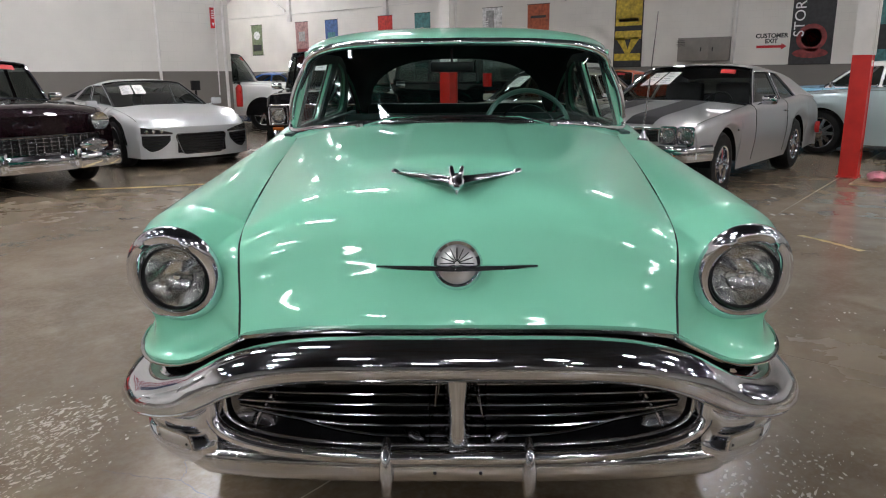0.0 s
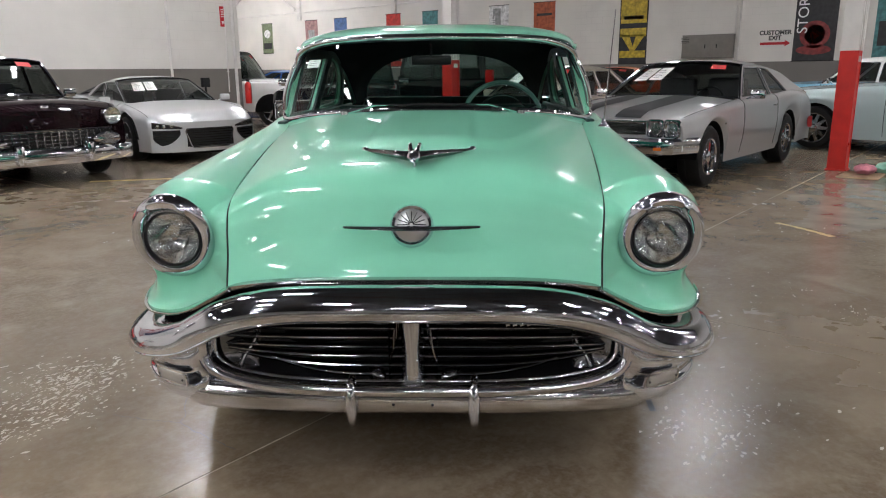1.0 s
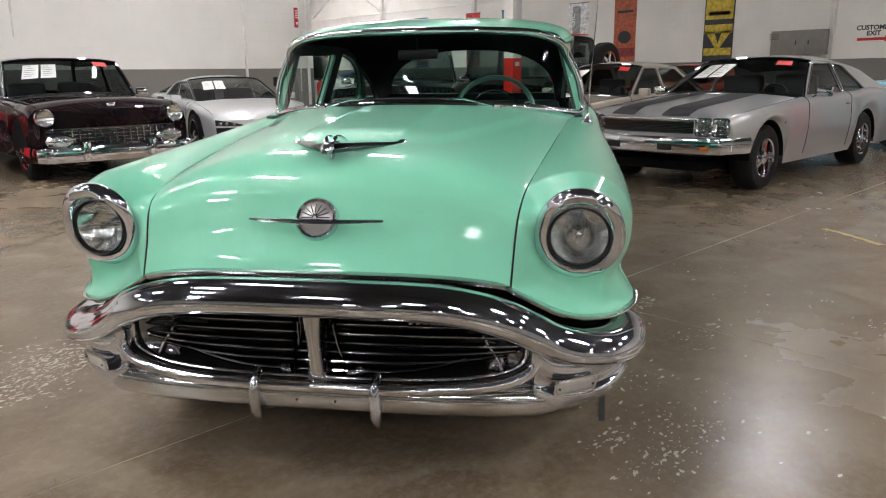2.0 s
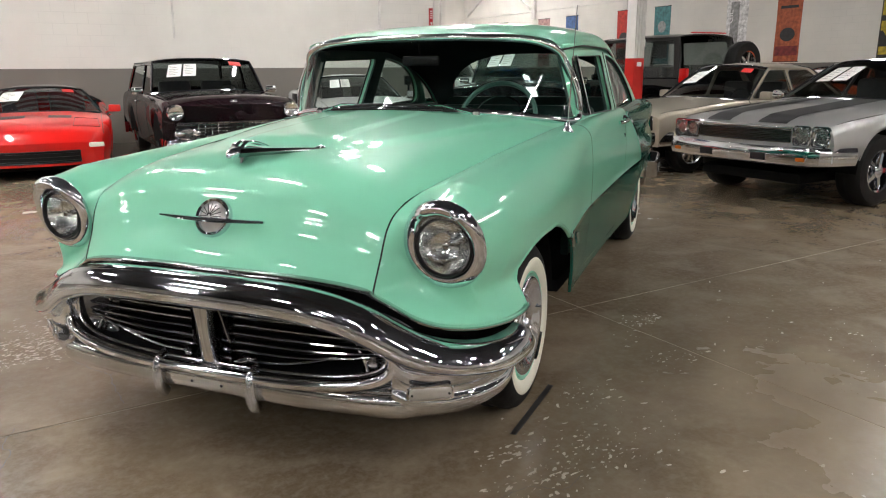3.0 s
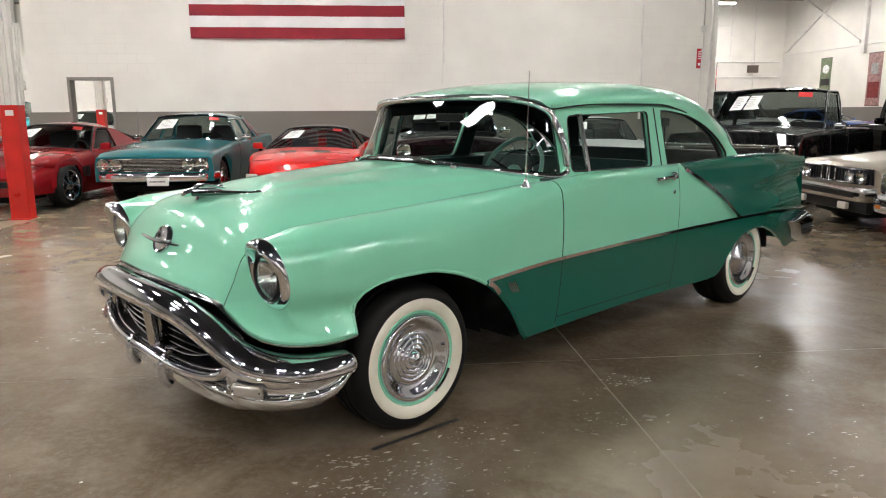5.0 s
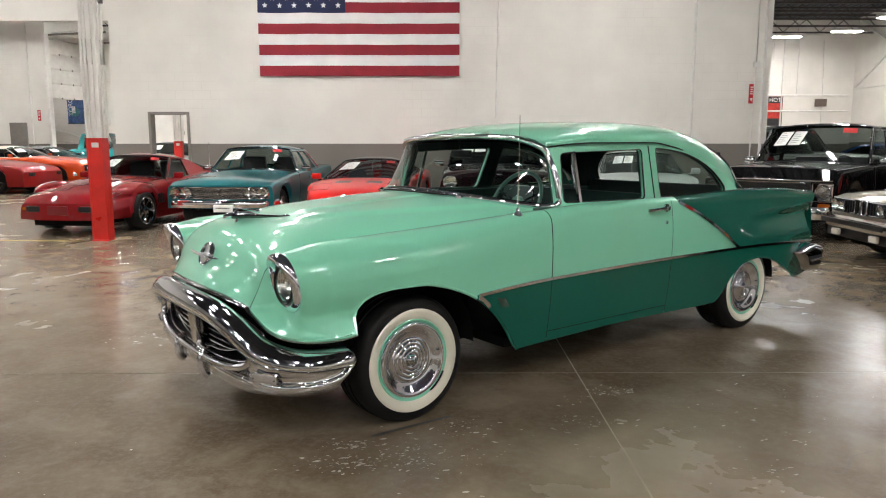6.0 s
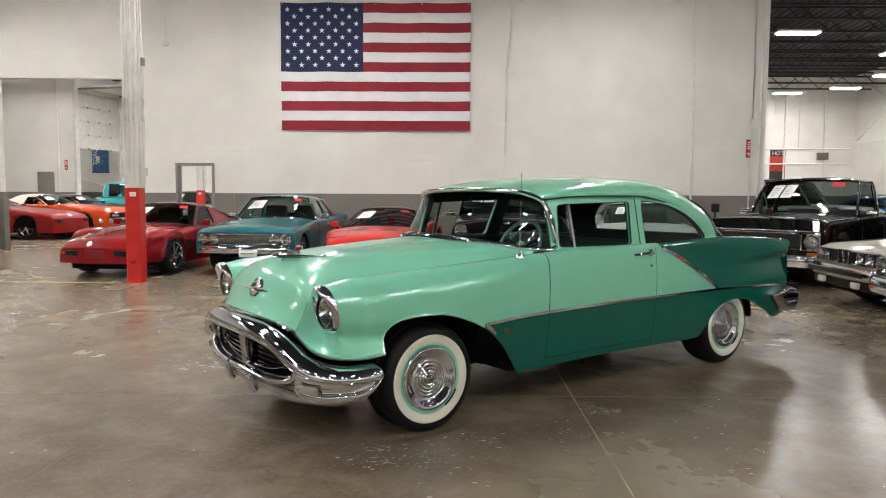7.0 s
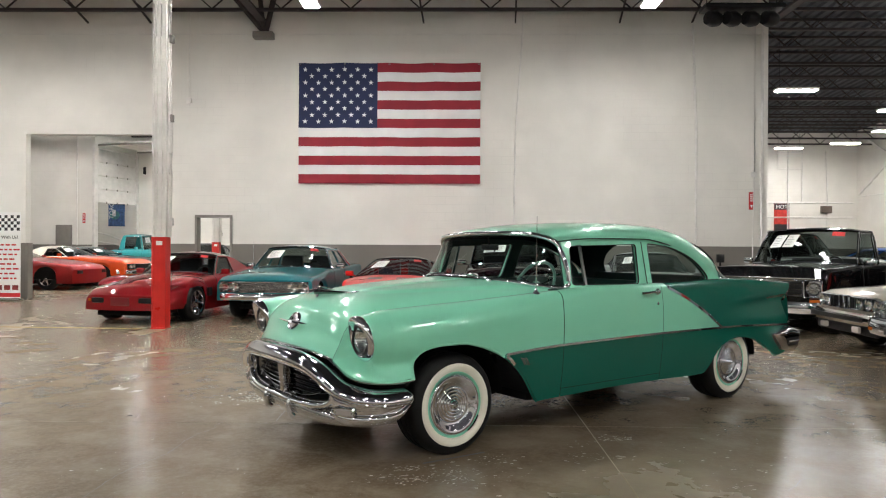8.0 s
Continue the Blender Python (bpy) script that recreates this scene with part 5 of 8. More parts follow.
# ---- wheels ----
def sedan_wheel(name, y, s):
    root = new(name)
    root.parent = hero
    root.matrix_basis = pose(s * .765, y, .330, 0, 0, 0 if s == 1 else 180)
    bm = bmesh.new()
    lathe(bm, [(-.15, .205), (-.16, .25), (-.158, .290), (-.14, .316), (-.11, .328), (-.108, .323), (-.085, .324), (-.083, .330), (-.06, .330), (-.058, .324), (-.03, .325), (-.028, .331), (-.002, .331), (0, .325), (.03, .325), (.032, .330), (.06, .328), (.086, .317), (.1, .298), (.106, .281), (.107, .266)], 64)
    part("tyre", bm, RUBBER, root, "black tyre")
    bm = bmesh.new()
    lathe(bm, [(.107, .267), (.110, .263), (.111, .25), (.107, .228), (.097, .213), (.086, .208)], 64)
    part("whitewall", bm, WHITEWALL, root, "broad cream whitewall")
    bm = bmesh.new()
    lathe(bm, [(-.08, .208), (.06, .201), (.090, .214), (.097, .213), (.100, .208), (.093, .199), (.08, .195), (.06, .16)], 64)
    part("rim", bm, MINT, root, "mint green steel rim")
    bm = bmesh.new()
    # a broad polished dish, then four raised rings round a domed centre
    prof = [(.07, .197), (.092, .198), (.101, .194), (.1055, .187), (.105, .178), (.098, .164), (.086, .145), (.077, .130), (.075, .120)]
    for k in range(4):
        r0, b = .116 - .0215 * k, .075 + .0035 * k
        prof += [(b, r0), (b + .0035, r0 - .004), (b + .0055, r0 - .009), (b + .004, r0 - .014), (b + .001, r0 - .018)]
    prof += [(.091, .030), (.101, .026), (.108, .014), (.110, 0)]
    lathe(bm, prof, 64)
    part("hubcap", bm, CHROME, root, "chrome hubcap with stepped rings")
    bm = bmesh.new()
    for k in range(12):
        a = k * math.pi / 6
        sweep(bm, [(.111, .004 * math.cos(a), .004 * math.sin(a)), (.105, .022 * math.cos(a), .022 * math.sin(a))], ring(.002, 4))
    part("hubcap_crest", bm, DULL_CHROME, root)
    bm = bmesh.new()
    tube(bm, [(.092, .150, .03), (.108, .160, .03)], .004, 6)
    part("valve", bm, BLACK, root)
    bm = bmesh.new()
    sweep(bm, [(.104, .205 * math.cos(a), .205 * math.sin(a)) for a in steps(-1.05, -.45, 8)], ring(.004, 6, .007), up=(1, 0, 0))
    part("wheel_weight", bm, GRILLE_BAR, root, "dark clip-on wheel weight")
    return root


for yy in (0, WB):
    for s in (1, -1):
        sedan_wheel("front_wheel" if yy == 0 else "rear_wheel", yy, s)

# ---- antenna, wipers, mirror ----
bm = bmesh.new()
lathe(bm, [(0, .03), (.012, .028), (.03, .012), (.05, .007)], 16, pose(.835, .735, 1.012, 0, -90, 0))
part("antenna_base", bm, CHROME, hero)
bm = bmesh.new()
tube(bm, [(.835, .735, 1.05), (.85, .725, 1.30)], .0035, 6)
tube(bm, [(.85, .725, 1.30), (.865, .713, 1.57)], .002, 6)
part("antenna_rod", bm, CHROME, hero, "thin chrome aerial")
for s in (1, -1):
    bm = bmesh.new()
    pv = Vector((s * .42, .645, 1.10))
    tip = Vector((s * .12, .60, 1.14))
    lathe(bm, [(0, .022), (.03, .02), (.04, .01), (.042, 0)], 12, pose(pv.x, pv.y, pv.z - .02, 0, -90, 0))
    tube(bm, [pv, pv.lerp(tip, .5) + Vector((0, -.02, .02)), tip], .006, 6)
    wip = part("wiper_arm", bm, CHROME, hero)
    bm = bmesh.new()
    tube(bm, spline([tip + Vector((s * .16, .01, -.015)), tip + Vector((0, -.004, 0)), tip + Vector((-s * .16, -.004, .0))], 10), .006, 6)
    part("wiper_blade", bm, BLACK, wip)

# ---- interior ----
def cushion(name, c, s, mat, rot=0.0, label=""):
    bm = bmesh.new()
    box(bm, (0, 0, 0), s, min(s) * .32)
    bmesh.ops.transform(bm, matrix=Matrix.Translation(c) @ pose(0, 0, 0, rot, 0, 0), verts=bm.verts)
    return part(name, bm, mat, hero, label)


cushion("front_seat", (0, 1.72, .56), (1.42, .56, .22), INTERIOR, 0, "dark green bench seat")
cushion("front_seat_back", (0, 2.03, .80), (1.42, .16, .56), INTERIOR, -14)
cushion("rear_seat", (0, 2.72, .56), (1.36, .5, .22), INTERIOR, 0, "dark green rear bench")
cushion("rear_seat_back", (0, 3.06, .82), (1.36, .16, .56), INTERIOR, -14)
cushion("dashboard", (0, .93, .93), (1.46, .3, .22), INTERIOR, 0, "dark green dashboard")
bm = bmesh.new()
box(bm, (0, .88, 1.02), (1.12, .22, .04), .015)
part("dash_top", bm, INTERIOR, hero)
bm = bmesh.new()
box(bm, (0, 3.24, 1.0), (1.36, .3, .03), .01)
part("parcel_shelf", bm, INTERIOR, hero)
for s in (1, -1):
    bm = bmesh.new()
    box(bm, (s * .80, 1.5, .72), (.04, 1.2, .66), .01)
    box(bm, (s * .80, 2.6, .72), (.04, 1.1, .66), .01)
    part("door_card", bm, INTERIOR, hero)
sc = Vector((.36, 1.16, 1.045))
sm = Matrix.Translation(sc) @ pose(0, 0, 0, 62, 0, 0)
bm = bmesh.new()
tube(bm, [sm @ Vector((.21 * math.cos(a * math.pi / 24), .21 * math.sin(a * math.pi / 24), 0)) for a in range(48)], .0125, 8, closed=True)
whl = part("steering_wheel", bm, WHEEL_GREEN, hero, "pale green steering wheel")
bm = bmesh.new()
for a in (0.35, math.pi - .35, -math.pi / 2):
    tube(bm, [sm @ Vector((0, 0, -.03)), sm @ Vector((.2 * math.cos(a), .2 * math.sin(a), 0))], .008, 6)
tube(bm, [sm @ Vector((.14 * math.cos(a * math.pi / 18), .14 * math.sin(a * math.pi / 18), -.01)) for a in range(36)], .005, 6, closed=True)
part("horn_ring", bm, CHROME, whl)
bm = bmesh.new()
lathe(bm, [(-.30, .03), (-.05, .035), (-.02, .05), (.0, .045), (.01, 0)], 16, sm @ pose(0, 0, 0, 0, -90, 0))
part("steering_hub", bm, WHEEL_GREEN, whl)
bm = bmesh.new()
box(bm, (0, 0, 0), (.21, .02, .05), .012)
bmesh.ops.translate(bm, verts=bm.verts, vec=(-.02, 1.02, 1.35))
tube(bm, [(-.02, 1.02, 1.36), (-.02, 1.0, 1.43)], .006, 6)
part("rear_view_mirror", bm, BLACK, hero, "dark rear-view mirror")


# ---- the other cars: each in its own frame, x to its left, y to its rear, the front axle at y = 0 ----
def road_wheel(root, name, m, r, rim, width, style, metal=None, spokes=5):
    w = new(name)
    w.parent = root
    w.matrix_basis = m
    h = width / 2
    bm = bmesh.new()
    lathe(bm, [(-h, rim), (-h - .01, rim + .03), (-h, r - .03), (-h + .03, r - .004), (-.02, r - .002), (-.018, r - .008), (.018, r - .008), (.02, r - .002), (h - .03, r - .004), (h, r - .03), (h + .008, rim + .03), (h, rim)], 40)
    part("tyre", bm, RUBBER, w)
    metal = metal or ALLOY
    bm = bmesh.new()
    lathe(bm, [(h, rim + .004), (h + .006, rim), (h - .005, rim - .014), (-.02, rim - .03), (-h, rim - .03)], 40)
    part("rim", bm, metal, w)
    bm = bmesh.new()
    if style == "spoke":
        for k in range(spokes):
            a = 2 * math.pi * k / spokes
            rot = Matrix.Rotation(a, 4, "X")
            rows = []
            for t in (0, .5, 1):
                rr = .04 + (rim - .05) * t
                hw = rim * (.17 - .05 * t)
                xx = h - .025 + .012 * (1 - t)
                rows.append([rot @ Vector((xx - .03, rr, -hw)), rot @ Vector((xx, rr, -hw * .7)), rot @ Vector((xx, rr, hw * .7)), rot @ Vector((xx - .03, rr, hw))])
            grid(bm, rows, wrap=True)
        lathe(bm, [(h - .05, .07), (h - .01, .065), (h + .004, .04), (h + .008, 0)], 20)
        bmesh.ops.recalc_face_normals(bm, faces=bm.faces)
        part("spokes", bm, metal, w)
        bm = bmesh.new()
        lathe(bm, [(h - .09, rim - .02), (h - .09, 0)], 24)
        part("brake_shadow", bm, DARK, w)
    else:
        lathe(bm, [(h - .03, rim - .02), (h - .035, rim * .8), (h - .005, rim * .62), (h - .02, rim * .5), (h + .008, rim * .36), (h + .016, rim * .2), (h + .018, 0)], 32)
        part("hubcap", bm, metal, w)
    return w


def auto(m, label, mat, wb, r, w, prof, cabin, low=.22, plan=((-9, 1), (9, 1)), sr=.10, crown=.05, bow=.1, ra=None, style="spoke", rim=None, tyre_w=.2,
         chrome=True, split=None, cth=.14, ath=.06, lights=(), grille=None, bumper=None, category="car", name="car", metal=None, spokes=5, paper=True, tag=True, roof_mat=None,
         glass_mat=None, wheel_x=None, tail=None, mirrors=True, nose_lift=.0, rear_bumper=True, seats=INTERIOR_GREY, convertible=False, pickup=None, belt_rise=0.0, group="", drop=0.0, cab=None):
    root = thing(name, m, label, category, group)
    prof_z, plan_f = table(*prof), table(*plan)
    yf, yr = prof[0][0], prof[-1][0]
    ra = ra or r + .06
    y0, y1, y2, y3, zr, wr = cabin
    roof_mat = roof_mat or mat
    glass_mat = glass_mat or DARK_GLASS

    def half(y):
        return w * plan_f(y)

    def fall(y):
        ym = y1 + .3 * (y2 - y1)
        return drop * max(0, (y - ym) / (y2 - ym)) ** 2

    def bowed(x, y):
        return y + bow * (abs(x) / w) ** 2.2 * max(0, 1 - (y - yf) / .9) - bow * .6 * (abs(x) / w) ** 2.2 * max(0, 1 - (yr - y) / .7)

    def low_at(y):
        z = low + nose_lift * min(1, max(0, -.12 - y) / .1)
        for yc in (0, wb):
            d = abs(y - yc)
            if d < ra:
                z = max(z, r + math.sqrt(max(0, ra * ra - d * d)) * 1.0 - .01)
        return z

    def top_at(x, y):
        hw = half(y) - sr
        return prof_z(y) + crown * (1 - min(1, abs(x) / hw) ** 2.4) * min(1, (y - yf) / .25 + .15) * min(1, (yr - y) / .25 + .15)

    def section(y):
        hw, zt, zl = half(y), prof_z(y), low_at(y)
        rr = min(sr, (zt - zl) * .5)
        pts = []
        for k in range(9):
            x = (hw - rr) * k / 8
            pts.append(Vector((x, bowed(x, y), top_at(x, y))))
        for k in range(1, 7):
            a = math.pi / 2 * (1 - k / 6)
            x = hw - rr + rr * math.cos(a)
            pts.append(Vector((x, bowed(x, y), zt - rr + rr * math.sin(a))))
        for k in range(1, 9):
            t = k / 8
            z = zt - rr + (zl - zt + rr) * t
            x = hw + .018 * math.sin(math.pi * min(1, t * 1.2)) - .03 * t * t
            pts.append(Vector((x, bowed(x, y), z)))
        return pts

    ys = set(steps(yf, yr, 36))
    for yc in (0, wb):
        for k in range(25):
            ys.add(yc - ra * math.cos(math.pi * k / 24))
    ys |= {y0 + .02, y3 - .02, y0 + .021, y3 - .021}
    if pickup:
        ys |= {pickup[0], pickup[0] + .001, pickup[1], pickup[1] - .001}
    ys = sorted(y for y in ys if yf <= y <= yr)
    secs = [section(y) for y in ys]
    bm = bmesh.new()
    for s in (1, -1):
        vs = [[bm.verts.new((s * p.x, p.y, p.z)) for p in sec] for sec in secs]
        for i in range(len(ys) - 1):
            mid = (ys[i] + ys[i + 1]) / 2
            for k in range(len(vs[0]) - 1):
                if k < 8 and (y0 + .02 < mid < y3 - .02 or (pickup and pickup[0] < mid < pickup[1])):
                    continue
                bm.faces.new((vs[i][k], vs[i][k + 1], vs[i + 1][k + 1], vs[i + 1][k]))
        for row in (vs[0], vs[-1]):
            foot_row = [bm.verts.new((v.co.x, v.co.y, row[-1].co.z)) for v in row[:-1]] + [row[-1]]
            for k in range(len(row) - 2):
                bm.faces.new((row[k], row[k + 1], foot_row[k + 1], foot_row[k]))
            bm.faces.new((row[-2], row[-1], foot_row[-2]))
    bmesh.ops.remove_doubles(bm, verts=bm.verts, dist=1e-5)
    bmesh.ops.recalc_face_normals(bm, faces=bm.faces)
    part("body", bm, mat, root, angle=38)

    # door gaps and the hood's rear gap
    for s in (1, -1):
        for yy in ([y0 + .14, (split or (y1 + y2) / 2) + .06] if not convertible else [y0 + .14, y3 - .1]):
            bm = bmesh.new()
            sec = [p for p in section(yy)[9:]]
            sweep(bm, [Vector((s * (p.x + .0015), p.y, max(p.z, low + .06))) for p in sec], [(-.004, -.003), (.004, -.003), (.004, .003), (-.004, .003)])
            part("door_gap", bm, BLACK, root)
        bm = bmesh.new()
        yh = split or (y1 + y2) / 2
        x = half(yh) + .016
        sweep(bm, [(s * x, yh - .16, prof_z(yh) - .13), (s * (x + .02), yh - .1, prof_z(yh) - .128), (s * x, yh - .02, prof_z(yh) - .13)], ring(.012, 6, .009))
        part("door_handle", bm, CHROME if chrome else mat, root)
        bm = bmesh.new()
        hx = half(0) - sr * .9
        sweep(bm, [Vector((s * hx, bowed(hx, y), top_at(hx, y) + .0015)) for y in steps(yf + .1, y0 - .02, 16)], [(-.004, -.002), (.004, -.002), (.004, .002), (-.004, .002)])
        part("hood_gap", bm, BLACK, root)

    # inside: dark tub and seats
    bm = bmesh.new()
    box(bm, (0, (y0 + y3) / 2, low + .08), (2 * w - .24, y3 - y0, .05))
    for s in (1, -1):
        box(bm, (s * (w - .13), (y0 + y3) / 2, (low + prof_z(y0 + .3)) / 2), (.03, y3 - y0 - .1, prof_z(y0 + .3) - low - .1))
    box(bm, (0, y0 + .12, (low + prof_z(y0)) / 2), (2 * w - .26, .2, prof_z(y0) - low - .1))
    part("cabin_tub", bm, DARK, root, "dark cabin lining")
    for sx in (-.36, .36):
        bm = bmesh.new()
        ysit = y0 + .95
        box(bm, (sx * w, ysit, low + .32), (w * .56, .5, .16), .05)
        box(bm, (sx * w, ysit + .3, low + .62), (w * .54, .15, .62), .06)
        part("seat", bm, seats, root)
    bm = bmesh.new()
    tube(bm, [Vector((w * .4 + .17 * math.cos(a), y0 + .5 + .06 * math.sin(a), prof_z(y0) - .03 + .17 * math.sin(a))) for a in [k * math.pi / 12 for k in range(24)]], .013, 6, closed=True)
    part("steering_wheel", bm, BLACK, root)
    # floor pan between the wheels
    part("underbody", bm_of(box, (0, (yf + yr) / 2, low + .03), (w * 1.2, yr - yf - .3, .1), .02), DARK, root)
    for s in (1, -1):
        for yc in (0, wb):
            bm = bmesh.new()
            lathe(bm, [(-.15, .05), (-.15, ra - .005), (.13, ra - .005)], 20, pose(s * (w - .16), yc, r), 0, math.pi)
            part("wheel_house", bm, DARK, root)
            road_wheel(root, "wheel", pose(s * ((wheel_x or w - .04) - tyre_w / 2), yc, r, 0, 0, 0 if s == 1 else 180), r, rim or r * .62, tyre_w, style, metal, spokes)

    # greenhouse
    bb = cab or half((y0 + y3) / 2) - sr * .75
    if cab:
        # ledge between the narrower cabin and the body's shoulder
        for s in (1, -1):
            bm = bmesh.new()
            grid(bm, [[Vector((s * x, y, prof_z(y) + .002)) for x in steps(cab - .06, half(y) - sr + .006, 2)] for y in steps(y0 + .01, y3 - .01, 12)])
            part("belt_ledge", bm, mat, root)
    zb0 = prof_z(y0)

    wrows, rrows = [], []
    for v in steps(0, 1, 8):
        a, b = [], []
        for u in steps(-1, 1, 16):
            xb, xt = bb * u, wr * u
            lo = Vector((xb, y0 + .16 * u * u, top_at(xb * .9, y0)))
            hi = Vector((xt, y1 + .08 * u * u, zr - .045 * abs(u) ** 3))
            p = lo.lerp(hi, v)
            p.y -= .03 * math.sin(math.pi * v)
            a.append(p)
            lo = Vector((xb, y3 - .14 * u * u, top_at(xb * .9, y3)))
            hi = Vector((xt, y2 - .06 * u * u, zr - drop - .045 * abs(u) ** 3))
            p = lo.lerp(hi, v)
            p.y += .03 * math.sin(math.pi * v)
            b.append(p)
        wrows.append(a)
        rrows.append(b)
    pane("windshield", wrows, glass_mat, root)
    def surround(rows, nm):
        lp = rows[0] + [q[-1] for q in rows[1:-1]] + list(reversed(rows[-1])) + [q[0] for q in reversed(rows[1:-1])]
        bm = bmesh.new()
        tube(bm, lp, .014, 6, closed=True)
        part(nm, bm, CHROME if chrome else BLACK, root)
    surround(wrows, "windshield_frame")
    if not convertible:
        pane("rear_window", rrows, glass_mat, root)
        surround(rrows, "rear_window_frame")
        rows = []
        for v in steps(0, 1, 14):
            row = []
            for u in steps(-1, 1, 20):
                y = (y1 + .08 * u * u) * (1 - v) + (y2 - .06 * u * u) * v
                row.append(Vector((wr * u * (1 + .03 * math.sin(math.pi * v)), y, zr - fall(y) - .045 * abs(u) ** 3 + .04 * math.sin(math.pi * v) ** .7 * (1 - abs(u) ** 3))))
            rows.append(row)
        bm = bmesh.new()
        grid(bm, rows)
        grid(bm, [[p - Vector((0, 0, .03)) for p in q] for q in rows])
        bmesh.ops.recalc_face_normals(bm, faces=bm.faces)
        part("roof", bm, roof_mat, root, angle=60)
        za = zb0
        zt = zr - .045

        def side_at(s):
            return lambda a, b, d: Vector((s * (bb + (wr - bb) * (b - za) / (zt - za) - d + .006), a, b))
        outer_l = [(y0 + .14, za), (y3 - .12, za + belt_rise)] + [(y, zt - fall(y)) for y in (steps(y2 - .06, y1 + .08, 10) if drop else (y2 - .06, y1 + .08))]
        bs = split or (y1 + y2) / 2
        a0, a1 = y0 + .14 + ath, y1 + .08 + ath
        c0, c1 = y3 - .12 - cth * 1.2, y2 - .06 - cth

        def at(lo, hi, f):
            return lo + (hi - lo) * f
        zlo, zhi = za + (zt - za) * .06, za + (zt - za) * .93
        wins = [rounded([(at(a0, a1, .06), zlo), (bs - .03, zlo), (bs - .03, zhi), (at(a0, a1, .93), zhi)], .03, 3)]
        if c1 - bs > .16:
            wins.append(rounded([(bs + .03, zlo), (at(c0, c1, .06), zlo + belt_rise)] + [(y, zhi - fall(y)) for y in (steps(at(c0, c1, .93 - .6 * drop), bs + .03, 3) if drop else (at(c0, c1, .93), bs + .03))], .05, 3))
        for s in (1, -1):
            bm = bmesh.new()
            plate(bm, outer_l, wins, side_at(s), .025)
            part("window_surround", bm, roof_mat, root, angle=50)
            for lp in wins:
                bm = bmesh.new()
                bm.faces.new([bm.verts.new(side_at(s)(a, b, .014)) for a, b in lp])
                part("side_window", bm, glass_mat, root, smooth=False).visible_shadow = False
                bm = bmesh.new()
                sweep(bm, [side_at(s)(a, b, -.001) for a, b in lp], ring(.007, 6), closed=True)
                part("window_trim", bm, CHROME if chrome else BLACK, root)
    # price sheets in the windshield
    if paper:
        for k, (u0, u1) in enumerate(((2, 4), (4.3, 6.2)) if paper == 2 else ((1.5, 5.0),)):
            bm = bmesh.new()

            def on_glass(u, v):
                i, j = int(u), int(v)
                fu, fv = u - i, v - j
                p = wrows[j][i].lerp(wrows[j][i + 1], fu).lerp(wrows[j + 1][i].lerp(wrows[j + 1][i + 1], fu), fv)
                return p + Vector((0, -.008, .004))
            grid(bm, [[on_glass(u0 + (u1 - u0) * a / 3 + .15 * b, 3.6 + 3.0 * b / 3) for a in range(4)] for b in range(4)])
            sh = part("price_sheet", bm, PAPER, root, "white printed sheet behind the glass")
            bm = bmesh.new()
            for q in range(6):
                v = 6.2 - q * .42
                ln = .55 + .35 * ((q * 7) % 5) / 5
                grid(bm, [[on_glass(u0 + (u1 - u0) * (.1 + .8 * ln * a) + .05 * v, v + .09 * b) + Vector((0, -.004, .002)) for a in (0, 1)] for b in (0, 1)])
            part("print_bars", bm, INK, sh, smooth=False)
    if tag:
        bm = bmesh.new()
        grid(bm, [[wrows[6 + b][12 + a].lerp(wrows[7 + b][12 + a], .35) + Vector((0, -.008, .004)) for a in range(3)] for b in (0, 1)])
        part("red_tag", bm, RED_TAG, root, "red tag in the windshield")
    if mirrors:
        for s in (1, -1):
            bm = bmesh.new()
            box(bm, (s * (half(y0) + .08), y0 + .34, prof_z(y0) + .06), (.17, .08, .11), .03)
            tube(bm, [(s * (half(y0) - .05), y0 + .34, prof_z(y0)), (s * (half(y0) + .06), y0 + .34, prof_z(y0) + .05)], .012, 6)
            part("door_mirror", bm, CHROME if mirrors == 2 else mat, root)

    def face(x):
        return bowed(x, yf)
    # nose: grille, lamps, bumper
    if grille:
        gx, z0, z1, n, gm, vertical = grille
        bm = bmesh.new()
        grid(bm, [[Vector((x, face(x) - .004, z)) for x in steps(-gx, gx, 14)] for z in (z0, z1)])
        grid(bm, [[Vector((x, face(x) - .004 - .012 * b, z)) for x in steps(-gx, gx, 14)] for z, b in ((z1, 0), (z1, 1), (z1 + .012, 1), (z1 + .012, 0))])
        gr = part("grille", bm, BLACK, root, "dark grille")
        for k in range(n):
            bm = bmesh.new()
            if vertical:
                x = -gx + 2 * gx * (k + .5) / n
                box(bm, (x, face(x) - .012, (z0 + z1) / 2), (.008, .014, z1 - z0))
            else:
                z = z0 + (z1 - z0) * (k + .5) / n
                sweep(bm, [Vector((x, face(x) - .01, z)) for x in steps(-gx, gx, 14)], [(-.008, -.004), (.008, -.004), (.008, .004), (-.008, .004)])
            part("grille_bar", bm, gm, gr)
        bm = bmesh.new()
        lp = [Vector((x, face(x) - .012, z0)) for x in steps(-gx, gx, 12)] + [Vector((x, face(x) - .012, z1)) for x in steps(gx, -gx, 12)]
        tube(bm, lp, .009, 6, closed=True)
        part("grille_frame", bm, CHROME if chrome else BLACK, gr)
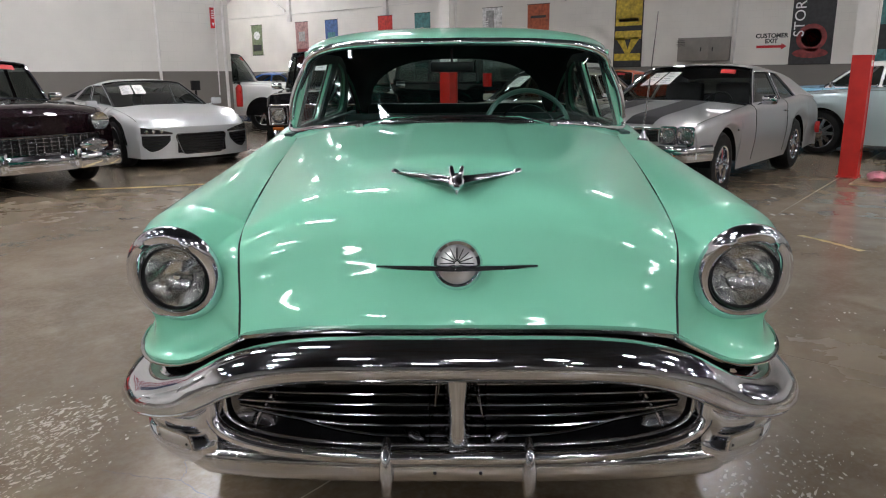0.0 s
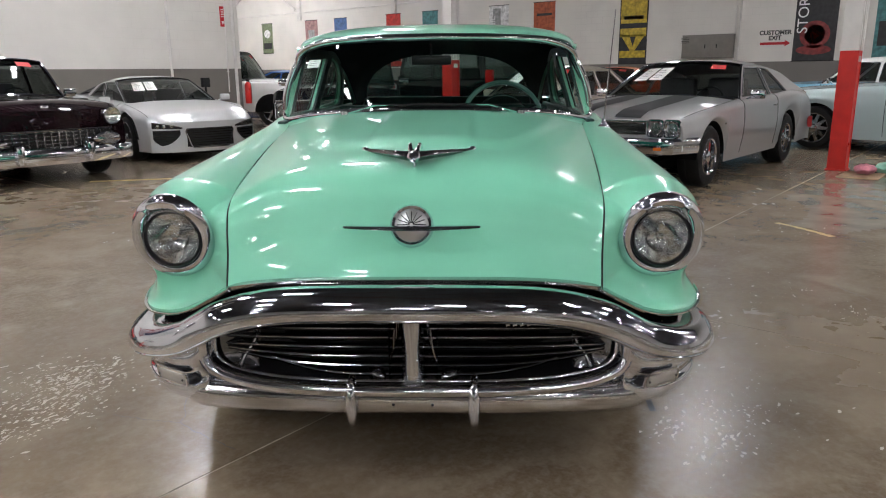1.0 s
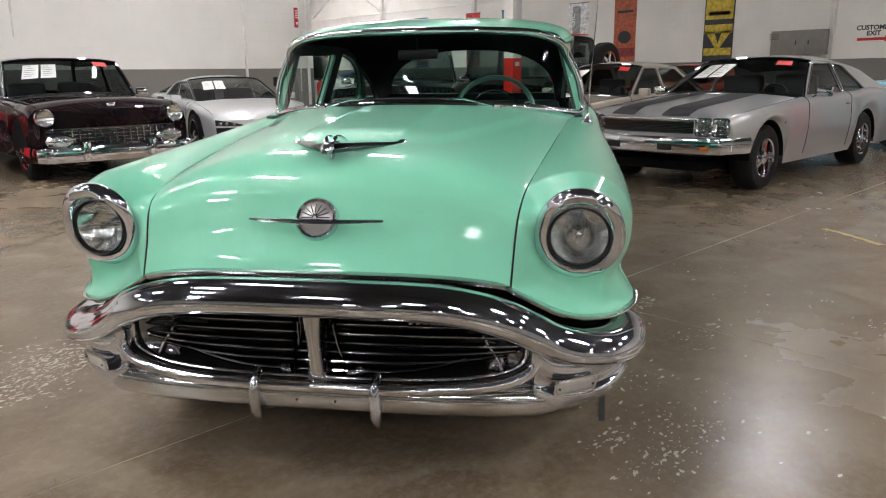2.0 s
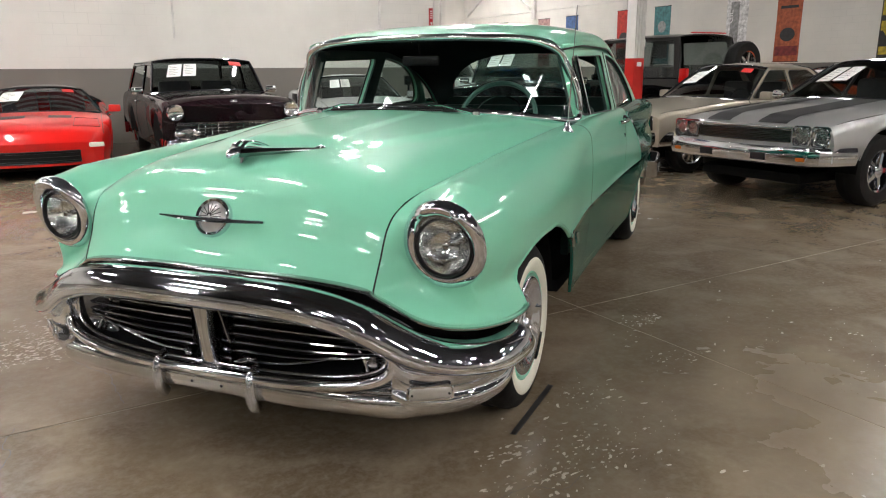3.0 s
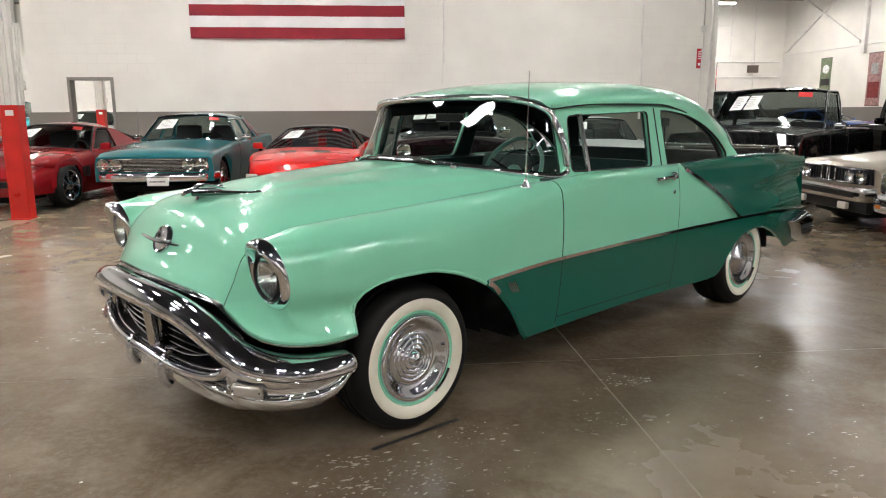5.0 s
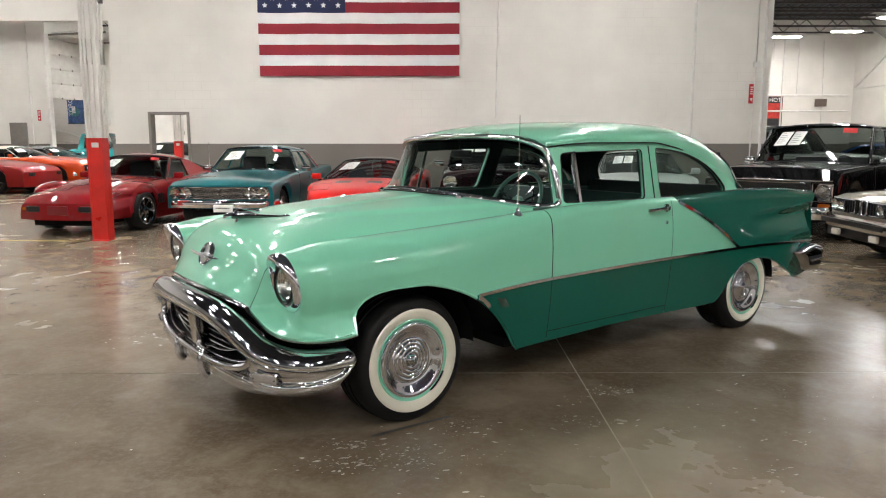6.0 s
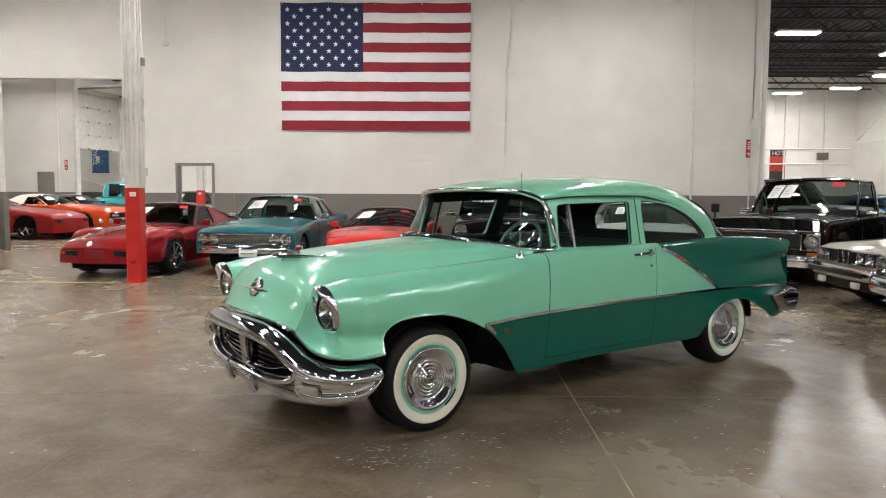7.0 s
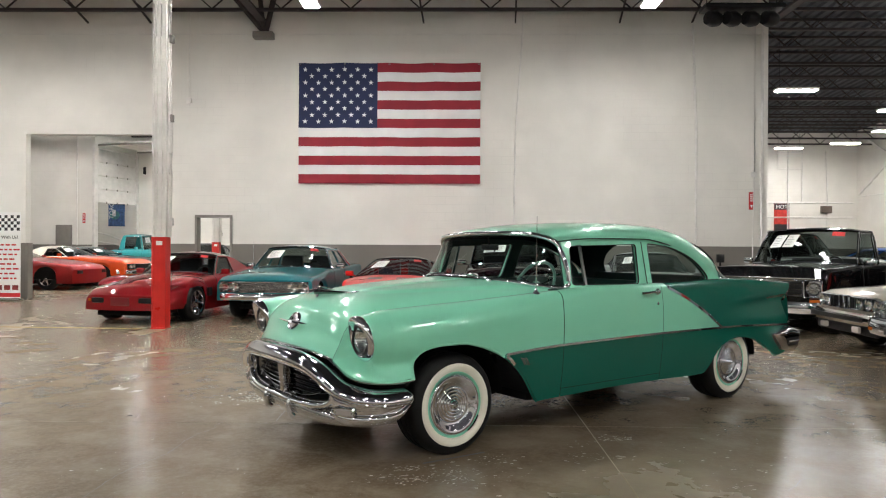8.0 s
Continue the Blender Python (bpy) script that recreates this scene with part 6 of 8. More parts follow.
    for x, z, rr, kind in lights:
        for s in (1, -1):
            mm = pose(s * x, face(x) - (.036 if grille and x < grille[0] + .05 else .01), z, 0, 0, -90)
            bm = bmesh.new()
            if kind == "round":
                lathe(bm, [(-.04, rr * .96), (.01, rr * 1.18), (.025, rr * 1.1), (.018, rr)], 24, mm)
                hl = part("headlight_bezel", bm, CHROME, root)
                bm = bmesh.new()
                lathe(bm, [(-.035, 0), (-.02, rr * .6), (.012, rr)], 24, mm)
                part("headlight_reflector", bm, REFLECTOR, hl)
                bm = bmesh.new()
                lathe(bm, [(.012, rr), (.025, rr * .6), (.032, 0)], 24, mm)
                part("headlight_lens", bm, LENS, hl).visible_shadow = False
            else:
                lx, lz = rr
                box(bm, (s * x, face(x) - .002, z), (lx, .03, lz), .01)
                part("lamp" if kind == "amber" else "headlight", bm, AMBER if kind == "amber" else (RED_LENS if kind == "red" else (BLACK if kind == "black" else REFLECTOR)), root)
    if bumper:
        zb, bh, bd, bmat = bumper
        for sgn, yb in ((-1, yf), (1, yr)):
            if sgn == 1 and not rear_bumper:
                continue
            bm = bmesh.new()
            pth = []
            for u in steps(-1, 1, 30):
                x = (w + .01) * u
                yy = (bowed(x, yf) - bd if sgn == -1 else bowed(x, yr) + bd)
                yy += -sgn * (.34 * max(0, abs(u) - .86) / .14 if abs(u) > .86 else 0)
                pth.append(Vector((x, yy, zb)))
            sweep(bm, pth, [(-.03, -bh * .5), (.02, -bh * .5), (.035, -bh * .25), (.035, bh * .25), (.02, bh * .5), (-.03, bh * .5)])
            bmesh.ops.recalc_face_normals(bm, faces=bm.faces)
            part("front_bumper" if sgn == -1 else "rear_bumper", bm, bmat, root)
    if tail:
        for s in (1, -1):
            part("tail_light", bm_of(box, (s * tail[0], yr, tail[1]), (.2, .04, .1), .012), RED_LENS, root)
    return root, top_at, bowed, half, prof_z, wrows


def stripe(root, name, top_at, bowed, x0, x1, ya, yb, mat, label="", lift=.006):
    for s in (1, -1):
        bm = bmesh.new()
        grid(bm, [[Vector((s * x, bowed(x, y), top_at(x, y) + lift)) for x in steps(x0, x1, 5)] for y in steps(ya, yb, 44)])
        part(name, bm, mat, root, label)


def lot_paint(name, c, metal=0.0):
    return paint(name, c, .3, metal)


# silver muscle coupe with black stripes, facing the sedan
SILVER = lot_paint("silver_grey_paint", (.40, .40, .40), .45)
MATT_BLACK = base_material("matt_black_stripe", (.022, .022, .024), .6, spec=.2)
car, top_at, bowed, half, pz, wr_ = auto(
    pose(8.56, 3.46, 0, 0, 0, -91.6), "silver grey muscle coupe with two wide black hood stripes", SILVER, 2.85, .345, .95,
    [(-.86, .775), (-.8, .80), (0, .875), (1.0, .945), (2.3, .97), (3.0, 1.0), (3.5, .985), (4.0, .92), (4.12, .85)], (.76, 1.46, 3.05, 3.86, 1.385, .66), low=.25, drop=.13,
    plan=((-.9, .94), (-.5, .985), (.5, 1.0), (3.0, 1.0), (4.0, .93)), sr=.09, bow=.10, rim=.2, tyre_w=.24, split=2.12, cth=.66, style="spoke", spokes=5,
    lights=((.63, .695, .07, "round"), (.80, .695, .07, "round")), grille=(.53, .635, .745, 7, GRILLE_BAR, False),
    bumper=(.52, .16, .10, CHROME), metal=CHROME, mirrors=2, paper=2, name="muscle_coupe", nose_lift=.22)
for s in (1, -1):
    for xx in (.63, .80):
        bm = bmesh.new()
        yy = bowed(xx, -.86) - .012
        lp = rounded([(xx - .083, .61), (xx + .083, .61), (xx + .083, .78), (xx - .083, .78)], .03, 3)
        sweep(bm, [Vector((s * a, yy, b)) for a, b in lp], ring(.011, 6), up=(0, 1, 0), closed=True)
        part("lamp_surround", bm, CHROME, car, "chrome square lamp surround")
        bm = bmesh.new()
        bm.faces.new([bm.verts.new((s * a, yy + .004, b)) for a, b in lp])
        part("lamp_plate", bm, ALLOY, car, smooth=False)
    part("turn_lamp", bm_of(box, (s * .70, bowed(.70, -.86) - .134, .495), (.11, .012, .035), .005), AMBER, car, "amber turn lamp in the bumper")
    part("bumper_slot", bm_of(box, (s * .30, bowed(.30, -.86) - .130, .50), (.16, .02, .07), .006), BLACK, car, "dark slot in the bumper")
    part("fender_badge", bm_of(box, (s * .953, .36, .70), (.012, .14, .03), .004), CHROME, car)
part("grille_crossbar", bm_of(box, (0, -.872, .765), (1.14, .02, .02), .006), CHROME, car, "bright bar along the hood's edge")
part("valance", bm_of(box, (0, -.70, .43), (1.3, .12, .07), .03), BLACK, car, "dark valance under the bumper")
stripe(car, "hood_stripe", top_at, bowed, .16, .46, -.84, .72, MATT_BLACK, "wide matt black stripe")

# champagne sedan behind it
CHAMPAGNE = lot_paint("champagne_paint", (.42, .37, .3), .5)
car, top_at, bowed, half, pz, wr_ = auto(pose(9.05, 5.95, 0, 0, 0, -92.0), "champagne compact sedan with black grille and four round lamps", CHAMPAGNE, 2.57, .30, .82,
     [(-.72, .735), (-.66, .77), (0, .83), (.85, .895), (2.6, .92), (3.3, .93), (3.62, .89)], (.85, 1.5, 2.55, 3.2, 1.355, .58), low=.2, sr=.06, crown=.03, bow=.06, split=1.95, cth=.1,
     lights=((.42, .65, .065, "round"), (.60, .65, .07, "round"), (.66, .46, (.16, .06), "amber")), grille=(.74, .575, .735, 26, BLACK, True), bumper=(.47, .15, .1, DULL_CHROME),
     style="spoke", spokes=10, chrome=True, name="compact_sedan", mirrors=1, paper=1, nose_lift=.17)
for s in (1, -1):
    bm = bmesh.new()
    lp = rounded([(s * .075 - .055, .57), (s * .075 + .055, .57), (s * .075 + .055, .745), (s * .075 - .055, .745)], .025, 3)
    sweep(bm, [Vector((a, -.745, b)) for a, b in lp], ring(.009, 6), up=(0, 1, 0), closed=True)
    part("kidney_frame", bm, CHROME, car, "upright chrome kidney frame of the grille")
    part("fog_lamp", bm_of(box, (s * .42, -.80, .33), (.16, .05, .08), .02), LAMP_CLEAR, car, "clear fog lamp")
part("front_spoiler", bm_of(box, (0, -.70, .34), (1.5, .10, .16), .03), BLACK, car, "black lower apron")
part("bumper_strip", bm_of(box, (0, -.862, .47), (1.36, .02, .06), .008), BLACK, car, "black rubber bumper strip")

# black pickup truck
JET = paint("black_paint", (.003, .003, .0035), .5, 0.0, .02, .015, .75)
car, top_at, bowed, half, pz, wr_ = auto(
    pose(8.69, 8.65, 0, 0, 0, -47.0), "glossy black 1970s pickup truck with chrome grille and bumper", JET, 2.92, .36, .98,
    [(-.78, .90), (-.765, .99), (-.68, 1.035), (0, 1.06), (.72, 1.08), (2.0, 1.1), (3.85, 1.06), (3.95, 1.02)], (.72, 1.2, 2.0, 2.12, 1.72, .78), low=.27, sr=.08, crown=.05, cab=.885, bow=.05, split=1.9, cth=.1,
    lights=((.80, .735, .092, "round"), (.82, .54, (.16, .06), "amber")), grille=(.64, .62, .86, 6, GRILLE_BAR, False), bumper=(.44, .18, .09, CHROME), metal=CHROME, mirrors=2, paper=2,
    name="pickup_truck", category="truck", pickup=(2.3, 3.8), tyre_w=.23, nose_lift=.06)
part("bed_floor", bm_of(box, (0, 3.05, .72), (1.7, 1.6, .04)), JET, car)
part("hood_lip", bm_of(box, (0, -.80, .895), (1.86, .03, .022), .008), CHROME, car, "chrome strip along the hood's edge")
for s in (1, -1):
    lp = rounded([(s * .80 - .13, .605), (s * .80 + .13, .605), (s * .80 + .13, .865), (s * .80 - .13, .865)], .025, 3)
    bm = bmesh.new()
    sweep(bm, [Vector((a, -.785, b)) for a, b in lp], ring(.014, 8, .03), up=(0, 1, 0), closed=True)
    surround_part = part("headlight_panel", bm, CHROME, car, "chrome square lamp surround")
    bm = bmesh.new()
    grid(bm, [[Vector((.80 * s + (a - .80 * s) * k, -.752 - .006 * (1 - k), .735 + (b - .735) * k)) for a, b in lp] for k in (1, .5, .02)], wrap=True)
    bmesh.ops.recalc_face_normals(bm, faces=bm.faces)
    part("panel_plate", bm, ALLOY, surround_part)
for yy in (2.28, 3.85):
    part("bed_wall", bm_of(box, (0, yy, .9), (1.8, .04, .38), .01), JET, car)

# black off-roader with its spare wheel on the back
car, *_ = auto(pose(13.2, 11.45, 0, 0, 0, 180.0), "black boxy off-road wagon with a spare wheel on its tail", JET, 2.42, .40, .88,
               [(-.6, 1.0), (-.55, 1.06), (.6, 1.12), (3.2, 1.16), (3.28, 1.14)], (.6, .85, 3.0, 3.2, 1.95, .74), low=.44, sr=.06, crown=.03, bow=.02, split=1.7, cth=.12,
               lights=((.6, .88, .09, "round"),), grille=(.4, .75, 1.0, 7, JET, True), bumper=(.52, .14, .1, BLACK), style="spoke", chrome=False, name="off_road_wagon", paper=False, tail=None, tyre_w=.26)
road_wheel(car, "spare_wheel", pose(-.42, 3.46, 1.42, 0, 0, 90), .40, .22, .25, "spoke")
for s in (1, -1):
    part("tail_light", bm_of(box, (s * .87, 3.2, 1.2), (.09, .16, .26), .02), RED_LENS, car, "red and clear tail light")
part("roof_stripe", bm_of(box, (.0, 2.98, 1.985), (.9, .1, .02), .005), RED_TAG, car)

# maroon-black 1950s station wagon
MAROON = paint("dark_maroon_paint", (.010, .0035, .0055), .5, 0.0, .03, .015, .8)
car, top_at, bowed, half, pz, wr_ = auto(
    pose(4.26, 9.71, 0, 0, 0, -2.0), "dark maroon 1950s station wagon with a broad chrome grille", MAROON, 2.93, .36, .95,
    [(-.72, .88), (-.62, .94), (0, .975), (.75, 1.0), (2.2, 1.02), (4.1, 1.02), (4.2, .97)], (.75, 1.2, 3.6, 4.05, 1.535, .75), low=.27, sr=.12, crown=.06, bow=.09, split=2.0, cth=.12,
    lights=((.79, .80, .095, "round"),), grille=(.78, .43, .65, 5, CHROME, False), bumper=(.35, .19, .09, CHROME), style="cap", metal=CHROME, mirrors=2, paper=2, name="station_wagon", nose_lift=.12, tag=True)
for s in (1, -1):
    bm = bmesh.new()
    lathe(bm, [(-.02, .15), (.02, .17), (.05, .13), (.05, .0)], 24, pose(s * .66, -.76, .52, 0, 0, -90) @ Matrix.Diagonal((1, 1, .5, 1)))
    part("parking_pod", bm, CHROME, car, "oval chrome parking lamp pod")
    part("bumper_guard", bm_of(box, (s * .4, -.86, .39), (.09, .1, .24), .03), CHROME, car)
    part("bumper_end", bm_of(box, (s * .86, -.66, .36), (.2, .36, .19), .05), CHROME, car)
part("hood_crest", bm_of(box, (0, -.66, .9), (.1, .03, .12), .02), CHROME, car, "small chrome crest")
bm = bmesh.new()
for k in range(15):
    x = -.6 + 1.2 * k / 14
    box(bm, (x, -.765 + .09 * (abs(x) / .95) ** 2.2, .55), (.01, .02, .19))
part("grille_upright", bm, CHROME, car)

# silver mid-engined sports coupe
AUDI_SILVER = lot_paint("bright_silver_paint", (.63, .64, .65), .4)
car, top_at, bowed, half, pz, wr_ = auto(
    pose(6.98, 10.48, 0, 0, 0, -10.0), "bright silver mid-engined sports coupe with black grille and air intakes", AUDI_SILVER, 2.65, .345, .95,
    [(-.95, .60), (-.9, .665), (-.6, .735), (0, .81), (.6, .87), (2.2, .92), (3.0, .97), (3.45, .93)], (.35, 1.2, 2.25, 3.1, 1.245, .63), low=.13, drop=.08, cab=.74, sr=.13, crown=.04, bow=.34,
    plan=((-.95, .86), (-.5, .95), (0, .985), (1.3, .95), (2.65, 1.0), (3.45, .93)), split=1.75, cth=.25, lights=(), grille=(.36, .24, .50, 7, GRILLE_BAR, False), chrome=False,
    style="spoke", spokes=5, tyre_w=.25, rim=.25, name="sports_coupe", paper=2, tag=False, mirrors=1, nose_lift=.03, wheel_x=.955)
for s in (1, -1):
    bm = bmesh.new()
    rows = []
    for u in steps(0, 1, 14):
        x = .42 + .385 * u
        za, zb_ = .505 + .012 * u, .522 + .085 * u ** .8
        rows.append([Vector((s * x, bowed(x, -.95) - .006, za + (zb_ - za) * t)) for t in steps(0, 1, 3)])
    grid(bm, rows)
    lamp_unit = part("headlight", bm, BLACK, car, "dark slanted headlight")
    bm = bmesh.new()
    tube(bm, [r[0] + Vector((0, -.004, .003)) for r in rows] + [r[-1] + Vector((0, -.004, 0)) for r in reversed(rows)], .005, 6, closed=True)
    part("lamp_edge", bm, ALLOY, lamp_unit, "bright edge round the lamp")
    for x in (.56, .66, .74):
        bm = bmesh.new()
        lathe(bm, [(-.01, .028), (.01, .025), (.014, 0)], 14, pose(s * x, bowed(x, -.95) - .012, .548, 0, 0, -90))
        part("headlight_projector", bm, REFLECTOR, lamp_unit)
    bm = bmesh.new()
    rows = []
    for u in steps(0, 1, 16):
        x = .445 + .36 * u
        top, foot_z = .492, .25 + .17 * (1 - u) ** 3 + .10 * max(0, u - .7) ** 1.5 / .16
        rows.append([Vector((s * x, bowed(x, -.95) - .005, foot_z + (top - foot_z) * t)) for t in steps(0, 1, 4)])
    grid(bm, rows)
    intake = part("air_intake", bm, BLACK, car, "black slatted air intake")
    bm = bmesh.new()
    tube(bm, [r[0] + Vector((0, -.003, 0)) for r in rows] + [r[-1] + Vector((0, -.003, 0)) for r in reversed(rows)], .006, 6, closed=True)
    part("intake_rim", bm, AUDI_SILVER, intake)
    for k in range(4):
        bm = bmesh.new()
        sweep(bm, [Vector((s * x, bowed(x, -.95) - .012, .325 + .042 * k)) for x in steps(.56 - .03 * k, .79, 8)], [(-.008, -.005), (.008, -.005), (.008, .005), (-.008, .005)])
        part("intake_slat", bm, GRILLE_BAR, intake)
    part("side_blade", bm_of(box, (s * .935, 2.1, .62), (.03, .42, .6), .01), BLACK, car, "dark side blade")
    part("side_marker", bm_of(box, (s * .83, -.52, .56), (.02, .12, .03), .006), AMBER, car)
bm = bmesh.new()
for k in range(4):
    tube(bm, [Vector((-.075 + .05 * k + .032 * math.cos(a), bowed(0, -.9) - .012, .545 + .03 * math.sin(a))) for a in [q * math.pi / 8 for q in range(16)]], .005, 5, closed=True)
part("nose_mark", bm, CHROME, car, "four small chrome rings")
bm = bmesh.new()
sweep(bm, [Vector((a, bowed(a, -.95) - .012, b)) for a, b in rounded([(-.30, .22), (.30, .22), (.385, .50), (-.385, .50)], .06, 5)], ring(.012, 6), up=(0, 1, 0), closed=True)
part("grille_surround", bm, CHROME, car, "slim bright grille surround")

# red mid-engined sports car
SIGNAL_RED = lot_paint("bright_red_paint", (.62, .012, .010))
car, top_at, bowed, half, pz, wr_ = auto(
    pose(1.87, 10.18, 0, 0, 0, -6.0), "bright red low sports car with black roof and hood vents", SIGNAL_RED, 2.53, .31, .90,
    [(-.98, .46), (-.92, .53), (-.5, .64), (0, .72), (.5, .77), (2.2, .84), (3.2, .88), (3.4, .85)], (.35, 1.15, 1.95, 2.6, 1.13, .56), low=.14, drop=.06, sr=.12, crown=.05, bow=.30,
    plan=((-.98, .84), (-.5, .95), (0, 1.0), (3.4, .98)), split=1.6, cth=.2, chrome=False, style="spoke", name="sports_car", roof_mat=JET, paper=1, tag=True, tyre_w=.22, mirrors=1, nose_lift=.04,
    grille=(.5, .22, .36, 3, BLACK, False))
for s in (1, -1):
    bm = bmesh.new()
    grid(bm, [[Vector((s * x, bowed(x, y), top_at(x, y) + .003)) for x in steps(.14, .42, 5)] for y in steps(-.18, .02, 4)])
    part("hood_vent", bm, BLACK, car, "black hood vent")
    bm = bmesh.new()
    lp = [Vector((s * x, bowed(x, y), top_at(x, y) + .002)) for x, y in ((.44, -.62), (.76, -.58), (.74, -.12), (.46, -.14))]
    tube(bm, lp, .004, 5, closed=True)
    part("headlight_cover_gap", bm, BLACK, car)
    part("front_lamp", bm_of(box, (s * .66, bowed(.66, -.98), .42), (.26, .05, .06), .015), LAMP_CLEAR, car, "clear turn lamp")

# teal 1960s compact sedan
TEAL = lot_paint("teal_paint", (.014, .145, .17), .25)
car, top_at, bowed, half, pz, wr_ = auto(
    pose(-.24, 9.86, 0, 0, 0, -3.0), "teal blue 1960s compact sedan with full-width bright grille", TEAL, 2.9, .33, .86,
    [(-.80, .745), (-.74, .785), (0, .84), (.9, .905), (2.6, .925), (3.7, .955), (4.0, .95)], (.9, 1.3, 2.55, 2.95, 1.355, .60), low=.24, sr=.06, crown=.05, bow=.05, split=1.95, cth=.12,
    lights=((.53, .625, .082, "round"), (.72, .625, .082, "round"), (.70, .40, (.1, .04), "red")), grille=(.80, .535, .715, 9, CHROME, False), bumper=(.455, .12, .08, CHROME),
    style="cap", metal=ALLOY, mirrors=2, paper=1, name="compact_sedan", nose_lift=.14, glass_mat=GLASS)
part("number_plate", bm_of(box, (.1, -.935, .39), (.31, .012, .115), .005), PAPER, car, "cream number plate")
writing_bars(car, "plate_bars", pose(.1, -.943, .39), .28, .075, 1, INK, 8)
bm = bmesh.new()
tube(bm, [(-.72, .75, .97), (-.74, .8, 1.45)], .003, 5)
part("antenna_rod", bm, CHROME, car)

# red fibreglass sports coupe beside the column
DEEP_RED = paint("deep_red_paint", (.215, .006, .010), .4, 0.0, .05, .015, .9)
car, top_at, bowed, half, pz, wr_ = auto(
    pose(-2.44, 9.42, 0, 0, 0, -8.0), "deep red 1980s sports coupe with flared wings", DEEP_RED, 2.49, .33, .88,
    [(-.98, .50), (-.9, .57), (-.5, .65), (0, .73), (.7, .80), (1.9, .84), (2.5, .90), (3.2, .84), (3.35, .78)], (.75, 1.3, 2.15, 2.85, 1.21, .58), low=.17, drop=.08, sr=.13, crown=.06, bow=.22,
    plan=((-.98, .84), (-.6, .92), (0, 1.0), (1.1, .92), (2.49, 1.02), (3.35, .92)), split=1.8, cth=.18, chrome=False, style="spoke", spokes=8, metal=CHROME, name="sports_coupe", paper=1, tag=True, tyre_w=.24, mirrors=1, nose_lift=.08, wheel_x=.89, rim=.225)
for s in (1, -1):
    part("front_lamp", bm_of(box, (s * .42, bowed(.42, -.98) - .004, .42), (.26, .03, .09), .012), BLACK, car, "dark rectangular lamp")
    part("side_lamp", bm_of(box, (s * .64, bowed(.64, -.98) + .004, .42), (.07, .03, .05), .012), AMBER, car)
    bm = bmesh.new()
    lathe(bm, [(.0, .40), (.03, .45), (.05, .40), (.05, .37)], 24, pose(s * .83, 0, .33), 0, math.pi)
    part("wing_flare", bm, DEEP_RED, car)
    for yc, zc, ly in ((.0, .655, .52), (2.49, .74, .55)):
        bm = bmesh.new()
        grid(bm, [[Vector((s * (.66 + .235 * math.cos(b) * math.sin(a)), yc + ly * math.cos(a), zc + .15 * math.sin(a) * math.sin(b))) for b in steps(-.35, math.pi, 14)] for a in steps(.02, math.pi - .02, 20)])
        bmesh.ops.recalc_face_normals(bm, faces=bm.faces)
        part("wing_crown", bm, DEEP_RED, car, "swollen wing over the wheel", angle=70)
    for k in range(4):
        part("wing_louvre", bm_of(box, (s * .872, .42 + .055 * k, .50), (.012, .03, .16), .003), BLACK, car)
    bm = bmesh.new()
    grid(bm, [[Vector((s * x, bowed(x, y), top_at(x, y) + .003)) for x in steps(.36, .66, 4)] for y in steps(-.72, -.45, 4)])
    part("headlight_cover", bm, GREY_GLOSS, car, "silver-grey lamp cover")
part("nose_plate", bm_of(box, (0, bowed(0, -.98) - .006, .40), (.34, .02, .14), .008), P_MAROON_BODY, car)

# pale blue cars by the far column
PALE = lot_paint("pale_blue_paint", (.40, .49, .50), .1)
auto(pose(14.33, 2.44, 0, 0, 0, 171.0), "pale blue luxury sedan with alloy wheels", PALE, 3.1, .35, .95,
     [(-.85, .80), (-.75, .90), (0, .97), (.9, 1.02), (2.8, 1.03), (4.0, 1.0), (4.2, .92)], (.9, 1.55, 2.9, 3.7, 1.47, .60), low=.2, sr=.12, crown=.05, bow=.14, split=2.1, style="spoke", spokes=10, rim=.24,
     name="luxury_sedan", paper=1, lights=((.7, .7, .09, "round"),), grille=(.3, .55, .85, 12, CHROME, True), bumper=(.42, .16, .05, PALE), tyre_w=.25)
WHITE = lot_paint("white_paint", (.82, .82, .81))
SKY = lot_paint("sky_blue_paint", (.22, .45, .6), .1)
auto(pose(17.2, 4.1, 0, 0, 0, 172.0), "sky blue older coupe with a white roof", SKY, 2.8, .34, .92,
     [(-.8, .85), (-.7, .9), (0, .95), (1.0, 1.0), (3.6, 1.0), (4.0, .95)], (1.0, 1.55, 2.7, 3.4, 1.46, .62), roof_mat=WHITE, sr=.08, bow=.08, split=2.1, cth=.16, lights=((.65, .7, .08, "round"),), grille=(.5, .6, .78, 8, CHROME, False),
     bumper=(.5, .13, .07, CHROME), name="old_coupe", paper=1, mirrors=2)
ORANGE_RED = lot_paint("orange_red_paint", (.62, .07, .012))
auto(pose(14.4, 7.6, 0, 0, 0, -92.0), "orange-red coupe with dark windows", ORANGE_RED, 2.75, .34, .93,
     [(-.85, .82), (-.75, .88), (0, .93), (1.0, .98), (3.4, 1.0), (4.0, .93)], (1.0, 1.65, 2.6, 3.5, 1.34, .60), sr=.09, bow=.1, split=2.2, cth=.2, lights=((.65, .7, .08, "round"),), grille=(.5, .6, .78, 6, BLACK, False),
     bumper=(.5, .13, .07, CHROME), name="orange_coupe", paper=1)

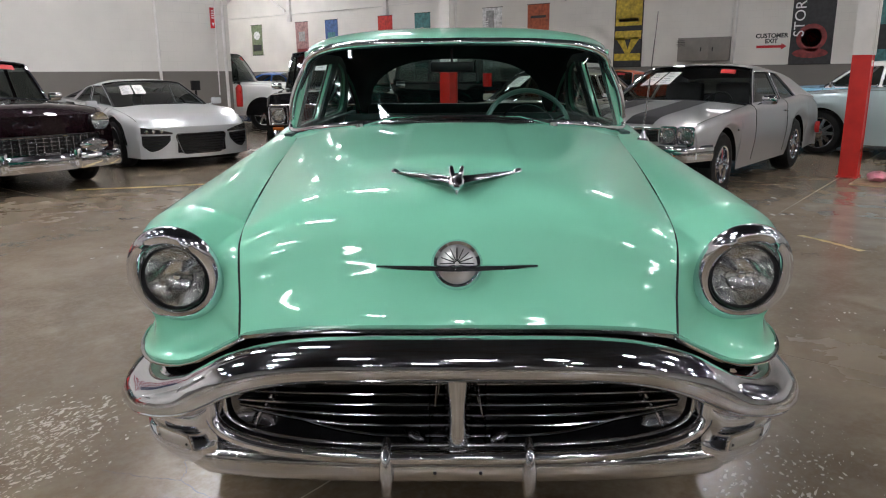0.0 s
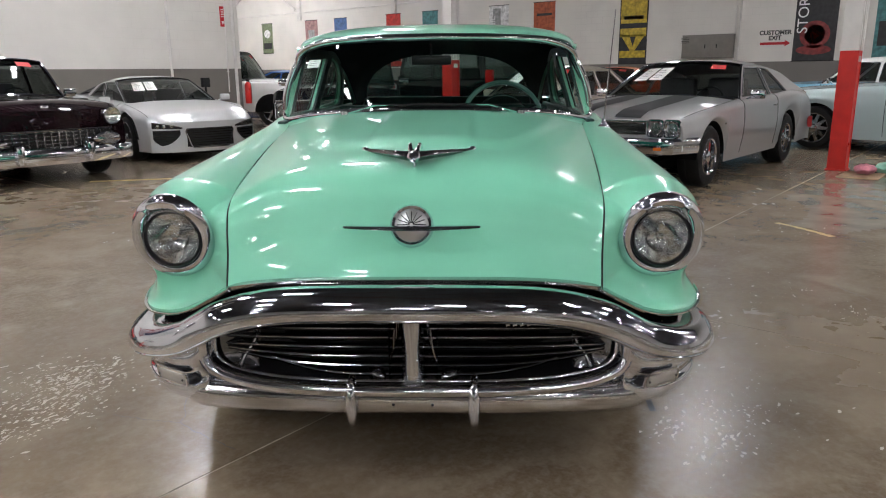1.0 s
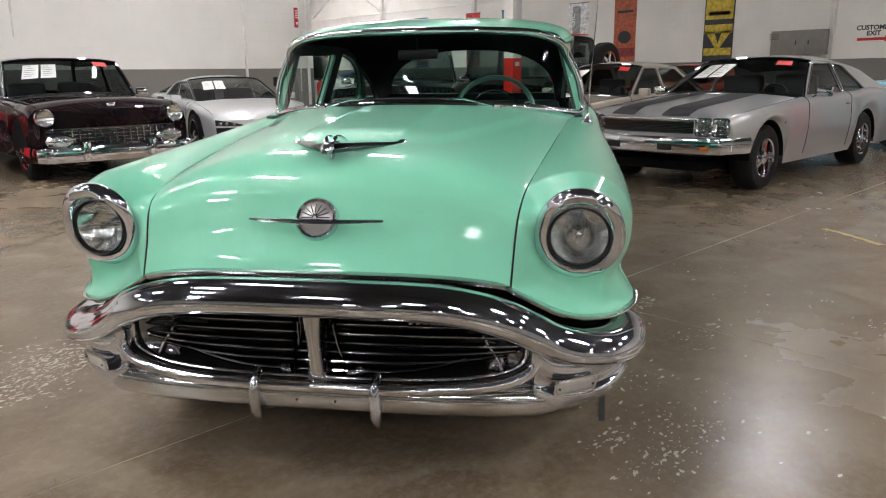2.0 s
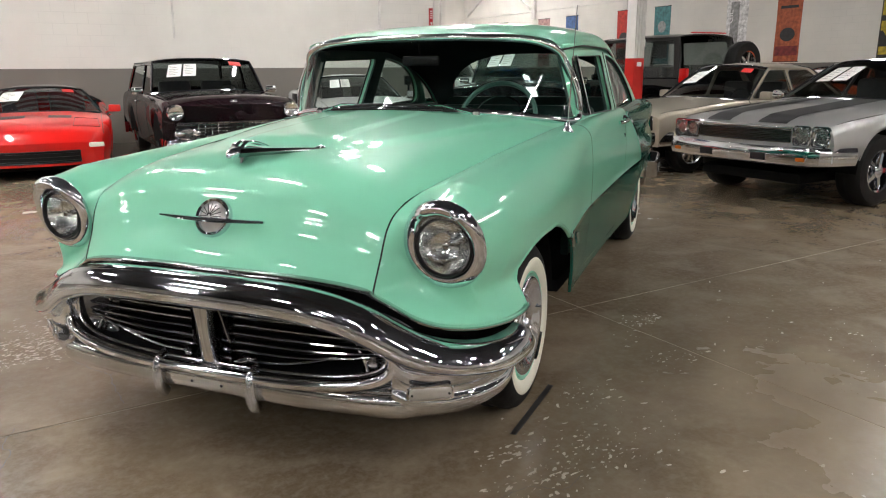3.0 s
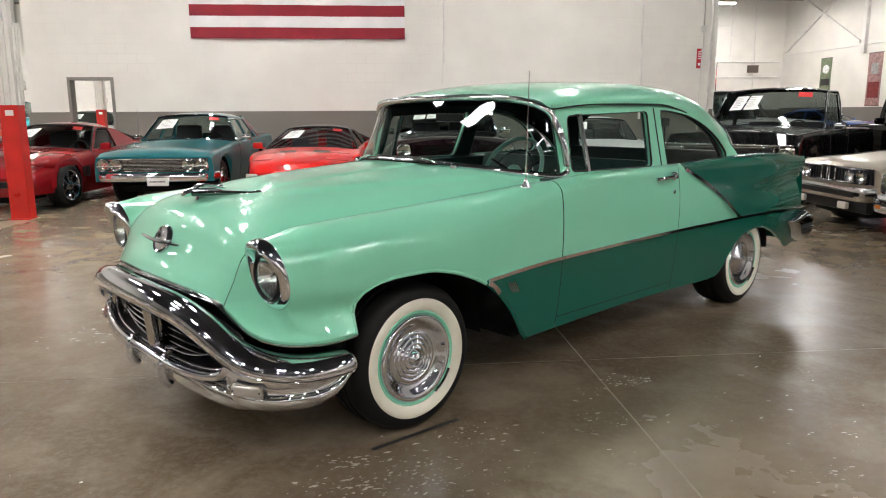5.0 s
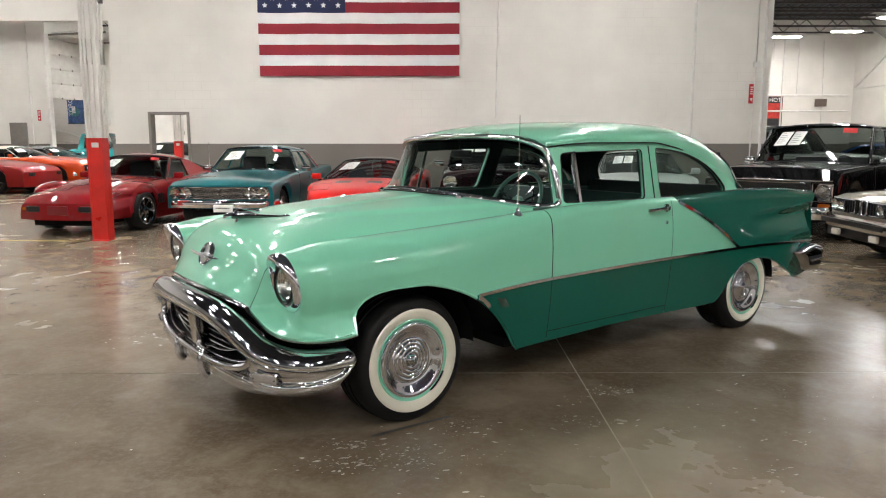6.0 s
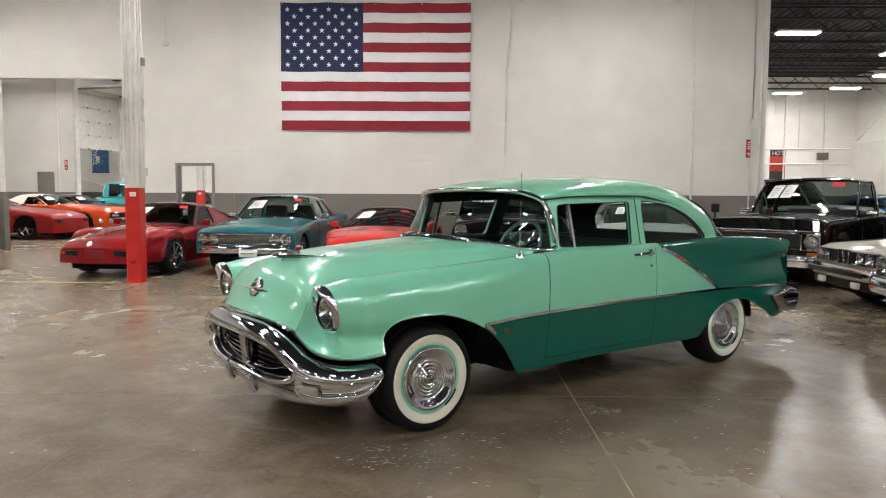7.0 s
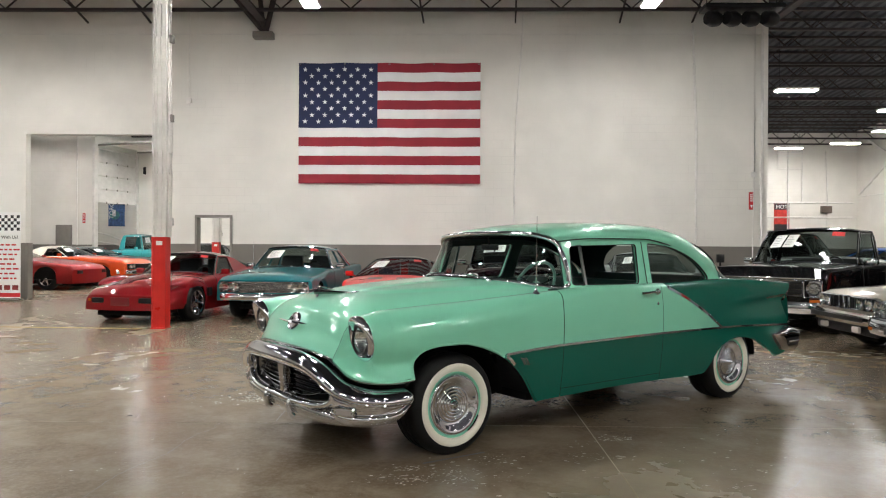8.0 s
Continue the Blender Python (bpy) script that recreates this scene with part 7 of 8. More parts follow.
# white off-roaders past the end of the flag wall
auto(pose(12.6, 14.9, 0, 0, 0, 28.0), "white boxy off-road wagon with black windows", WHITE, 2.7, .38, .92,
     [(-.75, .98), (-.7, 1.05), (.7, 1.12), (3.3, 1.14), (3.4, 1.12)], (.7, 1.15, 3.0, 3.35, 1.85, .72), low=.38, sr=.08, bow=.05, split=1.9, lights=((.66, .85, .09, "round"),), grille=(.5, .72, .98, 5, BLACK, False),
     bumper=(.55, .16, .08, BLACK), chrome=False, name="off_road_wagon", paper=False, style="spoke", spokes=6)
auto(pose(14.9, 18.2, 0, 0, 0, 30.0), "white pickup with a black rear window", WHITE, 3.2, .38, .96,
     [(-.8, 1.0), (-.7, 1.06), (.8, 1.12), (4.2, 1.12), (4.3, 1.1)], (.8, 1.3, 2.3, 2.6, 1.85, .72), low=.36, sr=.08, bow=.05, split=1.8, lights=((.66, .85, .09, "round"),), grille=(.5, .72, .98, 5, BLACK, False),
     bumper=(.55, .16, .08, CHROME), name="pickup_truck", category="truck", paper=False, pickup=(2.8, 4.1))
BLUE = lot_paint("deep_blue_paint", (.02, .09, .35))
auto(pose(19.0, 19.5, 0, 0, 0, 30.0), "deep blue car standing far back in the hall", BLUE, 2.8, .33, .92,
     [(-.85, .75), (-.75, .85), (0, .95), (1.0, 1.0), (3.4, 1.02), (3.8, .97)], (1.0, 1.7, 2.6, 3.4, 1.40, .60), sr=.1, bow=.15, split=2.1, name="blue_car", paper=False, chrome=False)

# cars in the workshop behind the opening
RED2 = paint("deep_signal_red_paint", (.27, .012, .014), .3, 0.0, .12, .04, .6)
auto(pose(-9.3, 18.85, 0, 0, 0, 86.0), "red 1980s coupe with dark windows", RED2, 2.57, .33, .92,
     [(-1.0, .62), (-.9, .72), (0, .86), (1.0, .93), (3.0, .95), (3.6, .9)], (1.0, 1.75, 2.5, 3.4, 1.27, .58), low=.2, sr=.08, bow=.12, split=2.2, cth=.16, chrome=False, name="red_coupe", spokes=5, paper=False,
     lights=((.62, .55, (.3, .1), "black"),), tyre_w=.24)
auto(pose(-8.75, 21.15, 0, 0, 0, 86.0), "orange convertible with a cream top", ORANGE_RED, 2.79, .34, .95,
     [(-.95, .76), (-.85, .86), (0, .94), (1.0, .99), (3.2, 1.0), (3.9, .93)], (1.05, 1.7, 2.5, 3.2, 1.32, .60), low=.22, sr=.09, bow=.08, split=2.1, cth=.3, name="orange_convertible", roof_mat=CREAM_TOP, paper=1,
     lights=((.55, .66, .08, "round"), (.73, .66, .08, "round")), grille=(.85, .57, .75, 5, BLACK, False), bumper=(.48, .13, .06, CHROME))
GREYCAR = lot_paint("charcoal_paint", (.06, .062, .066), .3)
auto(pose(-8.9, 23.4, 0, 0, 0, 86.0), "charcoal grey coupe with dark windows", GREYCAR, 2.74, .34, .94,
     [(-.9, .74), (-.8, .84), (0, .93), (1.0, .98), (3.2, 1.0), (3.8, .94)], (1.0, 1.65, 2.5, 3.3, 1.30, .60), low=.22, sr=.09, bow=.1, split=2.1, cth=.2, name="charcoal_coupe", paper=1)
TURQ = lot_paint("turquoise_paint", (.05, .36, .38))
auto(pose(-8.3, 25.7, 0, 0, 0, 88.0), "turquoise 1940s pickup truck with rounded cab", TURQ, 2.9, .37, .86,
     [(-.7, 1.0), (-.6, 1.1), (.4, 1.18), (1.0, 1.22), (2.3, 1.2), (4.0, 1.1)], (1.0, 1.2, 2.1, 2.3, 1.82, .60), low=.35, sr=.2, bow=.2, split=1.95, cth=.14, name="old_pickup_truck", category="truck", paper=1, pickup=(2.5, 3.9), style="cap", tag=False)
auto(pose(-6.0, 21.8, 0, 0, 0, 12.0), "silver car seen through the doorway", AUDI_SILVER, 2.7, .33, .9,
     [(-.9, .72), (-.8, .84), (0, .95), (1.0, 1.0), (3.2, 1.05), (3.6, 1.0)], (.8, 1.6, 2.5, 3.4, 1.45, .58), low=.2, sr=.1, bow=.15, split=1.9, name="silver_car", paper=1, chrome=False)


# ---- flag ----
def flag(m):
    fw, fh = 4.57, 3.03
    root = thing("flag", m, "large national flag with stars and stripes hung flat on the wall", "flag")
    red = add_noise(base_material("flag_red", (0.27, 0.012, 0.026), 0.75), 3, 0.1, 0, 0.05)
    white = add_noise(base_material("flag_white", (0.76, 0.76, 0.76), 0.75), 3, 0.05, 0, 0.05)
    blue = add_noise(base_material("flag_blue", (0.008, 0.015, 0.066), 0.75), 3, 0.12, 0, 0.05)

    def wave(x, z, lift):
        # soft folds from the grommets, hanging a little off the wall
        d = 0.010 * math.sin(6.0 * x + 3.1 * z) + 0.008 * math.sin(11 * z - 5 * x) + 0.012 * math.sin(2.3 * x)
        sag = -0.012 * math.sin(math.pi * ((x / fw + 0.5) * 4 % 1.0)) * (z / fh + 0.5)
        return Vector((x, -0.05 + d - lift, z + sag))
    for i in range(13):
        z1 = fh / 2 - i * fh / 13
        z0 = z1 - fh / 13
        xa = -fw / 2 + (0.435 * fw if i < 7 else 0)
        bm = bmesh.new()
        grid(bm, [[wave(xa + (fw / 2 - xa) * u / 40, z0 + (z1 - z0) * v / 3, 0) for u in range(41)] for v in range(4)])
        part("stripe", bm, red if i % 2 == 0 else white, root)
    bm = bmesh.new()
    zb = fh / 2 - 7 * fh / 13
    grid(bm, [[wave(-fw / 2 + 0.435 * fw * u / 24, zb + (fh / 2 - zb) * v / 16, 0) for u in range(25)] for v in range(17)])
    part("canton", bm, blue, root, "dark blue field")
    for r in range(9):
        for c in range(6 if r % 2 == 0 else 5):
            cx = -fw / 2 + 0.435 * fw * ((1 + 2 * c + (0 if r % 2 == 0 else 1)) / 12)
            cz = fh / 2 - (fh / 2 - zb) * (r + 1) / 10
            bm = bmesh.new()
            pts = []
            for k in range(10):
                rr = 0.068 if k % 2 == 0 else 0.027
                a = math.pi / 2 + k * math.pi / 5
                pts.append(bm.verts.new(wave(cx + rr * math.cos(a), cz + rr * math.sin(a), 0.004)))
            ce = bm.verts.new(wave(cx, cz, 0.005))
            for k in range(10):
                bm.faces.new((ce, pts[k], pts[(k + 1) % 10]))
            part("star", bm, white, root, smooth=False)
    for k in range(5):
        bm = bmesh.new()
        lathe(bm, [(0, 0.012), (0.006, 0.018), (0, 0.024)], 10, Matrix.Translation(wave(-fw / 2 + 0.05 + k * (fw - 0.1) / 4, fh / 2 - 0.04, 0.01)) @ pose(0, 0, 0, 0, 0, -90))
        part("grommet", bm, CHROME, root)
    return root


flag(pose(1.45, Y1, 4.47))


# ---- doorway frame, sign boards, posters ----
def door_frame():
    root = thing("doorway_frame", pose((D0 + D1) / 2, Y1, 0), "grey steel doorway frame with no door in it", "door frame")
    w = D1 - D0
    for s in (-1, 1):
        bm = bmesh.new()
        box(bm, (s * (w / 2 - 0.03), 0.1, DZ / 2), (0.06, 0.26, DZ), 0.004)
        part("jamb", bm, GREY_PAINT, root)
    bm = bmesh.new()
    box(bm, (0, 0.1, DZ - 0.03), (w - 0.12, 0.26, 0.06), 0.004)
    part("head", bm, GREY_PAINT, root)


door_frame()


def text_mesh(body, size, material, parent, m, name="lettering", bold=0.0):
    cu = bpy.data.curves.new(name, "FONT")
    cu.body, cu.size, cu.align_x, cu.align_y, cu.extrude = body, size, "CENTER", "CENTER", 0.0015
    cu.offset = bold
    ob = new("glyphs", cu)
    me = bpy.data.meshes.new_from_object(ob.evaluated_get(bpy.context.evaluated_depsgraph_get()))
    bpy.data.objects.remove(ob)
    bpy.data.curves.remove(cu)
    me.materials.clear()
    me.materials.append(material)
    t = new(name, me)
    t.parent = parent
    t.matrix_basis = m
    return t


BLACK_INK = base_material("black_lettering", (0.02, 0.02, 0.02), 0.5)
RED_INK = base_material("red_lettering", (0.5, 0.015, 0.02), 0.5)
WHITE_INK = base_material("white_lettering", (0.8, 0.8, 0.8), 0.5)
ON_EAST = pose(0, 0, 0, 90, 0, -90)         # letters upright, facing west


def exit_sign():
    root = thing("wall_lettering", pose(X1 - 0.004, 5.98, 2.17), "black words customer exit over a red arrow, painted on the wall", "sign")
    text_mesh("CUSTOMER", 0.17, BLACK_INK, root, pose(0, 0, 0.14) @ ON_EAST, bold=0.006)
    text_mesh("EXIT", 0.17, BLACK_INK, root, pose(0, 0, -0.01) @ ON_EAST, bold=0.006)
    bm = bmesh.new()
    box(bm, (0, 0.06, -0.16), (0.004, 0.68, 0.075))
    bm.faces.new([bm.verts.new(p) for p in ((-0.002, -0.28, -0.07), (-0.002, -0.28, -0.25), (-0.002, -0.43, -0.16))])
    part("arrow", bm, RED_INK, root, "red arrow", smooth=False)


exit_sign()


def poster(m, w, h, ground, blocks, label, words=""):
    """A printed banner: a ground colour, thin shapes on it, hung a little off the wall. It faces -y in its own frame."""
    root = thing("banner", m, label, "banner", "banners on the walls")
    bm = bmesh.new()
    grid(bm, [[Vector((w * (u / 8 - 0.5), -0.012 - 0.006 * math.sin(u * 1.3 + v * 0.7), h * (v / 12 - 0.5))) for u in range(9)] for v in range(13)])
    part("sheet", bm, ground, root)
    for s in (-1, 1):
        bm = bmesh.new()
        tube(bm, [(-w / 2 - 0.02, -0.012, s * h / 2), (w / 2 + 0.02, -0.012, s * h / 2)], 0.012, 6)
        part("rod", bm, BLACK, root)
    for shape, cx, cz, sx, sz, mat in blocks:
        bm = bmesh.new()
        if shape == "o":
            vs = [bm.verts.new((cx * w + sx * w * math.cos(a * 0.314), -0.022, cz * h + sz * h * math.sin(a * 0.314))) for a in range(20)]
            bm.faces.new(vs)
        elif shape == "v":
            bm.faces.new([bm.verts.new((cx * w + a * sx * w, -0.0225, cz * h + b * sz * h)) for a, b in ((-1, 1), (-0.3, 1), (0, -0.2), (0.3, 1), (1, 1), (0, -1))])
        else:
            box(bm, (cx * w, -0.0215, cz * h), (sx * w, 0.002, sz * h))
        part("print", bm, mat, root, smooth=False)
    if words:
        text_mesh(words, w * 0.36, WHITE_INK, root, pose(-0.3 * w, -0.024, 0.22 * h, 90, -90, 0))
    return root


def flat(name, c):
    return add_noise(base_material(name, c, 0.5), 9, 0.4, 0, 0, 6.0)


P_BLACK, P_YELLOW, P_ORANGE, P_TEAL = flat("print_black", (0.02, 0.02, 0.022)), flat("print_yellow", (0.52, 0.38, 0.03)), flat("print_orange", (0.38, 0.085, 0.03)), flat("print_teal", (0.06, 0.2, 0.21))
P_RED, P_BLUE, P_GREEN, P_PINK = flat("print_red", (0.5, 0.03, 0.02)), flat("print_blue", (0.06, 0.12, 0.29)), flat("print_green", (0.17, 0.21, 0.12)), flat("print_pink", (0.33, 0.19, 0.18))
P_GREY, P_WHITE, P_MAROON = flat("print_grey", (0.3, 0.3, 0.3)), flat("print_white", (0.7, 0.7, 0.7)), flat("print_maroon", (0.2, 0.02, 0.02))


def east(y, z):
    return pose(X1, y, z, 0, 0, -90)


PH, PZ = 2.13, 2.61
poster(east(4.92, 2.45), 1.1, 1.9, P_BLACK, [("o", 0, -0.12, 0.36, 0.2, P_MAROON), ("o", 0, -0.12, 0.25, 0.14, P_BLACK), ("o", 0, -0.12, 0.12, 0.065, P_RED), ("o", 0, -0.34, 0.42, 0.07, P_MAROON)],
       "black banner with a dark red wheel on it", "STORY")
poster(east(10.4, PZ), 0.98, PH + 0.1, P_BLACK, [("b", 0, 0.28, 0.92, 0.4, P_YELLOW), ("b", 0, -0.05, 0.92, 0.12, P_YELLOW), ("v", 0, -0.22, 0.44, 0.14, P_YELLOW), ("b", 0, -0.36, 0.92, 0.1, P_YELLOW), ("b", 0, 0.16, 0.7, 0.05, P_GREY)],
       "yellow and black banner with a car's nose on it")
poster(east(13.8, PZ), 0.88, PH, P_ORANGE, [("o", 0, -0.1, 0.3, 0.1, P_BLACK), ("b", 0, -0.34, 0.9, 0.14, P_MAROON), ("b", 0, 0.3, 0.7, 0.04, P_BLACK)], "orange banner with dark shapes on it")
poster(east(15.76, PZ), 0.86, PH, P_WHITE, [("b", -0.1, 0.1, 0.4, 0.7, P_GREY), ("b", 0.1, -0.3, 0.6, 0.2, P_BLACK)], "grey and white banner with tall grey lettering", "GIL")
poster(east(19.1, PZ), 0.8, PH, P_TEAL, [("b", 0, -0.25, 0.8, 0.3, P_BLACK), ("o", 0, 0.15, 0.25, 0.1, P_GREY)], "teal and black banner")
poster(east(21.1, PZ), 0.8, PH, P_RED, [("b", 0, -0.3, 0.9, 0.2, P_BLACK), ("o", 0, 0, 0.3, 0.1, P_BLACK)], "red banner with a black foot")
poster(east(24.3, PZ), 0.8, PH, P_BLUE, [("b", 0, 0.1, 0.6, 0.3, P_TEAL), ("b", 0, -0.35, 0.9, 0.2, P_BLACK)], "blue banner with dark shapes")
poster(east(26.25, PZ), 0.85, PH, P_PINK, [("b", 0, -0.2, 0.8, 0.3, P_MAROON), ("b", 0, 0.2, 0.5, 0.2, P_GREY)], "faded pink banner with dark shapes")
poster(east(29.5, 2.98), 0.8, 1.4, P_GREEN, [("b", 0, -0.25, 0.8, 0.2, P_BLACK), ("o", 0, 0.15, 0.3, 0.14, P_WHITE)], "green and white banner")
poster(pose(19.7, YN, 2.65), 0.78, 2.1, P_RED, [("b", 0, -0.1, 0.98, 0.2, P_BLACK), ("b", 0, 0.42, 0.98, 0.14, P_BLACK)], "red banner with black bars")
text_mesh("HOT", 0.27, WHITE_INK, bpy.data.objects["banner.009"], pose(0, -0.03, 0.88, 90, 0, 0))
poster(east(3.0, PZ), 0.9, PH, P_TEAL, [("b", 0, -0.2, 0.8, 0.3, P_BLACK)], "teal banner with dark shapes")


def small_box(name, m, size, mat, label, category, bevel=0.008):
    ob = part(name, bm_of(box, (0, 0, 0), size, bevel), mat)
    ob.matrix_basis = m
    return tagged(ob, label, category)


def panel_board():
    root = thing("electrical_panel", pose(X1 - 0.11, 7.88, 1.98), "grey steel electrical cabinet on the wall", "electrical panel")
    part("case", bm_of(box, (0, 0, 0), (0.22, 1.55, 0.7), 0.01), GREY_PAINT, root)
    for y in (-0.5, 0.15):
        part("door_panel", bm_of(box, (-0.114, y, 0), (0.008, 0.6, 0.62), 0.003), GREY_PAINT, root)
    for i in range(4):
        part("vent_slot", bm_of(box, (-0.113, 0.68, 0.12 + 0.05 * i), (0.006, 0.26, 0.014)), BLACK, root)
    for y in (-0.3, 0.05):
        part("handle", bm_of(box, (-0.125, y, 0), (0.02, 0.03, 0.12), 0.004), BLACK, root)


panel_board()
bm = bmesh.new()
tube(bm, [(X1 - 0.03, 7.0, 1.5), (X1 - 0.03, 7.0, 7.9)], 0.03, 8)
tube(bm, [(X1 - 0.03, 7.12, 1.5), (X1 - 0.03, 7.14, 7.9)], 0.018, 8)
tagged(part("conduit", bm, WHITE_STEEL), "pair of white conduits rising above the electrical cabinet", "conduit", "conduits on the walls")
bm = bmesh.new()
tube(bm, [(X1 - 0.03, -4, 4.05), (X1 - 0.03, YN - 0.1, 4.05)], 0.025, 8)
tagged(part("conduit", bm, WHITE_STEEL), "long white conduit running level along the east wall", "conduit", "conduits on the walls")
for y in (12.8, 21.0, 27.0):
    bm = bmesh.new()
    box(bm, (X1 - 0.06, y, 5.8), (0.14, 0.2, 4.2), 0.006)
    tagged(part("pilaster", bm, WHITE_STEEL), "white painted steel wall post", "post", "wall posts")
bm = bmesh.new()
for a, b in (((X1 - 0.045, YN - 0.3, 4.2), (X1 - 0.045, YN - 5.8, 7.2)), ((X1 - 0.045, YN - 5.8, 4.2), (X1 - 0.045, YN - 0.3, 7.2))):
    sweep(bm, [a, b], [(-0.05, -0.05), (0.05, -0.05), (0.05, 0.05), (-0.05, 0.05)])
tagged(part("cross_brace", bm, WHITE_STEEL, smooth=False), "white painted diagonal wall bracing", "brace")
for path in ([(16.3, YN - 0.03, 3.9), (16.3, YN - 0.03, 6.9)], [(20.0, YN - 0.03, 1.5), (20.0, YN - 0.03, 7.0)], [(17.1, YN - 0.03, 3.75), (23.3, YN - 0.03, 3.75)], [(XE, YN - 0.03, 3.0), (23.3, YN - 0.03, 3.0)]):
    bm = bmesh.new()
    tube(bm, path, 0.04, 8)
    tagged(part("conduit", bm, WHITE_STEEL), "white conduit on the far wall", "conduit", "conduits on the walls")
small_box("switch_box", pose(21.9, YN - 0.1, 3.4), (0.5, 0.2, 0.36), base_material("brown_box", (0.12, 0.09, 0.07), 0.5), "brown switch box on the far wall", "switch box")


def arrow_tag(m):
    root = thing("extinguisher_sign", m, "tall red fire extinguisher sign with a white arrow", "sign", "red tags")
    part("board", bm_of(box, (0, 0, 0), (0.13, 0.006, 0.44)), RED_INK, root, smooth=False)
    for i in range(4):
        part("letter_bar", bm_of(box, (0, -0.0045, 0.15 - 0.05 * i), (0.07, 0.002, 0.022)), WHITE_INK, root, smooth=False)
    bm = bmesh.new()
    bm.faces.new([bm.verts.new(p) for p in ((-0.035, -0.0045, -0.1), (0.035, -0.0045, -0.1), (0, -0.0045, -0.18))])
    part("arrow", bm, WHITE_INK, root, smooth=False)


arrow_tag(pose(10.5, Y1 - 0.006, 2.56))
arrow_tag(pose(-13.45, SIDE - 0.006, 2.6))


def extinguisher(m):
    root = thing("fire_extinguisher", m, "red fire extinguisher hung at the wall's end", "fire extinguisher")
    bm = bmesh.new()
    lathe(bm, [(0, 0.0), (0, 0.06), (0.02, 0.075), (0.42, 0.075), (0.48, 0.045), (0.5, 0.02), (0.5, 0.0)], 20, pose(0, 0, 0, 0, -90, 0))
    part("cylinder", bm, RED_STEEL, root)
    part("valve", bm_of(box, (0, 0, 0.54), (0.04, 0.1, 0.06), 0.008), BLACK, root)
    part("hose", bm_of(tube, spline([(0, 0.03, 0.53), (0.1, 0.03, 0.45), (0.1, 0.02, 0.2), (0.08, 0, 0.1)], 12), 0.012, 6), BLACK, root)


extinguisher(pose(XE + 0.12, Y1 - 0.05, 0.62))


def pedestal(m):
    root = thing("charge_post", m, "black metal post with a small box on top", "post")
    part("pole", bm_of(tube, [(0, 0, 0.02), (0, 0, 1.05)], 0.025, 8), BLACK, root)
    part("foot", bm_of(box, (0, 0, 0.012), (0.26, 0.26, 0.024), 0.005), BLACK, root)
    part("head_box", bm_of(box, (0, 0, 1.13), (0.17, 0.1, 0.2), 0.012), BLACK, root)


pedestal(pose(9.5, 13.7, 0))


def stand_banner(m):
    root = thing("rollup_banner", m, "tall white pull-up banner with a checkered head", "banner")
    w, h = 0.85, 2.1
    part("sheet", bm_of(box, (0, 0, h / 2 + 0.06), (w, 0.006, h)), PAPER, root, smooth=False)
    part("base_case", bm_of(box, (0, 0, 0.04), (w + 0.06, 0.18, 0.08), 0.015), ALLOY, root)
    bm = bmesh.new()
    for i in range(7):
        for j in range(5):
            if (i + j) % 2 == 0:
                box(bm, (w / 2 - 0.06 - i * 0.075, -0.0045, h - 0.05 - j * 0.075), (0.075, 0.002, 0.075))
    part("checker", bm, BLACK_INK, root, smooth=False)
    text_mesh("sign With Us?", 0.11, BLACK_INK, root, pose(0.06, -0.005, h - 0.55, 90, 0, 0))
    writing_bars(root, "text_bars", pose(0, -0.005, 0.95), w * 0.9, 1.0, 8, RED_INK, 3)
    part("red_foot", bm_of(box, (0, -0.0045, 0.15), (w, 0.002, 0.1)), RED_INK, root, smooth=False)
    bm = bmesh.new()
    for i in range(4):
        box(bm, (-0.3 + 0.2 * i, -0.0045, 0.33), (0.15, 0.002, 0.12))
    part("pictures", bm, P_MAROON, root, smooth=False)


stand_banner(pose(-7.85, 13.55, 0))

# things in the workshop behind the opening
def rollup_door():
    turn = Matrix.Rotation(math.atan2(BACK - SIDE, DOOR_B.x - DOOR_A.x), 4, "Z")
    root = thing("overhead_door", Matrix.Translation(DOOR_A) @ turn, "white sectional overhead door, half raised on its tracks", "overhead door")
    wide = (DOOR_B - DOOR_A).length
    for i in range(4):
        sec = part("door_section", bm_of(box, (wide / 2, 0, 3.62 + i * 0.6), (wide - 0.16, 0.05, 0.575), 0.014), WHITE_STEEL, root)
        for u in (0.25, 0.5, 0.75):
            part("hinge", bm_of(box, (wide * u, -0.035, 3.33 + i * 0.6), (0.06, 0.02, 0.08), 0.004), GREY_PAINT, sec)
    for u in (0.03, wide - 0.03):
        part("track", bm_of(box, (u, -0.05, 2.9), (0.10, 0.10, 5.8), 0.006), WHITE_STEEL, root)
        part("ceiling_track", bm_of(box, (u, -1.5, 5.86), (0.06, 2.9, 0.08), 0.005), GREY_PAINT, root)
    for i in range(4):
        part("raised_section", bm_of(box, (wide / 2, -0.55 - i * 0.6, 5.95), (wide - 0.2, 0.57, 0.05), 0.012), WHITE_STEEL, root)
    part("corner_post", bm_of(box, (-0.12, -0.12, 2.95), (0.2, 0.12, 5.9), 0.01), WHITE_STEEL, root, "white painted corner post")
    op = part("opener", bm_of(box, (wide + 0.25, -0.3, 5.0), (0.34, 0.26, 0.36), 0.03), BLACK, root, "black door opener")
    part("motor", bm_of(box, (wide + 0.25, -0.3, 5.26), (0.16, 0.18, 0.2), 0.03), BLACK, op)
    part("chain", bm_of(tube, [(wide + 0.3, -0.4, 4.9), (wide + 0.3, -0.4, 1.5)], 0.012, 6), GREY_PAINT, root)


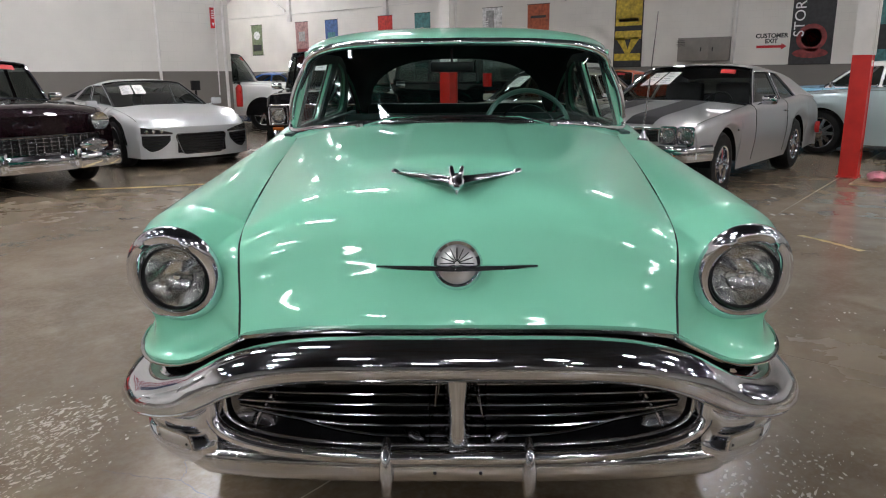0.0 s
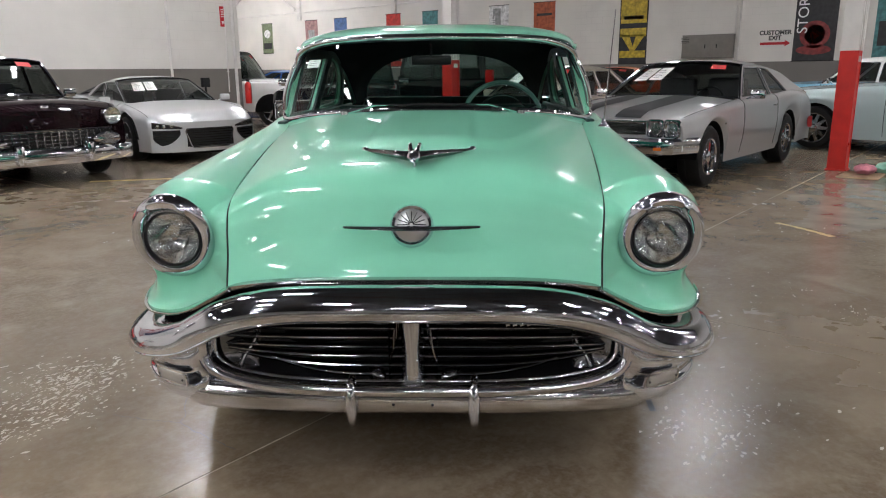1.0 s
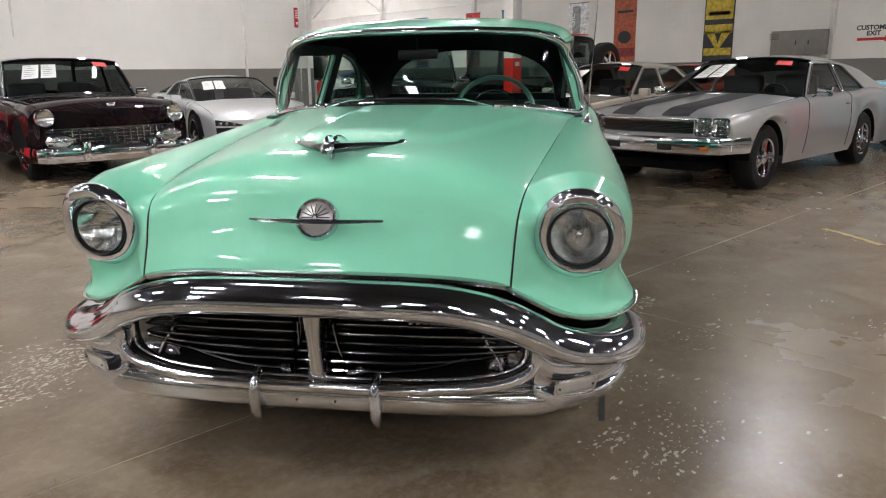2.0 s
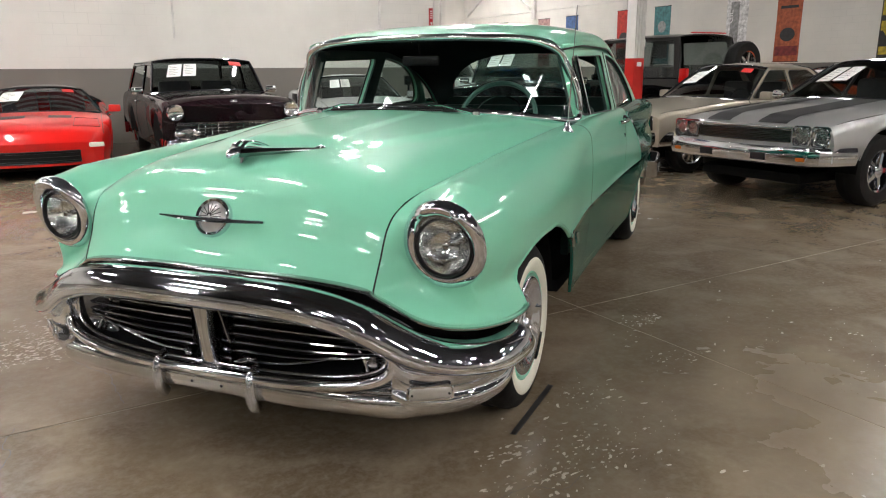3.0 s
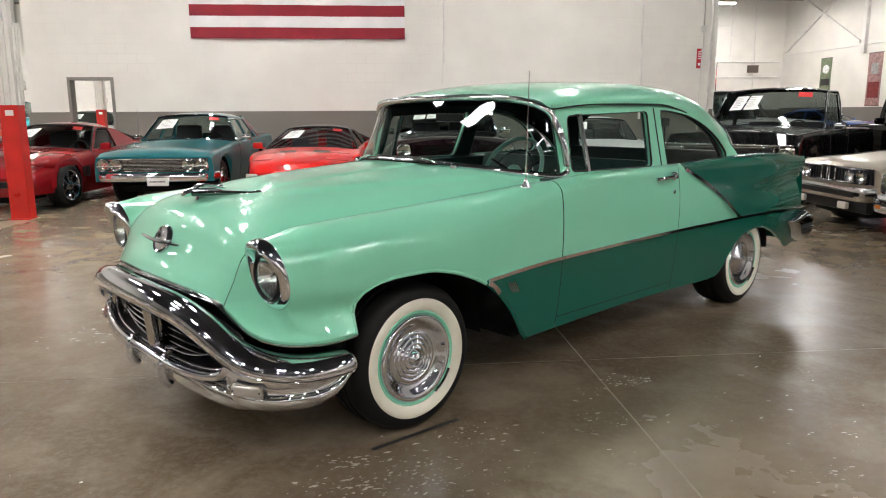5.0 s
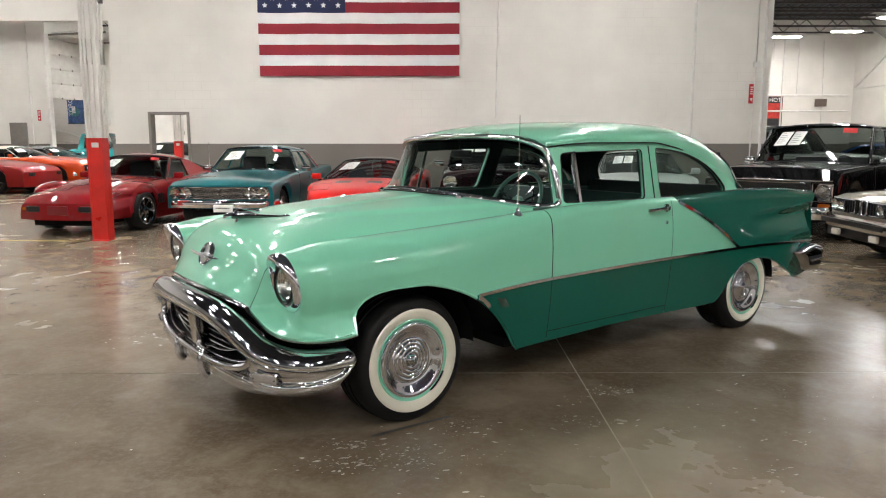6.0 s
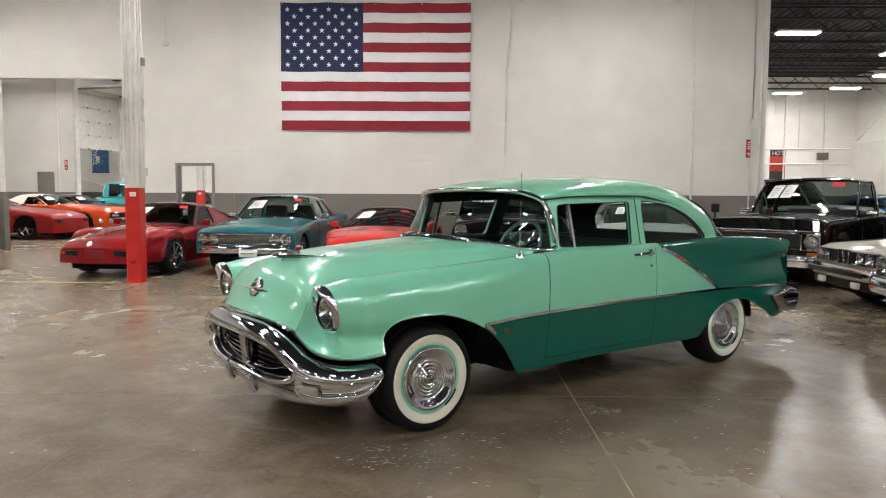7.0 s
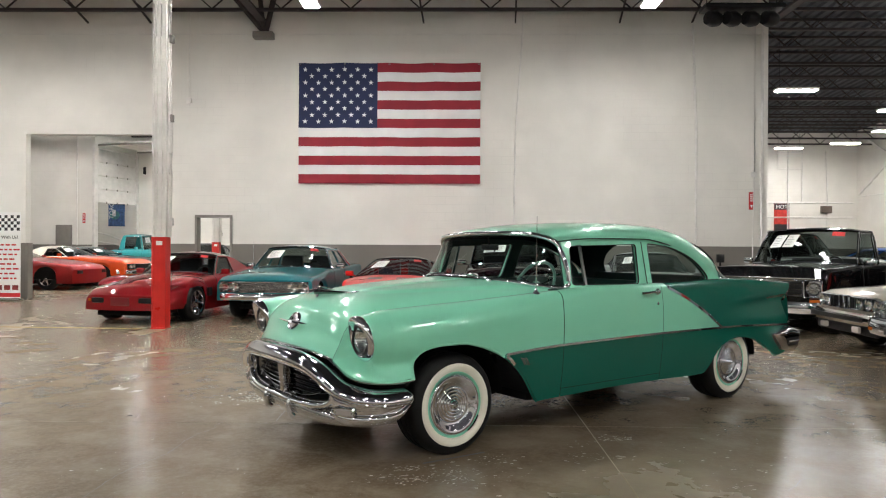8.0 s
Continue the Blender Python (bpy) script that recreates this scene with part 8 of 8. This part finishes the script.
rollup_door()
poster(pose(-14.42, YN, 2.96), 0.85, 1.12, P_BLUE, [("o", -0.1, 0, 0.3, 0.2, P_TEAL), ("b", -0.15, 0.1, 0.2, 0.3, P_WHITE)], "blue banner with a pale shape", "TORQ")
for z0, z1 in ((2.2, 1.7), (1.75, 1.5)):
    tagged(part("hose", bm_of(tube, spline([(-16.4, YN - 0.08, z0), (-15.0, YN - 0.1, z0 - 0.22), (-13.8, YN - 0.1, z1 - 0.1), (-12.6, YN - 0.08, z1)], 20), 0.035, 8), WHITE_STEEL), "pale hose slung along the far wall", "hose", "hoses")
ob = small_box("steel_door", pose(-14.34, SIDE - 0.03, 1.15), (0.72, 0.06, 2.3), GREY_PAINT, "closed grey steel door in the workshop wall", "door")
for x in (-16.67, -16.35, -13.75):
    bm = bmesh.new()
    tube(bm, [(x, SIDE - 0.04, 1.4), (x, SIDE - 0.04, 7.0)], 0.03, 8)
    tagged(part("conduit", bm, WHITE_STEEL), "white conduit on the workshop wall", "conduit", "conduits on the walls")

# roof steel that reaches down to the flag wall
def wall_truss(x):
    root = thing("roof_bracket", pose(x, Y1, 0), "dark red steel brace from the wall up to a roof girder", "brace", "roof braces")
    part("seat", bm_of(box, (0, -0.12, 6.65), (0.5, 0.24, 0.16), 0.01), GREY_PAINT, root)
    bm = bmesh.new()
    sec = [(-0.05, -0.05), (0.05, -0.05), (0.05, 0.05), (-0.05, 0.05)]
    for a, b in (((0, -0.1, 6.75), (-1.0, -1.6, 7.95)), ((0, -0.1, 6.75), (0.05, -0.9, 7.95)), ((0.05, -0.1, 6.75), (0.5, -0.6, 7.95))):
        bm = bmesh.new()
        sweep(bm, [a, b], sec)
        part("diagonal", bm, JOIST, root, smooth=False)


wall_truss(-1.71)
for x in (-9.0, -6.2, -4.6, 2.3, 4.6, 7.2, 9.0):
    bm = bmesh.new()
    sweep(bm, [(x, Y1 - 0.02, 7.0), (x - 0.1, Y1 - 1.6, 7.5)], [(-0.02, -0.02), (0.02, -0.02), (0.02, 0.02), (-0.02, 0.02)])
    tagged(part("bridging_rod", bm, JOIST, smooth=False), "thin dark steel rod bracing a joist to the wall", "brace", "bridging rods")


def heater(m):
    root = thing("unit_heater", m, "black ducts and fans hung under the roof", "heater")
    part("shelf", bm_of(box, (0, 0, 0.16), (1.8, 0.5, 0.1), 0.01), BLACK, root)
    for i in range(4):
        bm = bmesh.new()
        lathe(bm, [(-0.16, 0.02), (-0.16, 0.15), (0.0, 0.19), (0.16, 0.15), (0.16, 0.02)], 16, pose(-0.65 + i * 0.43, 0, -0.08, 0, 0, 25))
        part("duct", bm, BLACK, root)
    for s in (-1, 1):
        part("hanger", bm_of(tube, [(s * 0.8, 0, 0.2), (s * 0.8, 0, 1.0)], 0.012, 6), BLACK, root)


heater(pose(9.7, 13.0, 6.75))


# ---- floor marks ----
def floor_strip(name, pts, width, mat, label, category, seed=0, n=40):
    rnd = random.Random(seed)
    sp = spline([(a, b, 0) for a, b in pts], n)
    bm = bmesh.new()
    rows = []
    for i, p in enumerate(sp):
        t = (sp[min(i + 1, n - 1)] - sp[max(i - 1, 0)]).normalized()
        s = Vector((-t.y, t.x, 0))
        w = width * (0.6 + 0.8 * rnd.random()) * 0.5
        j = s * rnd.uniform(-1, 1) * width * 1.2 if seed else Vector()
        rows.append([p + j - s * w + Vector((0, 0, 0.0012)), p + j + s * w + Vector((0, 0, 0.0012))])
    grid(bm, rows)
    bmesh.ops.recalc_face_normals(bm, faces=bm.faces)
    return tagged(part(name, bm, mat, None, smooth=False), label, category, kind="structure")


TAPE = base_material("black_tape", (0.015, 0.015, 0.015), 0.5)
CRACK = base_material("crack_dirt", (0.06, 0.047, 0.036), 0.5)
YELLOW_LINE = add_noise(base_material("worn_yellow_paint", (0.4, 0.29, 0.1), 0.6), 12, 0.4)
root = thing("floor_tape", pose(0, 0, 0), "strip of black tape stuck on the floor by the front wheel", "tape")
bm = bmesh.new()
a, b = Vector((2.94, 0.80, 0.0025)), Vector((3.33, 1.06, 0.0025))
s = Vector((-(b - a).y, (b - a).x, 0)).normalized() * 0.012
bm.faces.new([bm.verts.new(p) for p in (a - s, b - s, b + s, a + s)])
part("tape_strip", bm, TAPE, root, smooth=False)
floor_strip("crack", [(1.62, 2.45), (1.66, 2.37), (1.71, 2.25), (1.75, 2.18), (1.75, 2.02), (1.76, 1.84)], 0.004, CRACK, "thin crack in the concrete slab", "crack", 5)
floor_strip("crack", [(1.75, 2.18), (1.80, 2.22), (1.84, 2.29), (1.9, 2.36)], 0.003, CRACK, "thin crack branching across the slab", "crack", 7)
floor_strip("crack", [(1.38, 1.83), (1.34, 1.7), (1.36, 1.61), (1.28, 1.35), (1.28, 1.0), (1.2, 0.7), (1.16, 0.48), (1.16, 0.15)], 0.004, CRACK, "long thin crack in the concrete slab", "crack", 9)
floor_strip("crack", [(5.0, 0.38), (5.08, 0.46), (5.16, 0.56), (5.29, 0.62)], 0.003, CRACK, "thin crack in the concrete slab", "crack", 11)
floor_strip("crack", [(2.55, 0.55), (2.66, 0.5), (2.78, 0.5), (2.87, 0.43), (2.98, 0.47)], 0.003, CRACK, "thin crack in the concrete slab", "crack", 12)
PATCH = add_noise(base_material("pale_recoated_concrete", (0.25, 0.212, 0.165), 0.2), 3, 0.2, 0.04)
rnd = random.Random(8)
edge = spline([(a, b, 0.0015) for a, b in ((6.97, 1.31), (7.43, 1.25), (8.05, 1.44), (8.32, 1.67), (9.34, 1.64), (9.69, 1.33), (9.81, 0.98), (9.0, 0.55), (8.0, 0.4), (7.25, 0.62), (7.0, 0.76), (6.75, 0.91), (6.83, 1.09))], 150, True)
bm = bmesh.new()
bm.faces.new([bm.verts.new(p + Vector((rnd.uniform(-1, 1) * 0.05, rnd.uniform(-1, 1) * 0.03, 0))) for p in edge])
bmesh.ops.triangulate(bm, faces=bm.faces)
bmesh.ops.recalc_face_normals(bm, faces=bm.faces)
tagged(part("floor_patch", bm, PATCH, None, smooth=False), "pale glossy re-coated patch of floor", "floor patch", kind="structure")
floor_strip("road_mark", [(-7.5, 8.15), (-4.0, 8.05), (-2.0, 7.95)], 0.1, YELLOW_LINE, "worn yellow line painted on the floor", "floor line", 0, 60)
floor_strip("road_mark", [(4.6, 8.9), (5.4, 8.25), (6.0, 7.9)], 0.09, YELLOW_LINE, "worn yellow line painted on the floor", "floor line", 0, 30)
floor_strip("road_mark", [(6.95, 1.4), (6.85, 1.2), (6.65, 0.9)], 0.05, YELLOW_LINE, "scrap of worn yellow line on the floor", "floor line", 0, 20)

# flaked sealer: many small pale chips, thickest where traffic has worn the slab
FLAKE = add_noise(base_material("bare_pale_concrete", (0.46, 0.41, 0.34), 0.38), 40, 0.2)
rnd = random.Random(41)
bm = bmesh.new()
for cx, cy, spread, count in ((3.36, 0.90, 0.10, 30), (3.2, 0.58, 0.17, 60), (4.02, 1.0, 0.09, 22), (4.55, 0.85, 0.16, 14), (4.62, 0.40, 0.13, 26), (4.93, 0.75, 0.12, 10), (2.94, 0.72, 0.08, 12), (5.0, 1.25, 0.4, 14),
                              (1.5, 2.8, 0.22, 60), (1.15, 2.6, 0.2, 26), (2.32, 2.95, 0.16, 24), (6.9, 1.1, 0.22, 30), (7.8, 1.3, 0.4, 26), (9.6, 1.2, 0.4, 26), (4.0, 1.28, 0.08, 8), (5.6, -0.2, 0.6, 26), (0.4, 0.3, 0.7, 30), (3.6, 0.0, 0.6, 24),
                              (1.56, 2.80, 0.16, 220), (1.72, 2.92, 0.12, 130), (1.45, 2.60, 0.12, 110), (1.6, 3.1, 0.14, 90), (2.86, 0.70, 0.06, 26), (2.92, 0.52, 0.12, 40), (2.75, 0.50, 0.08, 16), (4.25, 1.45, 0.08, 40)):
    for k in range(int(count * 1.8)):
        x, y = rnd.gauss(cx, spread), rnd.gauss(cy, spread * 0.6)
        r = 0.0018 + 0.007 * rnd.random() ** 3.2
        turn, long = rnd.uniform(-0.4, 0.9), rnd.uniform(1.0, 3.2)
        lift = rnd.uniform(0.0006, 0.002)
        vs = []
        n = rnd.randint(5, 8)
        for j in range(n):
            a = 2 * math.pi * j / n
            q = r * rnd.uniform(0.35, 1.25)
            u, v = q * long * math.cos(a), q * math.sin(a)
            vs.append(bm.verts.new((x + u * math.cos(turn) - v * math.sin(turn), y + u * math.sin(turn) + v * math.cos(turn), lift)))
        bm.faces.new(vs)
tagged(part("sealer_flakes", bm, FLAKE, None, smooth=False), "small pale chips where the floor sealer has flaked off", "floor flakes", kind="stuff")

# rags and card at the foot of the column
root = thing("rag_heap", pose(10.6, 1.45, 0), "pink and green rags lying on a card at the column's foot", "rags")
part("card", bm_of(box, (-0.1, -0.1, 0.006), (0.6, 0.45, 0.01), 0.002), flat("card", (0.3, 0.2, 0.12)), root, smooth=False)
for k, (dx, dy, mat, nm) in enumerate(((0.02, -0.12, flat("pink_cloth", (0.55, 0.2, 0.25)), "pink_rag"), (0.3, -0.3, flat("green_cloth", (0.2, 0.42, 0.33)), "green_rag"))):
    bm = bmesh.new()
    rows = []
    for i in range(9):
        rows.append([Vector((dx + 0.17 * math.cos(j * 0.524) * math.sin(i * math.pi / 8), dy + 0.13 * math.sin(j * 0.524) * math.sin(i * math.pi / 8),
                             0.07 - 0.06 * math.cos(i * math.pi / 8) + 0.03 * noise.noise((i * 0.7, j * 0.9, k * 5)))) for j in range(12)])
    grid(bm, rows, wrap=True)
    part(nm, bm, mat, root)
